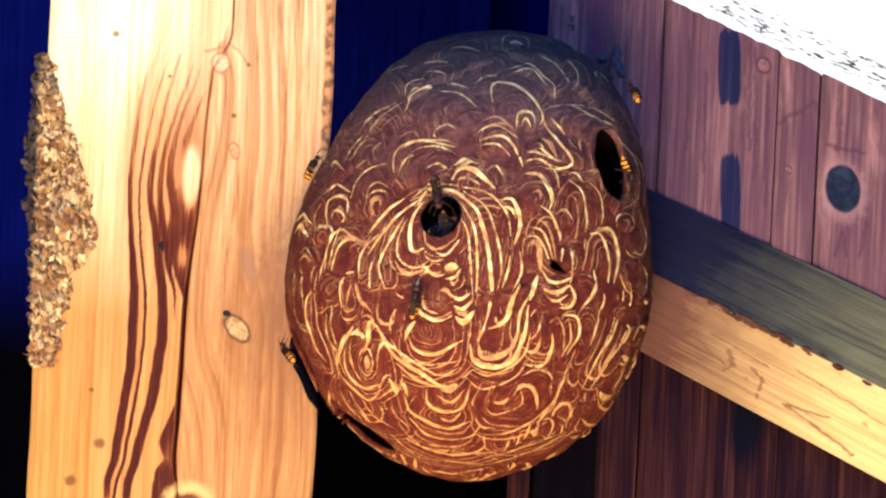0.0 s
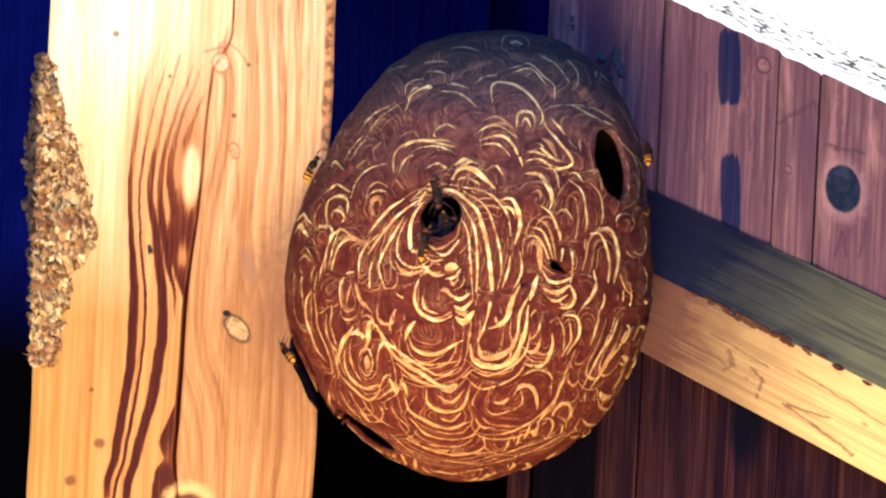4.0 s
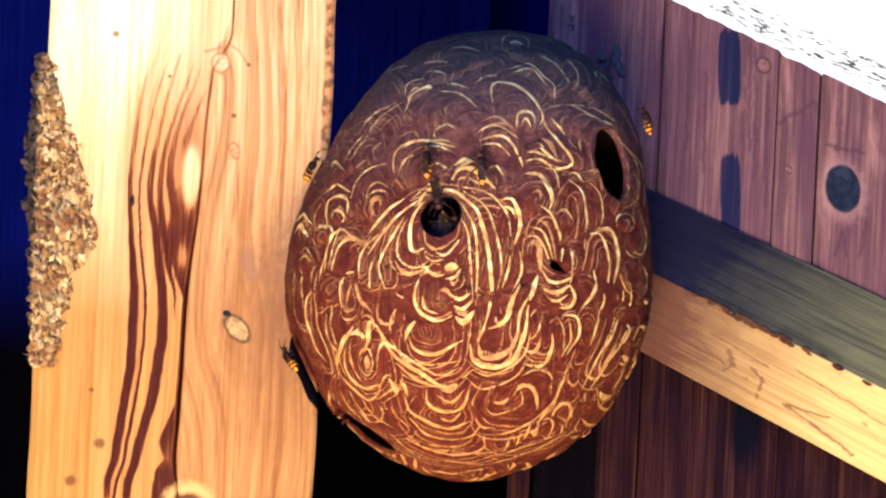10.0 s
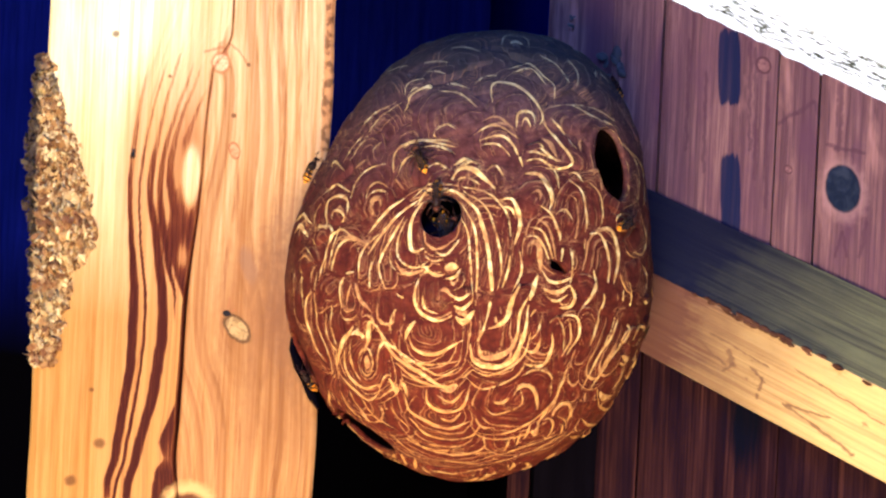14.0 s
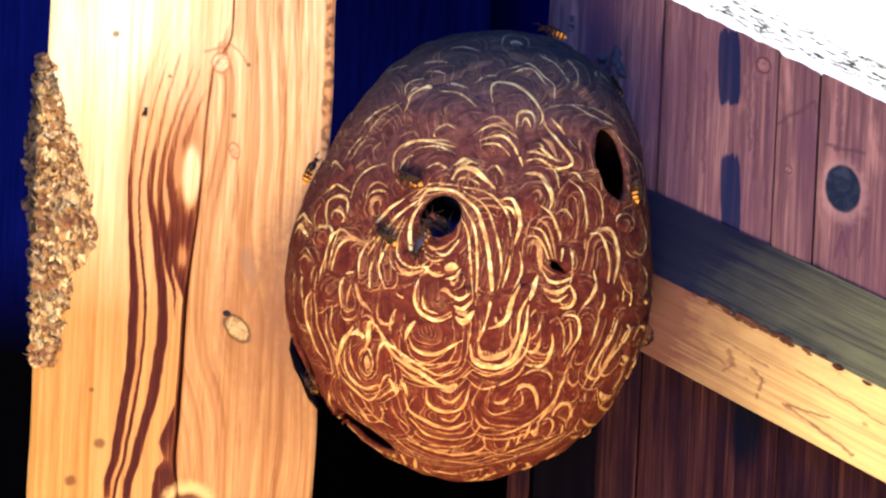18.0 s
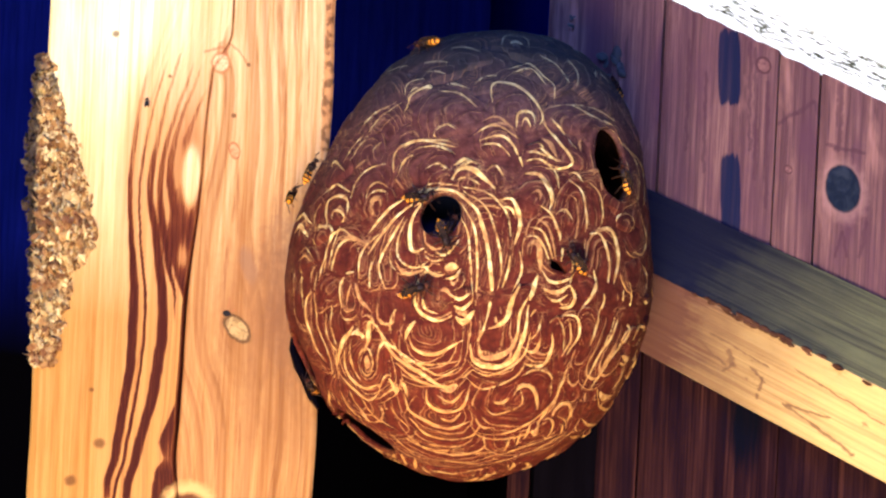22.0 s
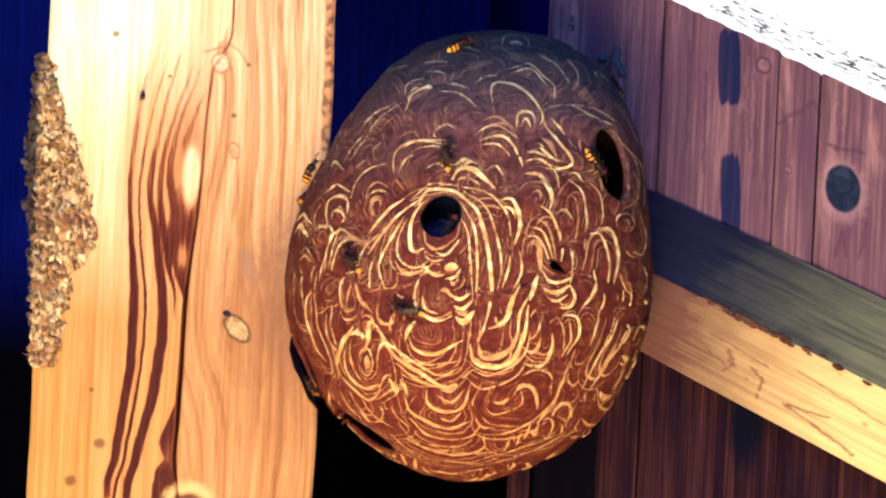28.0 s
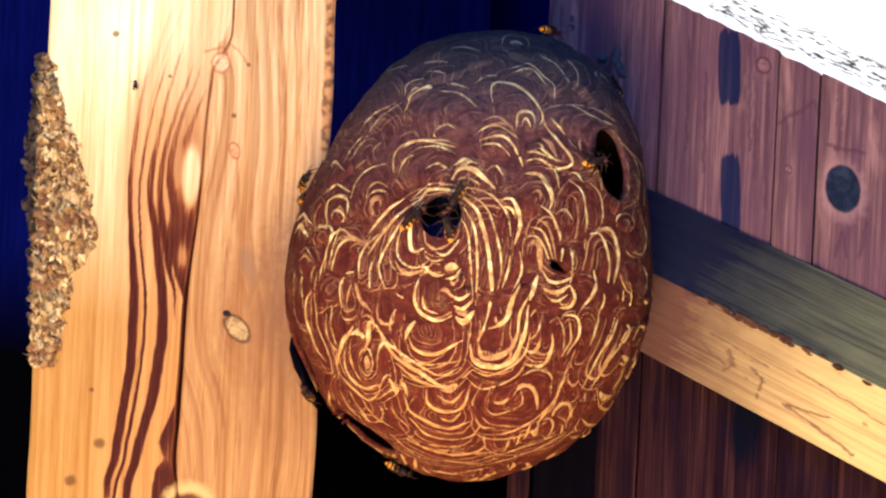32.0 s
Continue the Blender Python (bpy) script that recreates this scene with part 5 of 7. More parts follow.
PALE_SIDE_2 = (
    (3.2, (24.4, 227.9), (27.8, 228.7), (29.0, 236.0), (27.2, 243.3)),
    (3.2, (16.6, 197.3), (18.6, 196.6), (19.8, 204.6)),
    (3.2, (16.4, 187.1), (22.0, 185.6), (23.6, 200.2), (22.6, 210.4)),
    (1.6, (16.2, 205.3), (18.4, 209.7), (19.2, 222.1)),
    (2.0, (27.6, 192.9), (29.6, 203.9), (28.0, 218.5)),
    (2.4, (26.0, 222.8), (30.0, 222.1), (32.0, 209.7), (29.4, 194.4)),
    (1.6, (23.4, 222.8), (26.0, 214.1), (28.0, 197.3)),
    (3.2, (35.0, 254.9), (36.4, 246.2), (34.6, 237.4), (31.6, 227.9)),
    (2.4, (37.0, 201.0), (38.0, 218.5), (39.8, 234.5), (38.4, 244.0)),
    (2.4, (39.0, 165.2), (42.0, 192.9), (47.6, 218.5), (48.2, 241.1)),
    (2.4, (43.2, 164.5), (47.2, 187.8), (54.2, 210.4), (49.6, 227.2)),
    (2.8, (58.4, 203.9), (60.2, 211.9), (67.8, 213.4)),
)
PALE_SIDE_3 = (
    (2.0, (61.6, 198.0), (65.6, 201.0), (69.4, 203.1)),
    (4.8, (53.8, 192.2), (58.4, 187.8), (60.4, 190.0)),
    (2.4, (46.8, 165.2), (53.2, 149.2), (67.2, 141.9), (67.2, 152.1), (69.8, 165.2)),
    (6.0, (49.0, 163.0), (53.0, 156.5), (59.2, 157.2)),
    (2.8, (58.0, 162.3), (60.6, 171.8), (60.0, 182.0)),
)
PALE_KEEL = (
    (2.8, (-12.6, 163.8), (-12.8, 152.1), (-8.0, 145.5), (-2.0, 149.9), (0.6, 165.9)),
    (2.0, (-9.4, 160.1), (-5.0, 155.0), (-0.8, 165.9)),
    (2.4, (-9.4, 139.0), (-5.4, 136.8), (-2.2, 146.2)),
    (2.4, (-20.4, 157.9), (-20.0, 143.3), (-14.4, 135.3), (-7.2, 129.5), (1.8, 139.0)),
    (2.8, (-20.8, 136.8), (-14.8, 119.3), (-5.8, 116.3), (1.2, 121.4), (5.0, 135.3)),
    (2.0, (1.4, 133.1), (5.2, 121.4), (14.4, 119.3), (23.8, 128.0), (27.6, 148.4), (31.6, 179.1)),
    (2.0, (3.6, 127.3), (9.6, 124.4), (17.0, 128.7), (25.0, 142.6), (29.6, 163.0), (30.8, 190.0)),
    (1.2, (5.6, 152.8), (8.4, 144.8), (13.6, 148.4), (17.6, 155.7), (16.2, 167.4)),
    (3.2, (8.2, 156.5), (10.8, 155.7), (13.0, 160.1)),
    (0.8, (2.2, 144.1), (4.6, 133.1), (10.0, 131.7)),
)
PALE_KEEL_2 = (
    (3.2, (15.0, 166.7), (17.6, 171.0), (21.0, 165.9), (23.8, 149.2)),
    (1.2, (16.2, 178.3), (20.4, 183.4), (25.8, 177.6), (27.0, 161.6)),
    (3.6, (31.2, 154.3), (34.4, 155.7), (38.6, 145.5), (39.8, 133.8)),
    (2.0, (27.4, 138.2), (29.8, 141.1), (33.2, 133.8), (33.8, 117.1)),
    (1.6, (-26.6, 135.3), (-21.6, 105.4), (-6.2, 100.3), (9.4, 99.6), (18.2, 111.2)),
    (1.6, (-33.6, 114.9), (-24.8, 88.6), (-6.6, 86.4), (11.8, 82.8), (26.2, 95.2)),
    (1.2, (-24.8, 117.8), (-17.0, 99.6), (-1.0, 105.4)),
    (1.6, (9.6, 94.5), (21.0, 103.2), (29.8, 117.8)),
    (1.2, (-23.4, 67.5), (-3.4, 63.8), (14.6, 72.6)),
    (1.6, (20.8, 102.5), (32.8, 116.3), (41.8, 125.8)),
    (1.6, (-37.4, 152.8), (-35.8, 136.8), (-30.6, 124.4)),
    (2.0, (-46.4, 155.0), (-47.0, 138.2), (-41.0, 126.5)),
)
PALE_KEEL_3 = (
    (1.6, (-52.0, 152.8), (-55.8, 135.3), (-49.4, 126.5)),
    (1.6, (-41.2, 156.5), (-41.6, 145.5), (-39.4, 137.5)),
    (2.4, (-53.8, 152.1), (-65.0, 136.8), (-69.0, 126.5)),
)
PALE_RIM = (
    (3.6, (-64.4, 106.9), (-64.2, 90.8), (-55.6, 80.6)),
    (3.6, (-40.2, 90.1), (-47.4, 75.5), (-55.4, 66.7)),
    (2.8, (-36.4, 87.2), (-39.4, 73.3), (-43.8, 64.5)),
    (3.2, (-29.2, 81.3), (-33.8, 66.7), (-38.6, 61.6)),
    (2.8, (-27.0, 70.4), (-26.0, 60.9), (-31.4, 43.4)),
    (4.8, (4.8, 33.9), (13.6, 39.0), (14.4, 52.9)),
    (5.2, (21.6, 38.3), (21.8, 52.1), (21.2, 69.7)),
    (3.6, (34.4, 64.5), (34.0, 70.4), (28.2, 83.5)),
    (3.6, (37.6, 81.3), (47.2, 73.3), (50.4, 67.5)),
    (2.0, (17.6, 103.2), (17.4, 110.5), (17.2, 119.3)),
    (2.0, (21.8, 110.5), (21.0, 117.8), (20.4, 126.5)),
    (2.4, (23.0, 119.3), (23.0, 128.7), (23.2, 136.0)),
    (2.8, (25.4, 125.8), (26.0, 129.5), (25.4, 136.0)),
    (2.4, (39.8, 122.2), (39.4, 127.3), (38.0, 133.1)),
)
PALE_RIM_2 = (
    (3.6, (50.6, 115.6), (61.4, 110.5), (61.6, 117.1)),
    (2.8, (61.0, 117.1), (61.6, 121.4), (62.2, 125.1)),
    (2.4, (47.6, 136.8), (55.0, 129.5), (66.8, 126.5)),
    (2.8, (-69.0, 135.3), (-68.0, 125.8), (-64.4, 120.7)),
    (2.4, (70.6, 191.5), (70.6, 187.1), (70.2, 183.4)),
    (2.8, (67.2, 184.9), (70.6, 188.6), (70.6, 192.9)),
    (1.6, (32.6, 143.3), (38.0, 137.5), (41.4, 128.0)),
    (1.6, (23.2, 93.7), (31.8, 101.7), (41.4, 114.9)),
    (1.6, (35.8, 108.3), (41.4, 118.5), (52.6, 125.8)),
    (1.2, (-14.2, 98.8), (-1.0, 97.4), (11.6, 103.2)),
    (1.2, (-23.2, 111.2), (-11.0, 106.1), (1.2, 109.8)),
    (1.2, (-37.2, 141.9), (-33.6, 129.5), (-28.6, 122.9)),
    (1.2, (-27.0, 145.5), (-26.0, 137.5), (-22.0, 125.1)),
    (1.2, (-49.0, 244.0), (-49.8, 227.9), (-48.8, 211.2)),
)
PALE_RIM_3 = (
    (1.2, (-42.2, 220.6), (-42.0, 204.6), (-40.6, 187.8)),
    (1.2, (26.6, 277.5), (27.8, 257.9), (26.8, 241.8)),
    (1.2, (45.2, 238.9), (46.0, 222.1), (43.0, 201.7)),
    (1.2, (51.0, 246.9), (52.8, 234.5), (52.0, 222.1)),
    (1.2, (9.4, 271.0), (9.0, 252.0), (6.6, 232.3)),
    (1.2, (11.8, 267.3), (12.8, 252.0), (10.2, 236.7)),
    (1.2, (-20.6, 232.3), (-18.0, 229.4), (-17.0, 235.2)),
    (1.2, (-42.6, 277.5), (-43.4, 265.1), (-43.8, 249.1)),
)
OCHRE_CROWN = (
    (1.2, (-41.4, 348.3), (-40.4, 356.3), (-37.0, 363.6)),
    (2.0, (-4.4, 358.5), (0.0, 362.9), (7.0, 352.7)),
    (4.0, (15.6, 349.0), (18.8, 343.9), (20.8, 334.4)),
)
OCHRE_RIGHT = (
    (2.4, (14.2, 307.5), (16.2, 308.9), (16.4, 301.6)),
    (4.8, (14.8, 271.0), (17.0, 269.5), (18.2, 252.0)),
    (2.0, (16.0, 288.5), (19.2, 284.1), (21.4, 270.3), (22.4, 261.5)),
    (1.6, (24.4, 307.5), (27.8, 305.3), (29.0, 287.8), (27.8, 261.5)),
    (3.2, (32.8, 327.2), (37.6, 327.9), (38.2, 313.3)),
)
OCHRE_LEFT = (
    (4.8, (-33.2, 295.1), (-31.8, 298.0), (-30.0, 298.0)),
    (4.0, (-41.2, 267.3), (-37.2, 269.5), (-32.2, 266.6)),
)
OCHRE_MOUTH = (
    (3.2, (-21.0, 251.3), (-17.8, 246.2), (-13.4, 249.8)),
    (3.2, (-8.4, 236.0), (-6.8, 237.4), (-5.2, 232.3)),
)
OCHRE_BELLY = (
    (5.6, (-30.0, 187.1), (-30.2, 182.0), (-31.0, 176.2)),
    (3.2, (-33.2, 238.2), (-31.6, 226.5), (-27.8, 219.2)),
    (2.0, (-36.2, 221.4), (-35.4, 230.1), (-34.6, 236.7)),
)
OCHRE_SIDE = (
    (4.8, (2.6, 200.2), (3.8, 191.5), (8.2, 192.2), (12.0, 199.5), (12.8, 211.9)),
    (6.0, (44.4, 178.3), (47.0, 191.5), (49.0, 203.9)),
)
OCHRE_KEEL = (
    (3.2, (-8.4, 164.5), (-4.8, 163.8), (-1.8, 174.7)),
    (4.4, (-40.4, 141.1), (-40.6, 133.1), (-39.4, 127.3)),
)
PALE_STRIPS = PALE_CROWN + PALE_CROWN_2 + PALE_CROWN_3 + PALE_RIGHT + PALE_RIGHT_2 + PALE_LEFT + PALE_LEFT_2 + PALE_LEFT_3 + PALE_MOUTH + PALE_MOUTH_2 + PALE_MOUTH_3 + PALE_BELLY + PALE_BELLY_2 + PALE_BELLY_3 + PALE_SIDE + PALE_SIDE_2 + PALE_SIDE_3 + PALE_KEEL + PALE_KEEL_2 + PALE_KEEL_3 + PALE_RIM + PALE_RIM_2 + PALE_RIM_3
OCHRE_STRIPS = OCHRE_CROWN + OCHRE_RIGHT + OCHRE_LEFT + OCHRE_MOUTH + OCHRE_BELLY + OCHRE_SIDE + OCHRE_KEEL

OPENINGS = (
    (-10.8, 288, 14.5, 15.8, 102),
    (44.8, 335, 19.5, 29.0, 107),
    (23.4, 256, 4.1, 9.6, 156),
    (-56.7, 106, 21.8, 30.5, 148),
    (-72.2, 171, 19.9, 26.1, 89),
    (-54.9, 65, 10.7, 15.9, 49),
)


def in_opening(phi, t, grow=1.0):
    return clear_of(phi, t, grow)[0]


def clear_of(phi, t, grow=1.0):
    """Whether a place lies in an opening, and the place moved out to the opening's edge."""
    for a, up, w, reach, way in OPENINGS:
        h = max(girth(t), 0.02) * 1000
        p, q = (phi - radians(a)) * h, t * 1000 - up
        c, s = math.cos(radians(way)), math.sin(radians(way))
        f, g = (p * c + q * s) / (reach * grow), (-p * s + q * c) / (w * grow)
        d = math.hypot(f, g)
        if d < 1:
            k = 1.0 / max(d, 1e-3)
            f, g = f * k * reach * grow, g * k * w * grow
            return True, radians(a) + (f * c - g * s) / h, (up + f * s + g * c) / 1000
    return False, phi, t


TOUCH = []


def keep_largest(bm):
    """Drops the scraps that an opening cuts off a flap."""
    left, best = set(bm.verts), []
    while left:
        heap, found = [left.pop()], []
        while heap:
            v = heap.pop()
            found.append(v)
            for e in v.link_edges:
                o = e.other_vert(v)
                if o in left:
                    left.discard(o)
                    heap.append(o)
        best = max(best, found, key=len)
    keep = set(best)
    bmesh.ops.delete(bm, geom=[v for v in bm.verts if v not in keep], context="VERTS")


def strips(code):
    """Strips of pulp from the rim inwards: where each begins and ends, as shares of the flap's length, and its kind."""
    at, out = 0.0, []
    for word in code.split():
        wide = float(word[:-1]) / 100
        if word[-1] != "b":
            out.append((at, at + wide, word[-1]))
        at += wide
    return out


FRONT = 0.55


def flap(a, up, w, length, way, code, lift, nest, seed):
    """One flap of paper, rounded at its growing edge and laid in strips of pulp of changing colour."""
    bm = bmesh.new()
    band, pale, dull = (bm.verts.layers.float.new(k) for k in ("band", "pale", "dull"))
    w, length, c, s = w / 1000, length / 1000, math.cos(radians(way)), math.sin(radians(way))
    front, back = length * FRONT, length * (1 - FRONT)
    reach = min(front, max(w * 1.15, length * 0.36))
    dome = min(0.0006, 0.04 * min(w, length))
    na = int(min(120, max(30, 1000 * (w + length))))
    rnd = random.Random(seed)
    eps, bend = 0.00010 / reach, rnd.uniform(-0.25, 0.30)
    bow = rnd.uniform(-0.22, 0.22)
    laid = []
    for k, (d0, d1, kind) in enumerate(strips(code)):
        r1, r0 = 1 - d0 * length / reach, max(0.03, 1 - d1 * length / reach)
        if r1 > r0 + 0.01:
            if length > 0.016:
                kind = "o"
            laid.append((r1, r0, kind, rnd.uniform(0.40, 0.80) + 0.4 * min(1.0, max(0.0, (length - 0.025) / 0.035)), rnd.uniform(-0.15, 0.15), rnd.uniform(0.45, 0.9)))
    rings = []

    def ring(rule, tone, kind):
        rings.append((rule, tone, kind))

    def edge(j, off):
        r1, r0, kind, ends, turn, full = laid[j]

        def rule(way_round):
            g = abs(way_round - turn) / ends
            ang = way_round * math.pi
            taper = (0.45 if length > 0.016 else 0.8) * max(0.24, 1 - 0.82 * min(1.0, g) ** 1.15)
            x, y = math.cos(ang) * 2.6, math.sin(ang) * 2.6
            half = (r1 - r0) / 2 * taper * (1 + 0.55 * noise.noise((x, y, seed + j * 3.1)))
            mid = (r1 + r0) / 2 + (r1 - r0) * 0.18 * noise.noise((x * 1.3, y * 1.3, seed + j * 5.7)) * (r1 < 0.985)
            return min(1.0, max(0.015, mid + off[0] * half + off[1] * eps))
        return rule

    flat = lambda r: (lambda way_round: r)
    if not laid or laid[0][0] < 0.97:
        ring(flat(1.0), 0, None)
    last = 1.0
    for j, (r1, r0, *_) in enumerate(laid):
        for k in range(1, int((last - r1) / 0.16) + 1):
            ring(flat(last - (last - r1) * k / (int((last - r1) / 0.16) + 1)), 0, None)
        if r1 < 0.985:
            ring(edge(j, (1, 1)), 0, j)
        ring(edge(j, (1, -1)), 1, j)
        ring(edge(j, (-1, 1)), 1, j)
        ring(edge(j, (-1, -1)), 0, j)
        last = r0
    for k in range(1, int(last / 0.16) + 2):
        ring(flat(last * (1 - k / (int(last / 0.16) + 1))), 0, None)
    spots = []
    for i, (rule, tone, j) in enumerate(rings):
        row = []
        for n in range(na + 1):
            # from one end of the rim round the growing edge to the other
            v = 2 * n / na - 1
            r = rule(v)
            ang = math.pi * max(-0.5, min(0.5, v))
            rim = 1 + 0.06 * noise.noise((v * 3, 0.5, seed * 1.3))
            leg = max(0.0, abs(v) - 0.5) * 2
            fwd = front - reach + math.cos(ang) * reach * r * rim - leg * (front - reach + back)
            lat = math.sin(ang) * r * w * rim * (1 + bend * leg - 0.34 * leg * leg) + bow * length * ((front - fwd) / length) ** 2
            sunk = min(1.0, max(0.0, leg - 0.35) / 0.6)
            p, q = fwd * c - lat * s, fwd * s + lat * c
            x, y = radians(a) * 0.14 + p, up / 1000 + q
            p += 0.0026 * noise.noise((x * 48, y * 48, 1.0)) + 0.0008 * noise.noise((x * 170, y * 170, 4.0))
            q += 0.0026 * noise.noise((x * 48, y * 48, 7.0)) + 0.0008 * noise.noise((x * 170, y * 170, 9.0))
            t = up / 1000 + q
            phi = radians(a) + p / max(girth(t), 0.03)
            hole, phi, t = clear_of(phi, t)
            out = dome * (1 - r ** 4) + lift + 0.00012 * tone - (0.0009 if i == 0 else 0)
            out += (-0.0016 - out) * sunk
            vert = bm.verts.new(on_nest(phi, t, out if not hole else min(out, lift)))
            vert[band] = (1 - r) * reach
            if j is not None and tone:
                r1, r0, kind, ends, turn, full = laid[j]
                fade = full * max(0.0, min(1.0, (1.12 - abs(v - turn) / ends) / 0.3))
                vert[pale if kind == "w" else dull] = fade
            row.append((vert, hole))
        spots.append(row)
    for u, v in zip(spots, spots[1:]):
        for n in range(na):
            q = (u[n], u[n + 1], v[n + 1], v[n])
            if not all(e[1] for e in q):
                bm.faces.new([e[0] for e in q])
    bmesh.ops.delete(bm, geom=[v for v in bm.verts if not v.link_faces], context="VERTS")
    bmesh.ops.remove_doubles(bm, verts=bm.verts, dist=0.00002)
    keep_largest(bm)
    if bm.faces:
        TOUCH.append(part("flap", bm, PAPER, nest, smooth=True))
    else:
        bm.free()


def covers(row, a, up, grow=1.0):
    """Whether a flap lies over a place."""
    h = max(girth(up / 1000), 0.03) * 1000
    p, q = radians(a - row[0]) * h, up - row[1]
    c, s = math.cos(radians(row[4])), math.sin(radians(row[4]))
    f, g = p * c + q * s, -p * s + q * c
    return (f / (row[3] * (FRONT if f > 0 else 1 - FRONT) * grow)) ** 2 + (g / (row[2] * grow)) ** 2 < 1


TABS = [r for r in RIM if r[3] < 16]


def lay(rows, nest):
    """Lays flaps one over another, each on what lies under it."""
    down = []
    for n, row in enumerate(rows):
        a, up, w, length, way, code = row
        under = 0.0
        c, s = math.cos(radians(way)), math.sin(radians(way))
        for f in (0.0, 0.5, 0.92):
            for k in range(12 if f else 1):
                x, y = max(-0.3, math.cos(k * math.tau / 12)) * f * length * 0.5, math.sin(k * math.tau / 12) * f * w
                q = up + x * s + y * c
                p = a + math.degrees((x * c - y * s) / (max(girth(q / 1000), 0.03) * 1000))
                under = max([under] + [h for o, h in down if covers(o, p, q, 0.94)])
        lift = min(under, 0.0021) + (0.0018 if row in TABS else 0.0)
        flap(*row, lift + 0.0003, nest, n + 1)
        down.append((row, lift + 0.00035))


def skin_tree():
    """The outer skin of the nest, for feet to stand on."""
    verts, faces = [], []
    for ob in TOUCH:
        base = len(verts)
        verts += [v.co.copy() for v in ob.data.vertices]
        faces += [[base + i for i in f.vertices] for f in ob.data.polygons]
    return BVHTree.FromPolygons(verts, faces)


def strip(wide, turns, skin, nest, kind, seed):
    """A strip of pulp laid along a smooth way over the flaps, thinning out to both ends."""
    full = 0.86 if wide > 2.3 else 0.66 if wide > 1.7 else 0.56
    wide *= 0.00066
    pts = [Vector((radians(a) * max(girth(u / 1000), 0.03), u / 1000)) for a, u in turns]
    ups = [u / 1000 for _, u in turns]
    angles = [radians(a) for a, _ in turns]
    ends = [2 * pts[0] - pts[1]] + pts + [2 * pts[-1] - pts[-2]]
    angs = [2 * angles[0] - angles[1]] + angles + [2 * angles[-1] - angles[-2]]
    way = []
    for i in range(len(pts) - 1):
        n = max(4, int((pts[i + 1] - pts[i]).length / 0.0016))
        for k in range(n + (i == len(pts) - 2)):
            f = k / n
            h = (-f + 2 * f * f - f ** 3, 2 - 5 * f * f + 3 * f ** 3, f + 4 * f * f - 3 * f ** 3, f ** 3 - f * f)
            way.append((sum(c * a for c, a in zip(h, angs[i:i + 4])) / 2, sum(c * e.y for c, e in zip(h, ends[i:i + 4])) / 2))
    for _ in range(3):
        way = [way[0]] + [tuple((x + 2 * y + z) / 4 for x, y, z in zip(*three)) for three in zip(way, way[1:], way[2:])] + [way[-1]]
    bm = bmesh.new()
    tone = bm.verts.layers.float.new("pale" if kind == "w" else "dull")
    band = bm.verts.layers.float.new("band")
    rows = []
    for i, (phi, t) in enumerate(way):
        (p0, t0), (p1, t1) = way[max(0, i - 1)], way[min(len(way) - 1, i + 1)]
        h = max(girth(t), 0.03)
        d = Vector(((p1 - p0) * h, t1 - t0)).normalized()
        f = i / (len(way) - 1)
        x = f * len(way) * 0.25
        half = max(wide, 0.0011) / 2 * (0.20 + 1.05 * math.sin(math.pi * f) ** 0.9) * (1 + 0.34 * noise.noise((x, seed * 1.7, 0.5)))
        drift = 0.18 * wide * noise.noise((x * 0.7, seed * 2.3, 4.5))
        row = []
        for side in (-1.35, -0.80, 0.80, 1.35):
            o = side * half + drift
            a, u = phi - d.y * o / h, t + d.x * o
            hole, a, u = clear_of(a, u)
            top, base = on_nest(a, u, 0.02), on_nest(a, u)
            hit = skin.ray_cast(top, (base - top).normalized(), 0.03)[3]
            row.append([a, u, 0.02 - hit if hit is not None else 0.0004, abs(side) > 1])
        rows.append(row)
    smooth = [[max(rows[max(0, i - 1)][k][2], rows[i][k][2], rows[min(len(rows) - 1, i + 1)][k][2]) for k in range(4)] for i in range(len(rows))]
    made = []
    for row, highs in zip(rows, smooth):
        line = []
        for (a, u, _, rim), high in zip(row, highs):
            v = bm.verts.new(on_nest(a, u, high + (-0.00018 if rim else 0.00016)))
            v[tone] = 0.22 if rim else full
            v[band] = a * 0.02
            line.append(v)
        made.append(line)
    for u, v in zip(made, made[1:]):
        for k in range(3):
            bm.faces.new((u[k], u[k + 1], v[k + 1], v[k]))
    part("pulp_strip", bm, PAPER, nest, "cream strip of chewed pulp" if kind == "w" else "ochre strip of chewed pulp")


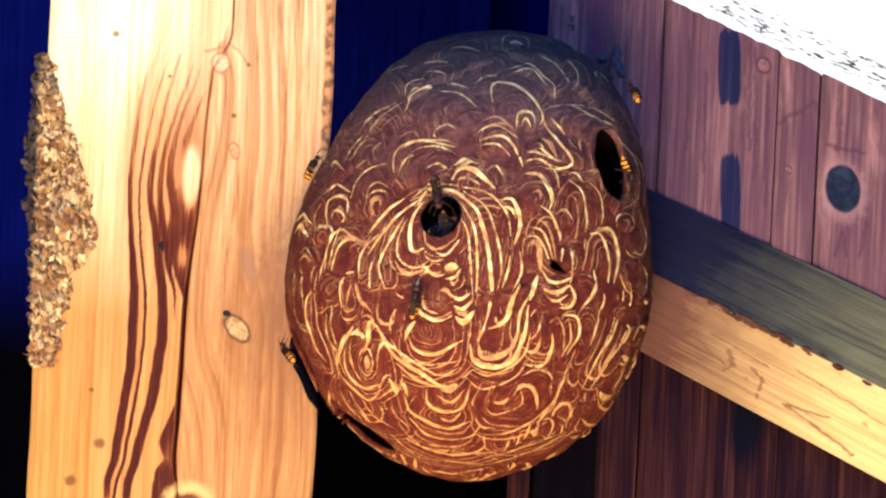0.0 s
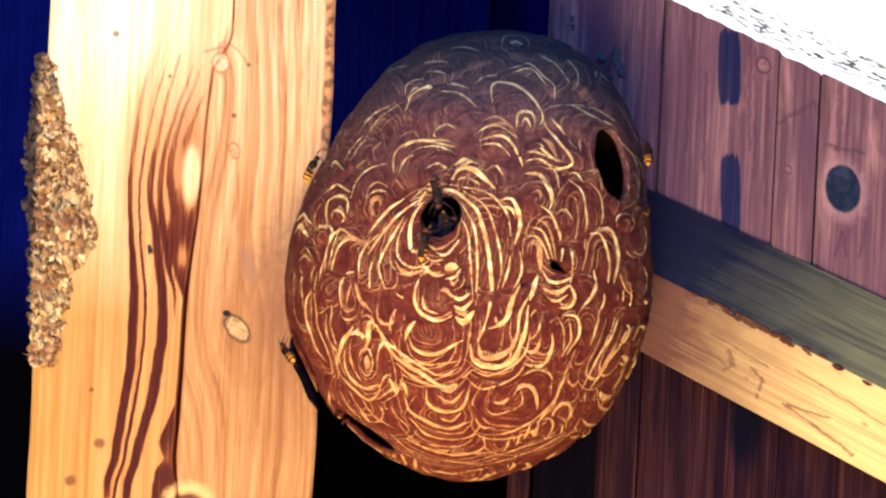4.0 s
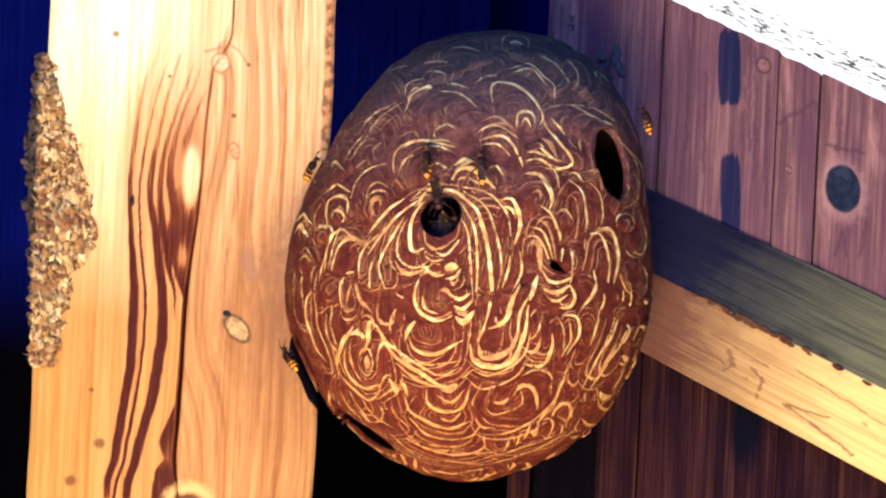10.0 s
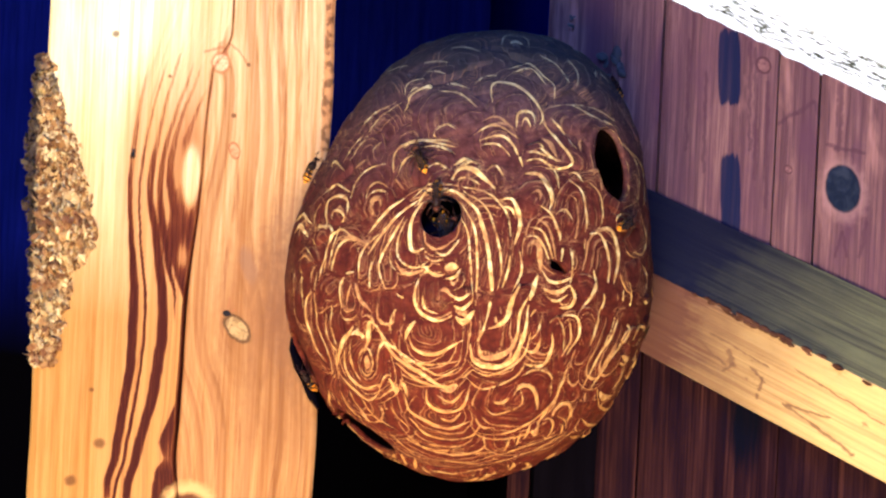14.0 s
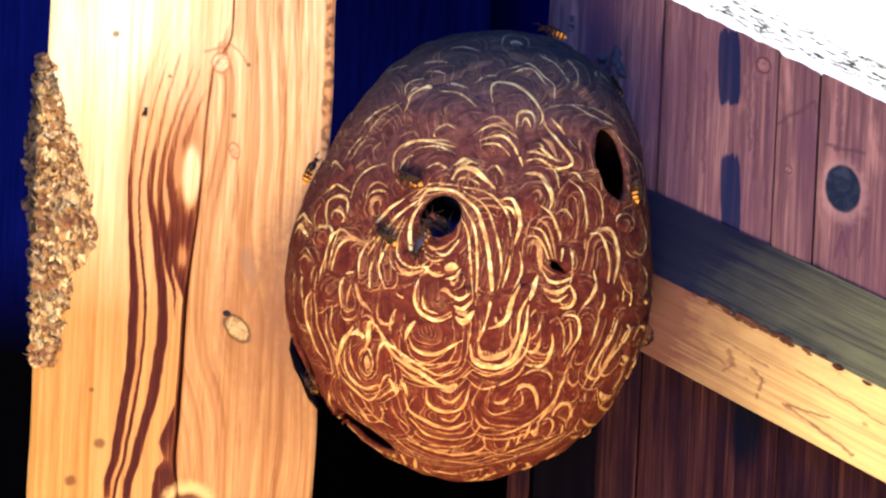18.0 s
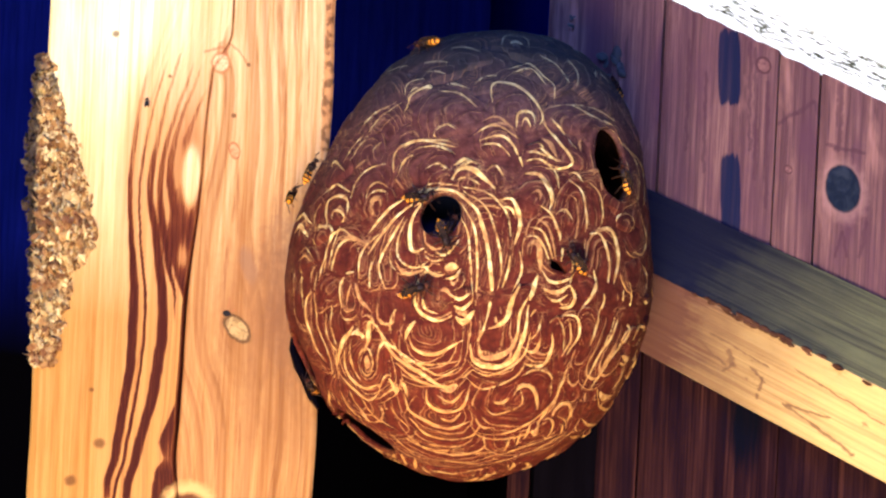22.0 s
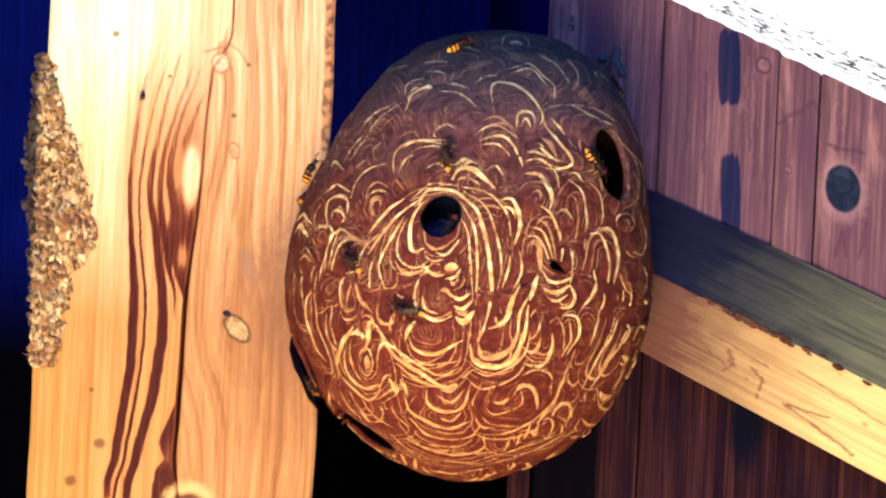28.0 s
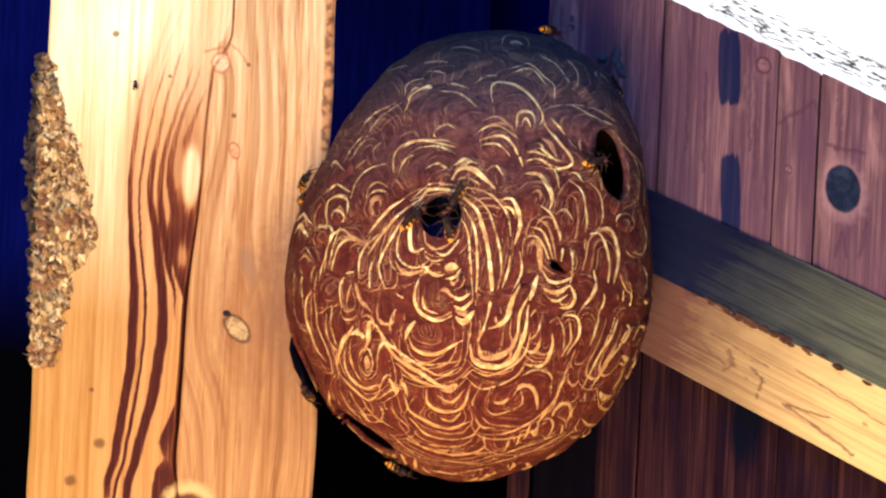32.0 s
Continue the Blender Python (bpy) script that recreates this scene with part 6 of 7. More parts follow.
def hornet_nest():
    nest = tagged(new("hornet_nest"), "round paper hornet nest of red-brown and cream scalloped flaps", "nest")
    nt, na = 150, 220
    bm = bmesh.new()
    grid = []
    for i in range(nt + 1):
        row = []
        for j in range(na):
            hole, phi, t = clear_of(math.tau * (j + 0.5) / na - math.pi, ALONG[-1] * (i + 0.02) / (nt + 0.04))
            row.append((bm.verts.new(on_nest(phi, t)), hole))
        grid.append(row)
    for i in range(nt):
        for j in range(na):
            k = (j + 1) % na
            q = (grid[i][j], grid[i][k], grid[i + 1][k], grid[i + 1][j])
            if not all(e[1] for e in q):
                bm.faces.new([e[0] for e in q])
    bmesh.ops.delete(bm, geom=[v for v in bm.verts if not v.link_faces], context="VERTS")
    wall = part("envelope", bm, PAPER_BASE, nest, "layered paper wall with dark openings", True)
    thick = wall.modifiers.new("thick", "SOLIDIFY")
    thick.thickness, thick.offset = 0.004, -1
    # plain core added behind the openings to stop the view through
    bm = bmesh.new()
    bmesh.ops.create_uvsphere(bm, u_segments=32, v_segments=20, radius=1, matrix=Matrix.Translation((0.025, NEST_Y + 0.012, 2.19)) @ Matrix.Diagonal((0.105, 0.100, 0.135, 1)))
    part("inner_comb", bm, HOLLOW_SHADE, nest, "plain core behind the openings with blue shade in its colour", True)
    rnd = random.Random(21)
    named = sorted(CROWN + SHOULDER + UPPER_SIDE + RIGHT_SIDE + ARCH + MOUTH + BELLY + KEEL + RIM, key=lambda r: -r[2] * r[3])
    collars = [(a, up, w * 1.55, reach * 2.9, way, "6w 8b 4o 6b 3w") for a, up, w, reach, way in OPENINGS[1:3]]
    hole_a, hole_t = OPENINGS[0][0], OPENINGS[0][1]
    fill, taken = [], list(named)
    for k in range(6000):
        if len(fill) >= 150:
            break
        a, up = rnd.uniform(-112, 112), rnd.uniform(40, 480)
        h = max(girth(up / 1000), 0.03) * 1000
        if in_opening(radians(a), up / 1000, 1.35) or any(covers(r, a, up, 0.9) for r in taken):
            continue
        p, q = radians(a - hole_a) * h, up - hole_t
        way = math.degrees(math.atan2(q * 1.5, p)) if q < 0 else 90 + rnd.uniform(-25, 25) - p * 0.25
        w = rnd.uniform(8, 16)
        code = " ".join(f"{rnd.randint(4, 13)}{rnd.choice('wwo')} {rnd.randint(9, 20)}b" for _ in range(rnd.randint(2, 3)))
        fill.append((a, up, w, w * rnd.uniform(1.6, 2.8), way + rnd.uniform(-18, 18), code))
        taken.append(fill[-1][:2] + (w * 0.6, fill[-1][3] * 0.6) + fill[-1][4:])
    lay(fill + collars + named, nest)
    skin = skin_tree()
    for k, (kind, (wide, *turns)) in enumerate([("w", r) for r in PALE_STRIPS] + [("o", r) for r in OCHRE_STRIPS]):
        strip(wide, turns, skin, nest, kind, k)
    return nest


NEST = hornet_nest()

# a near-black lobe added for the shaded gap between the nest and the post
def torn_lobe():
    way = [Vector(v) for v in LOBE]
    radii = (0.0012, 0.0034, 0.0044, 0.0040, 0.0046, 0.0016)
    bm = bmesh.new()
    rings = []
    for i, p in enumerate(way):
        ahead = (way[min(i + 1, 5)] - way[max(i - 1, 0)]).normalized()
        side = ahead.cross(Vector((0, 1, 0))).normalized()
        up = side.cross(ahead)
        rings.append([bm.verts.new(p + (side * math.cos(k * math.tau / 10) * (1 + 0.25 * noise.noise((i, k, 3))) + up * math.sin(k * math.tau / 10) * 1.6) * radii[i]) for k in range(10)])
    for a, b in zip(rings, rings[1:]):
        for k in range(10):
            bm.faces.new((a[k], a[(k + 1) % 10], b[(k + 1) % 10], b[k]))
    bm.faces.new(rings[0]), bm.faces.new(rings[-1][::-1])
    part("torn_lobe", bm, SHADE_BLACK, NEST, "near-black lobe standing for the shaded gap by the post", True)


LOBE = ((-0.1188, 0.868, 2.1221), (-0.1169, 0.864, 2.1134), (-0.1119, 0.862, 2.1015), (-0.1054, 0.862, 2.0895), (-0.0995, 0.864, 2.0768), (-0.0949, 0.868, 2.0663))
torn_lobe()


# scraps of paper stuck to the boards beside the nest
def paper_scrap(s, z, size, seed):
    rnd = random.Random(seed)
    bm = bmesh.new()
    for i in range(7):
        m = Matrix.Translation((rnd.uniform(-1, 1) * size, -0.004 * rnd.random(), rnd.uniform(-1.4, 1.4) * size)) @ Euler((rnd.random(), rnd.random() * 3, rnd.random())).to_matrix().to_4x4()
        made = bmesh.ops.create_icosphere(bm, subdivisions=2, radius=size * rnd.uniform(0.4, 0.8), matrix=m @ Matrix.Diagonal((1.0, 0.45, 0.6, 1)))
        for v in made["verts"]:
            v.co += Vector((0, 1, 0)) * 0.25 * size * noise.noise(v.co * 260)
    scrap = tagged(part("paper_scrap", bm, SCRAP, None, smooth=True), "grey scrap of nest paper stuck to the boards", "nest scrap", "paper scraps")
    scrap.matrix_world = WALL @ Matrix.Translation((s, -0.002, z))


paper_scrap(-0.0555, 2.383, 0.011, 3)
paper_scrap(-0.0600, 2.360, 0.007, 4)
paper_scrap(-0.0960, 2.420, 0.0035, 5)


# ---- hornets ----


def abdomen_shell():
    """Orange-yellow abdomen with dark bands, dark at the waist."""
    m = Nodes("hornet_abdomen", 0.32)
    s = m.add("ShaderNodeSeparateXYZ")
    m.put(s.inputs[0], m.place)
    f = m.sum("MULTIPLY_ADD", s.outputs[1], 62.0, 0.98)
    dark, yellow = (0.010, 0.006, 0.006), (0.74, 0.25, 0.016)
    c = m.ramp(f, (0.0, yellow), (0.20, yellow), (0.22, dark), (0.29, dark), (0.31, yellow), (0.39, yellow), (0.41, dark), (0.50, dark),
               (0.52, yellow), (0.58, yellow), (0.60, dark), (0.72, dark), (0.74, (0.50, 0.19, 0.02)), (0.78, (0.50, 0.19, 0.02)), (0.80, dark), (1.0, (0.05, 0.014, 0.008)))
    return m.colour(m.mix(m.ramp(m.grain(900), (0.45, 0.0), (0.7, 0.4)), c, (0.08, 0.03, 0.01)))


def wing_film():
    m = Nodes("hornet_wing", 0.25)
    veins = m.grain(1, 2, at=m.stretch(900, 260, 900))
    c = m.ramp(veins, (0.4, (0.012, 0.008, 0.007)), (0.6, (0.050, 0.024, 0.012)))
    clear = m.add("ShaderNodeBsdfTransparent")
    mixed = m.add("ShaderNodeMixShader")
    mixed.inputs[0].default_value = 0.76
    m.tree.links.new(clear.outputs[0], mixed.inputs[1])
    m.tree.links.new(m.shade.outputs[0], mixed.inputs[2])
    m.tree.links.new(mixed.outputs[0], m.tree.nodes["Material Output"].inputs["Surface"])
    return m.colour(c)


ABDOMEN, WING = abdomen_shell(), wing_film()
THORAX = plain("hornet_thorax", (0.016, 0.007, 0.006), 0.45, bump=0.0004)
HEAD = plain("hornet_head", (0.075, 0.020, 0.009), 0.4)
LEG = plain("hornet_leg", (0.024, 0.009, 0.006), 0.4)
EYE = plain("hornet_eye", (0.012, 0.008, 0.008), 0.15)


def ovoid(cx, cy, cz, rx, ry, rz, segs=18, rings=12, taper=0.0):
    bm = bmesh.new()
    bmesh.ops.create_uvsphere(bm, u_segments=segs, v_segments=rings, radius=1, matrix=Matrix.Rotation(radians(90), 4, "X"))
    for v in bm.verts:
        k = 1 + taper * v.co.y
        v.co = Vector((cx + v.co.x * rx * k, cy + v.co.y * ry, cz + v.co.z * rz * k))
    return bm


def limb(points, radii, sides=6):
    """A jointed leg or feeler as a chain of tapered tubes."""
    bm = bmesh.new()
    for (a, b), (r0, r1) in zip(zip(points, points[1:]), zip(radii, radii[1:])):
        a, b = Vector(a), Vector(b)
        turn = (b - a).to_track_quat("Z", "Y").to_matrix().to_4x4()
        bmesh.ops.create_cone(bm, cap_ends=True, segments=sides, radius1=r0, radius2=r1, depth=(b - a).length * 1.06, matrix=Matrix.Translation((a + b) / 2) @ turn)
    return bm


def hornet():
    """A worker, 24 mm long, head towards +y, its feet on z = 0."""
    top = tagged(new("hornet"), "brown and orange hornet with banded abdomen crawling on the nest", "hornet", "hornets on the nest")
    part("thorax", ovoid(0, 0.0012, 0.0046, 0.0030, 0.0043, 0.0030), THORAX, top, "dark brown hairy thorax", True)
    body = ovoid(0, -0.0083, 0.0042, 0.0034, 0.0068, 0.0031, 20, 16)
    for v in body.verts:
        f = (v.co.y + 0.0151) / 0.0136
        k = min(1.0, 0.30 + 2.3 * f) * (1.0 if f < 0.86 else 0.78)
        v.co.x, v.co.z = v.co.x * k, 0.0042 + (v.co.z - 0.0042) * k - 0.0008 * (1 - f)
    part("abdomen", body, ABDOMEN, top, "orange abdomen with dark bands", True)
    skull = part("head", ovoid(0, 0.0068, 0.0042, 0.0027, 0.0018, 0.0023), HEAD, top, "orange-brown head", True)
    for side in (-1, 1):
        part("eye", ovoid(side * 0.0021, 0.0073, 0.0048, 0.0009, 0.0011, 0.0015, 10, 8), EYE, skull, "black eye", True)
        part("antenna", limb([(side * 0.0008, 0.0083, 0.0052), (side * 0.0022, 0.0103, 0.0064), (side * 0.0046, 0.0138, 0.0050)], (0.00030, 0.00028, 0.00022)), LEG, skull, smooth=True)
        for y0, y1, reach in ((0.0035, 0.0082, 0.0082), (0.0010, 0.0010, 0.0105), (-0.0012, -0.0085, 0.0112)):
            mid = (y0 + y1) / 2
            hip = Vector((side * 0.0018, y0, 0.0032))
            knees = [hip, (side * reach * 0.45, mid, 0.0062), (side * reach * 0.80, y1 * 0.9, 0.0022), (side * reach, y1 * 1.15, 0.0001)]
            leg = part("leg", limb([Vector(k) - hip for k in knees], (0.00062, 0.00058, 0.00040, 0.00026)), LEG, top, smooth=True)
            leg.location = hip
        for length, wide, splay, z in ((0.0150, 0.0026, 13, 0.0079), (0.0095, 0.0020, 21, 0.0074)):
            bm = bmesh.new()
            ring = []
            for k in range(20):
                ang = math.tau * k / 20
                x, y = math.sin(ang) * wide * (0.75 - 0.45 * math.cos(ang)), -length / 2 + math.cos(ang) * length / 2
                p = Matrix.Rotation(radians(-side * splay), 3, "Z") @ Vector((x, y, 0))
                ring.append(bm.verts.new((p.x + side * 0.0020, p.y + 0.0026, z + 0.0006 * math.sin(ang) + p.y * 0.10)))
            bm.faces.new(ring)
            ob = part("wing", bm, WING, top, "smoky amber folded wing")
            ob.modifiers.new("thick", "SOLIDIFY").thickness = 0.00008
    return top


SKIN = skin_tree()


def seat(phi, t, out, way):
    """The pose of a creature on the nest: angle round and way up in degrees and mm, lift in mm, heading."""
    phi, t, way = radians(phi), t / 1000, radians(way)
    e = 0.003
    p = on_nest(phi, t, 0.003 + out / 1000)
    across = (on_nest(phi + e / max(girth(t), 0.02), t, 0) - on_nest(phi - e / max(girth(t), 0.02), t, 0)).normalized()
    up = (on_nest(phi, t + e, 0) - on_nest(phi, t - e, 0)).normalized()
    n = across.cross(up).normalized()
    ahead = (across * math.cos(way) + up * math.sin(way)).normalized()
    right = ahead.cross(n).normalized()
    if out > 0:
        heights = [SKIN.ray_cast(p + n * 0.03 + o, -n, 0.06)[3] for o in (Vector(), ahead * 0.006, ahead * -0.008, right * 0.005, right * -0.005)]
        heights = [0.03 - h for h in heights if h is not None]
        if heights:
            p = p + n * (max(heights) * 0.6 + sum(heights) / len(heights) * 0.4 + 0.0004)
    m = Matrix((right, ahead, n)).transposed().to_4x4()
    m.translation = p
    return m


FIRST = hornet()
LIVE = [copy_thing(FIRST, Matrix.Identity(4)) for _ in range(10)] + [FIRST]


def crawl(stops):
    """Keys one hornet's way over the nest: seconds, angle round, way up, heading, lift."""
    ob = LIVE.pop()
    rows = []
    for a, b in zip(stops, stops[1:]):
        still = a[1:] == b[1:]
        n = 1 if still else max(1, min(8, math.ceil((b[0] - a[0]) / 0.25)), math.ceil(abs(b[3] - a[3]) / 60))
        for k in range(n):
            f = k / n
            g = [u + (v - u) * f for u, v in zip(a, b)]
            rows.append((g[0], seat(g[1], g[2], g[4], g[3])))
    z = stops[-1]
    rows.append((z[0], seat(z[1], z[2], z[4], z[3])))
    walk(ob, rows)
    # the legs swing by threes while it crawls
    steps, swing = [0.0], [0]
    for a, b in zip(stops, stops[1:]):
        if a[4] > 0 and b[4] > 0 and math.hypot(radians(b[1] - a[1]) * 130, b[2] - a[2]) > 4:
            n = max(2, round((b[0] - a[0]) / 0.2))
            for k in range(1, n):
                steps.append(a[0] + (b[0] - a[0]) * k / n)
                swing.append((-1) ** len(steps))
        if b[0] > steps[-1] + 0.05:
            steps.append(b[0])
            swing.append(0)
    if len(steps) > 3:
        for i, leg in enumerate([o for o in ob.children if o.name.startswith("leg")]):
            x, y, z = leg.location
            turn = 17 if i in (0, 2, 4) else -17
            walk(leg, [(t, pose(x, y, z, 0, 0, turn * w)) for t, w in zip(steps, swing)])


FLY_SKIN = plain("fly_skin", (0.012, 0.012, 0.016), 0.3)


def fly():
    """A small dark fly on the post, head upwards."""
    top = tagged(new("fly"), "small black fly crawling up the post", "fly")
    part("body", ovoid(0, -0.0008, 0.0013, 0.0013, 0.0026, 0.0012, 12, 8), FLY_SKIN, top, smooth=True)
    part("head", ovoid(0, 0.0024, 0.0013, 0.0011, 0.0008, 0.0010, 10, 8), FLY_SKIN, top, smooth=True)
    for side in (-1, 1):
        part("wing", ovoid(side * 0.0011, -0.0026, 0.0022, 0.0009, 0.0026, 0.0002, 10, 6), WING, top, smooth=True)
        for y in (0.0014, 0.0, -0.0014):
            part("leg", limb([(side * 0.0006, y, 0.0009), (side * 0.0020, y * 1.6, 0.0014), (side * 0.0031, y * 2.4, 0.0001)], (0.00018, 0.00016, 0.00012), 4), FLY_SKIN, top)
    return top


FLY = fly()


def on_post(x, z, turn=0):
    m = Matrix.Translation((x, POST_Y - 0.0003, z)) @ Matrix.Rotation(radians(90), 4, "X")
    return m @ Matrix.Rotation(radians(turn), 4, "Z")


def midge():
    """A pale midge that darts across once."""
    top = tagged(new("midge"), "tiny pale midge in flight before the boards", "midge")
    part("body", ovoid(0, 0, 0, 0.0010, 0.0036, 0.0010, 10, 8), PALE, top, smooth=True)
    for side in (-1, 1):
        part("wing", ovoid(side * 0.0022, -0.0008, 0.0008, 0.0020, 0.0030, 0.0002, 10, 6), PALE, top, smooth=True)
    return top


PALE = plain("midge_skin", (0.80, 0.78, 0.74), 0.5)
MIDGE = midge()


def motions():
    crawl(((0, -78.1, 326, 79, 3), (28, -78.7, 323, 80, 3), (29, -80.0, 313, 51, 3), (30, -79.5, 315, 51, 3), (32, -78.3, 314, 46, 3)))
    crawl(((0, -14.4, 231, 82, 4), (0.5, -10.0, 220, -57, 4), (1, -4.6, 204, -39, 4), (1.5, -5.9, 203, -209, 4), (2, -9.2, 209, -207, 4), (2.5, -13.6, 219, -216, 4), (3, -15.3, 241, -270, 4), (3.5, -12.2, 265, -282, 4), (5.5, -17.6, 282, -241, 4), (6, -21.2, 286, -240, 4), (7, -35.7, 317, -231, 4), (8, -42.6, 373, -245, 4), (9, -25.8, 358, -246, 4), (10, -18.4, 327, -253, 4), (11, -28.6, 356, -254, 4), (12, -29.8, 382, -232, 4), (13, -29.0, 352, -222, 4), (14, -21.1, 329, -235, 4), (14.5, -12.7, 314, -255, 4), (17, -13.8, 314, -206, 4), (18, -22.9, 313, -201, 4), (18.5, -31.4, 323, -196, 4), (19, -43.1, 332, -197, 4), (20, -54.6, 318, -168, 4), (21, -79.7, 329, -186, 4), (22, -88.0, 300, -210, 4), (23, -105.0, 305, -210, 4), (32, -105.0, 305, -210, 4)))
    crawl(((0, 47.0, 324, -61, 4), (1, 59.0, 312, -77, 4), (2, 65.0, 303, -104, 4), (3, 68.1, 302, -178, 4), (5.5, 39.1, 298, -191, 4), (6, 30.2, 278, -304, 4), (7, 28.6, 281, -298, 4), (7.5, 25.4, 269, -195, 4), (8, 19.6, 271, -191, 4), (8.5, 11.1, 272, -236, 4), (9, 4.0, 282, -250, 4), (10, -2.3, 324, -254, 4), (10.5, 2.3, 330, -357, 4), (11, 10.3, 331, -356, 4), (12, 27.5, 312, -356, 4), (13, 41.3, 292, -353, 4), (14, 47.3, 289, -337, 4), (16.5, 50.1, 312, -259, 4), (18, 49.4, 318, -259, 4), (19, 47.9, 322, -250, 4), (21, 47.2, 326, -250, 4), (22, 43.7, 323, -243, 4), (23, 38.3, 324, -251, 4), (24, 34.7, 345, -273, 4), (25, 31.4, 367, -275, 4), (27.5, 34.4, 332, -401, 4), (28, 34.9, 330, -406, 4), (28.5, 31.2, 326, -355, 4), (29, 29.0, 327, -291, 4), (30, 28.1, 338, -292, 4), (31, 33.4, 343, -343, 4), (32, 34.9, 333, -349, 4)))
    crawl(((0, 71.3, 397, 49, 3), (1.3, 71.5, 397, 49, 3), (2, 77.6, 352, 49, 3), (8, 74.9, 348, 70, 3), (9, 75.3, 356, 84, 3), (10, 74.3, 377, 101, 3), (11, 73.8, 400, 78, 3), (12, 74.5, 413, 110, 3), (13, 73.1, 421, 126, 2), (14, 95.0, 415, 100, 2), (32, 95.0, 415, 100, 2)))
    crawl(((0, -8.9, 284, 70, -26), (14.5, -8.9, 284, 70, -26), (16.5, -21.8, 290, 156, 4), (17, -22.3, 290, 156, 4), (18, -25.8, 273, 148, 4), (19, -25.4, 270, 148, 4), (19.5, -22.9, 273, 164, 4), (20, -30.6, 279, 169, 4), (20.5, -35.5, 280, 116, 4), (21, -28.3, 287, 22, 4), (22, -16.6, 299, 2, 4), (22.5, -18.8, 294, 105, 4), (23, -21.2, 286, 106, 4), (24, -29.2, 311, 117, 4), (24.5, -41.7, 338, 153, 4), (25, -52.2, 335, 175, 4), (25.5, -64.2, 332, 177, 4), (27, -85.0, 300, 170, 3), (27.5, -100.0, 300, 170, 3), (32, -100.0, 300, 170, 3)))
    crawl(((0, -11.1, 281, -82, -27), (16.5, -11.1, 281, -82, -27), (18, -14.9, 264, -113, 4), (18.5, -16.0, 254, -147, 4), (19, -14.2, 244, -177, 4), (19.5, -15.0, 230, -157, 4), (20, -19.7, 224, -205, 4), (20.5, -22.2, 243, -264, 4), (21, -20.3, 259, -272, 4), (21.5, -20.2, 256, -338, 4), (22, -13.9, 237, -337, 4), (22.5, -11.9, 239, -275, 4), (23, -13.3, 265, -272, 4), (24, -12.3, 269, -267, 4), (25, -12.2, 258, -89, 4), (25.5, -12.3, 243, -90, 4), (27.5, -13.5, 216, -167, 4), (28, -17.8, 223, -191, 4), (28.5, -31.3, 215, -159, 4), (29, -37.7, 192, -74, 4), (29.5, -30.3, 177, -97, 4), (30, -32.8, 154, -112, 4), (30.5, -40.7, 131, -123, 4), (31, -47.5, 96, -92, 4), (32, -54.9, 57, -46, 4)))
    crawl(((0, -9.8, 282, 3, -30), (21, -9.8, 282, -54, -30), (22, -8.2, 271, -63, 4), (23, -2.3, 263, -235, 4), (24, -6.5, 267, -197, 4), (25, -10.5, 273, -197, -6), (25.5, -15.9, 268, -187, 4), (27.5, -36.1, 259, -212, 4), (28, -34.7, 255, -223, 4), (28.5, -23.0, 246, -338, 4), (29, -18.5, 279, -293, 4), (30, -15.8, 277, -282, 4), (31, -15.9, 273, -271, 4), (32, -16.8, 286, -312, 4)))
    crawl(((0, -12.5, 300, -68, 1), (13, -12.4, 299, -68, 1), (14, -12.2, 297, -77, 0), (16.5, -10.8, 292, -78, -3), (17.5, -12.0, 284, -52, -2), (18, -13.1, 280, 67, 0), (19, -8.6, 285, 71, -24), (29, -8.6, 285, 71, -24), (30, -9.5, 284, 110, -4), (32, -8.5, 283, 109, -4)))
    crawl(((0, 52.6, 471, -174, -12), (16.5, 52.4, 470, -175, -12), (18, 43.8, 470, -237, 2), (19, 21.5, 464, -180, 3), (20, -10.6, 452, -181, 3), (21, -31.8, 446, -188, 3), (22, -47.3, 434, -171, 3), (23, -59.4, 434, -167, 3), (24, -48.3, 425, -265, 3), (25, -31.0, 417, -350, 3), (27.5, -23.4, 424, -315, 3), (28, -21.0, 427, -304, 3), (29, -13.3, 442, -306, 3), (30, 3.4, 450, -324, 3), (31, 28.6, 467, -350, 3), (32, 46.7, 470, -361, 3)))
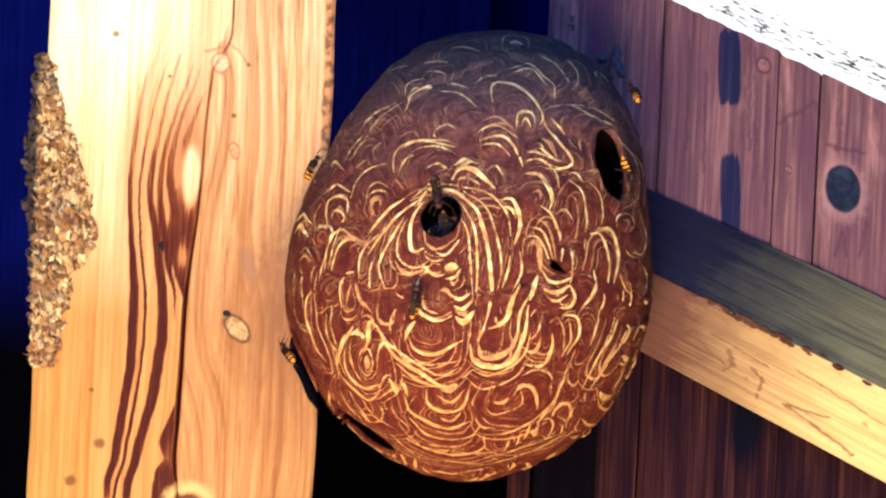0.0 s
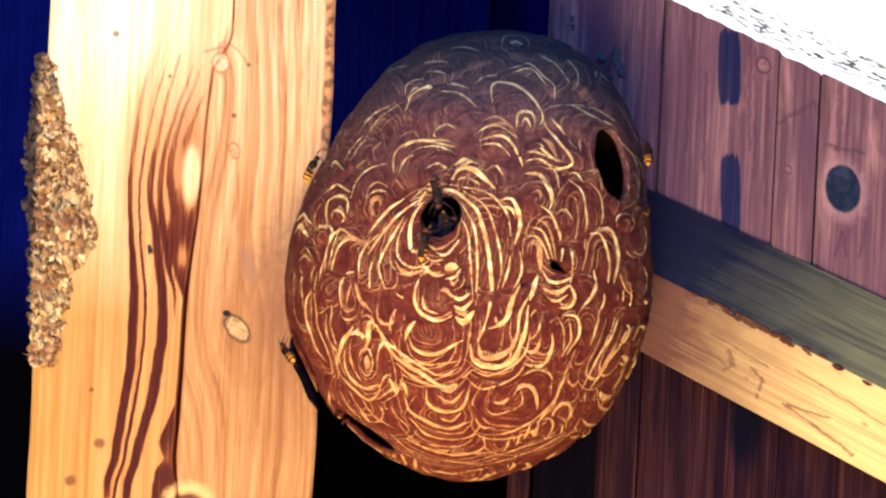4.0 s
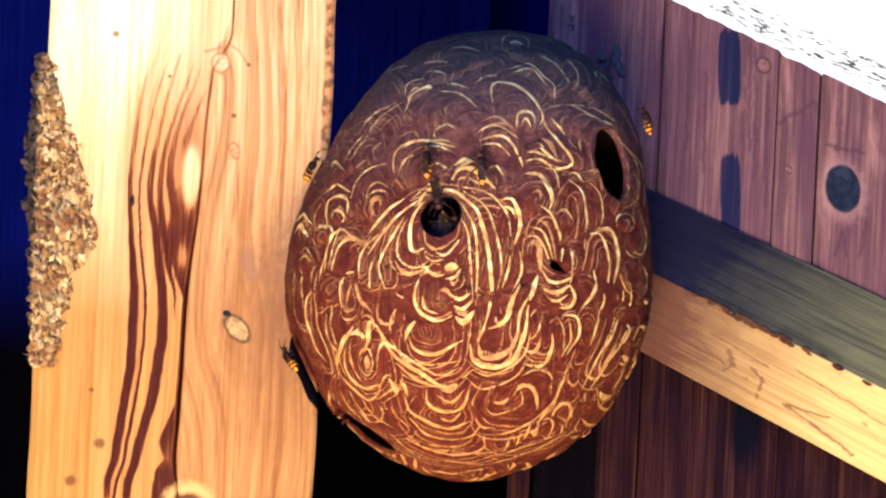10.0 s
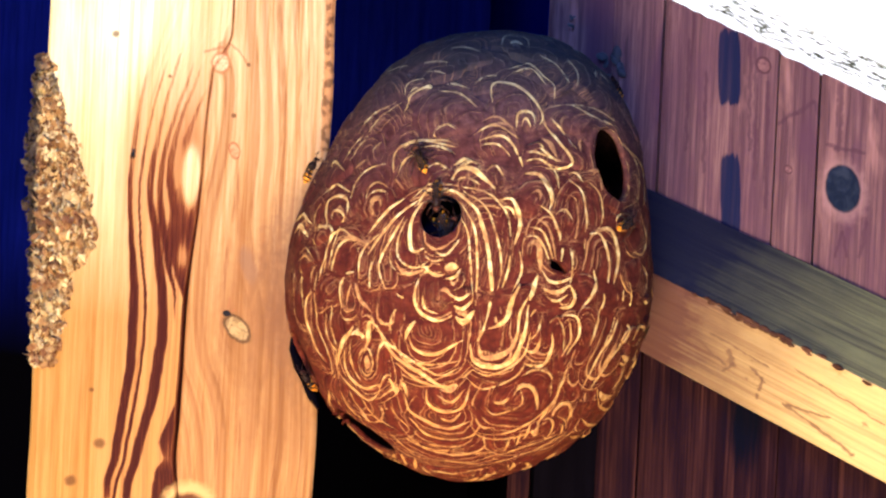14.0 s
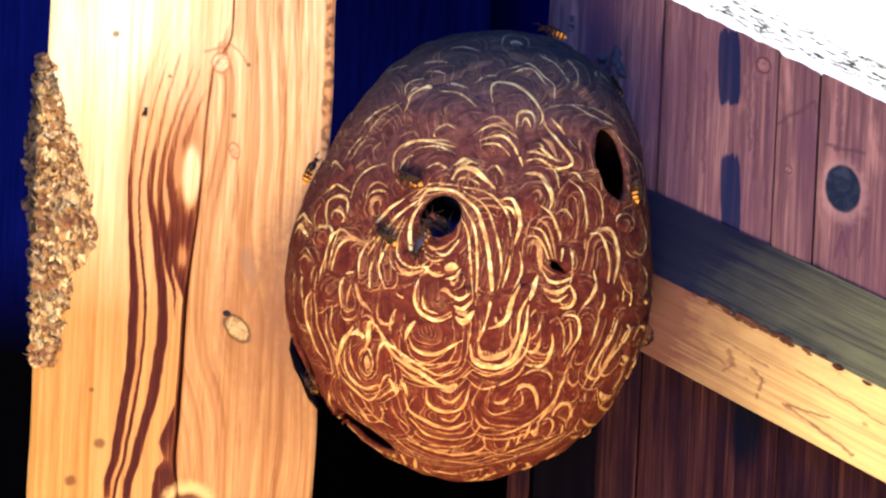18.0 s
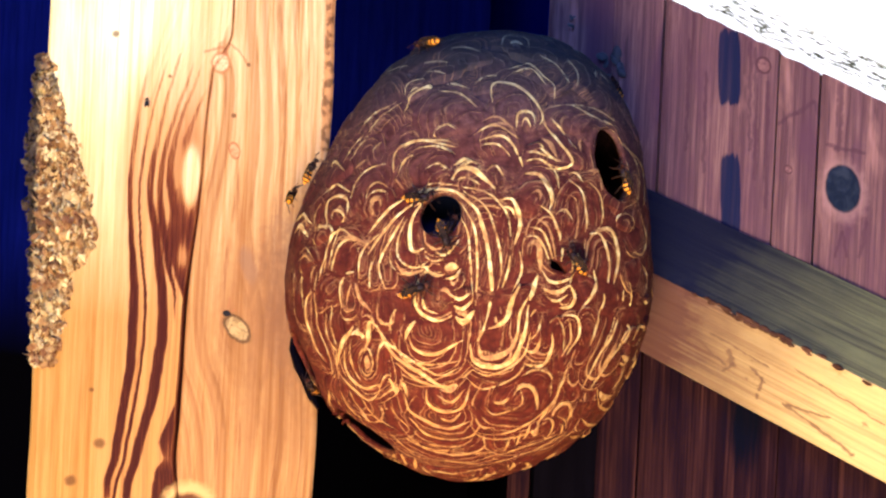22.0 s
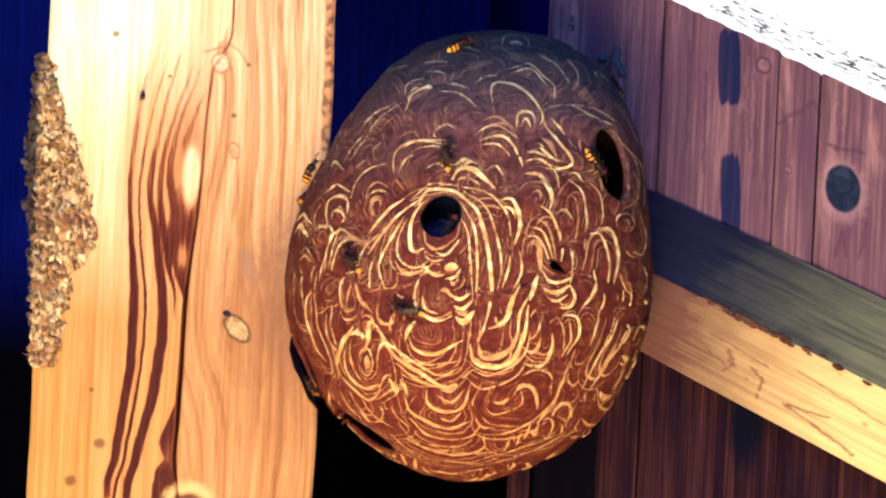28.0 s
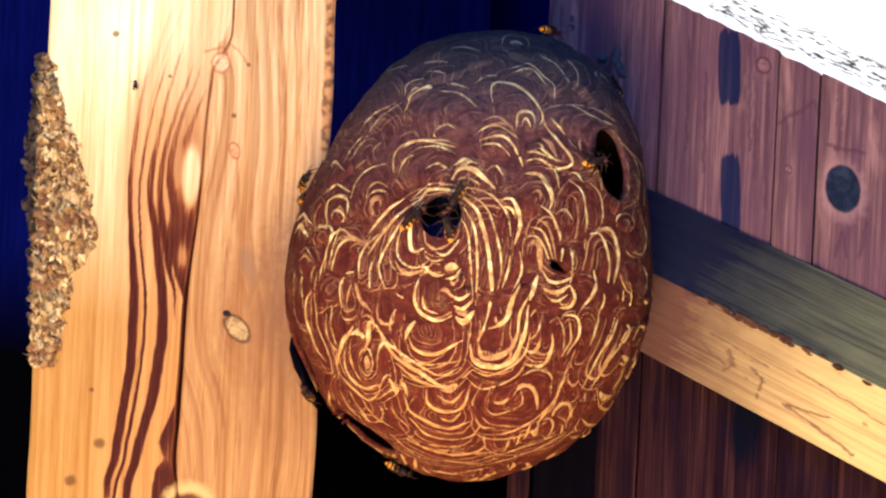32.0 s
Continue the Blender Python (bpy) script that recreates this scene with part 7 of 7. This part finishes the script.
    crawl(((0, 75.0, 221, 121, -14), (14.5, 77.4, 209, 123, -8), (16.5, 74.7, 200, 164, 3), (19, 74.5, 207, 168, 4), (20, 64.2, 209, 175, 4), (20.5, 44.7, 210, 167, 4), (21, 38.6, 231, 137, 4), (21.5, 31.6, 251, 134, 4), (22, 27.3, 262, 132, 4), (22.5, 15.4, 286, 144, 4), (23, 0.5, 288, 178, 4), (23.5, 0.9, 298, 126, 4), (24, 0.2, 307, 108, 4), (24.5, -3.6, 315, 144, 4), (25, -10.9, 319, 121, 4), (25.5, -12.7, 343, 108, 4), (27.5, -13.1, 336, 113, 4), (28, -13.1, 332, 109, 4), (28.5, -13.2, 315, 285, 4), (29, -12.2, 304, 283, 3), (30, -12.1, 306, 283, 3), (31, -11.4, 308, 278, 3), (32, -7.5, 298, 251, 3)))
    crawl(((0, -70.7, 182, 147, 2), (9, -70.7, 182, 147, 2), (12, -75.9, 169, 79, 2), (13, -77.8, 155, 72, 2), (17, -76.8, 150, 44, 2), (32, -74.3, 147, 45, 2)))
    walk(MIDGE, [(t, pose(x, y, z, 20, 0, turn)) for t, x, y, z, turn in [(0, 0.314, 1.15, 2.569, 60), (23.3, 0.314, 1.15, 2.569, 60), (23.5, 0.242, 0.95, 2.454, 60), (23.6, 0.19, 0.84, 2.344, 40), (23.7, 0.156, 0.8, 2.31, 80), (23.8, 0.129, 0.78, 2.321, 40), (23.9, 0.113, 0.79, 2.345, 50), (24.0, 0.091, 0.82, 2.361, 50), (24.1, 0.077, 0.93, 2.406, 50), (24.2, 0.071, 1.05, 2.415, 50), (32, 0.071, 1.05, 2.415, 50)]])
    walk(FLY, [(t, on_post(x, z, turn)) for t, x, z, turn in [(0, -0.2371, 2.1908, 0), (2.5, -0.24, 2.1906, 20), (3.5, -0.2436, 2.1867, 20), (6, -0.2578, 2.2055, 10), (9, -0.2624, 2.221, 0), (13, -0.2642, 2.259, 0), (14.5, -0.2635, 2.2723, -5), (17, -0.2589, 2.2949, -10), (19, -0.2538, 2.3085, 0), (23, -0.2549, 2.3118, 5), (25.5, -0.256, 2.3136, 5), (32, -0.2651, 2.3256, 10)]])


motions()
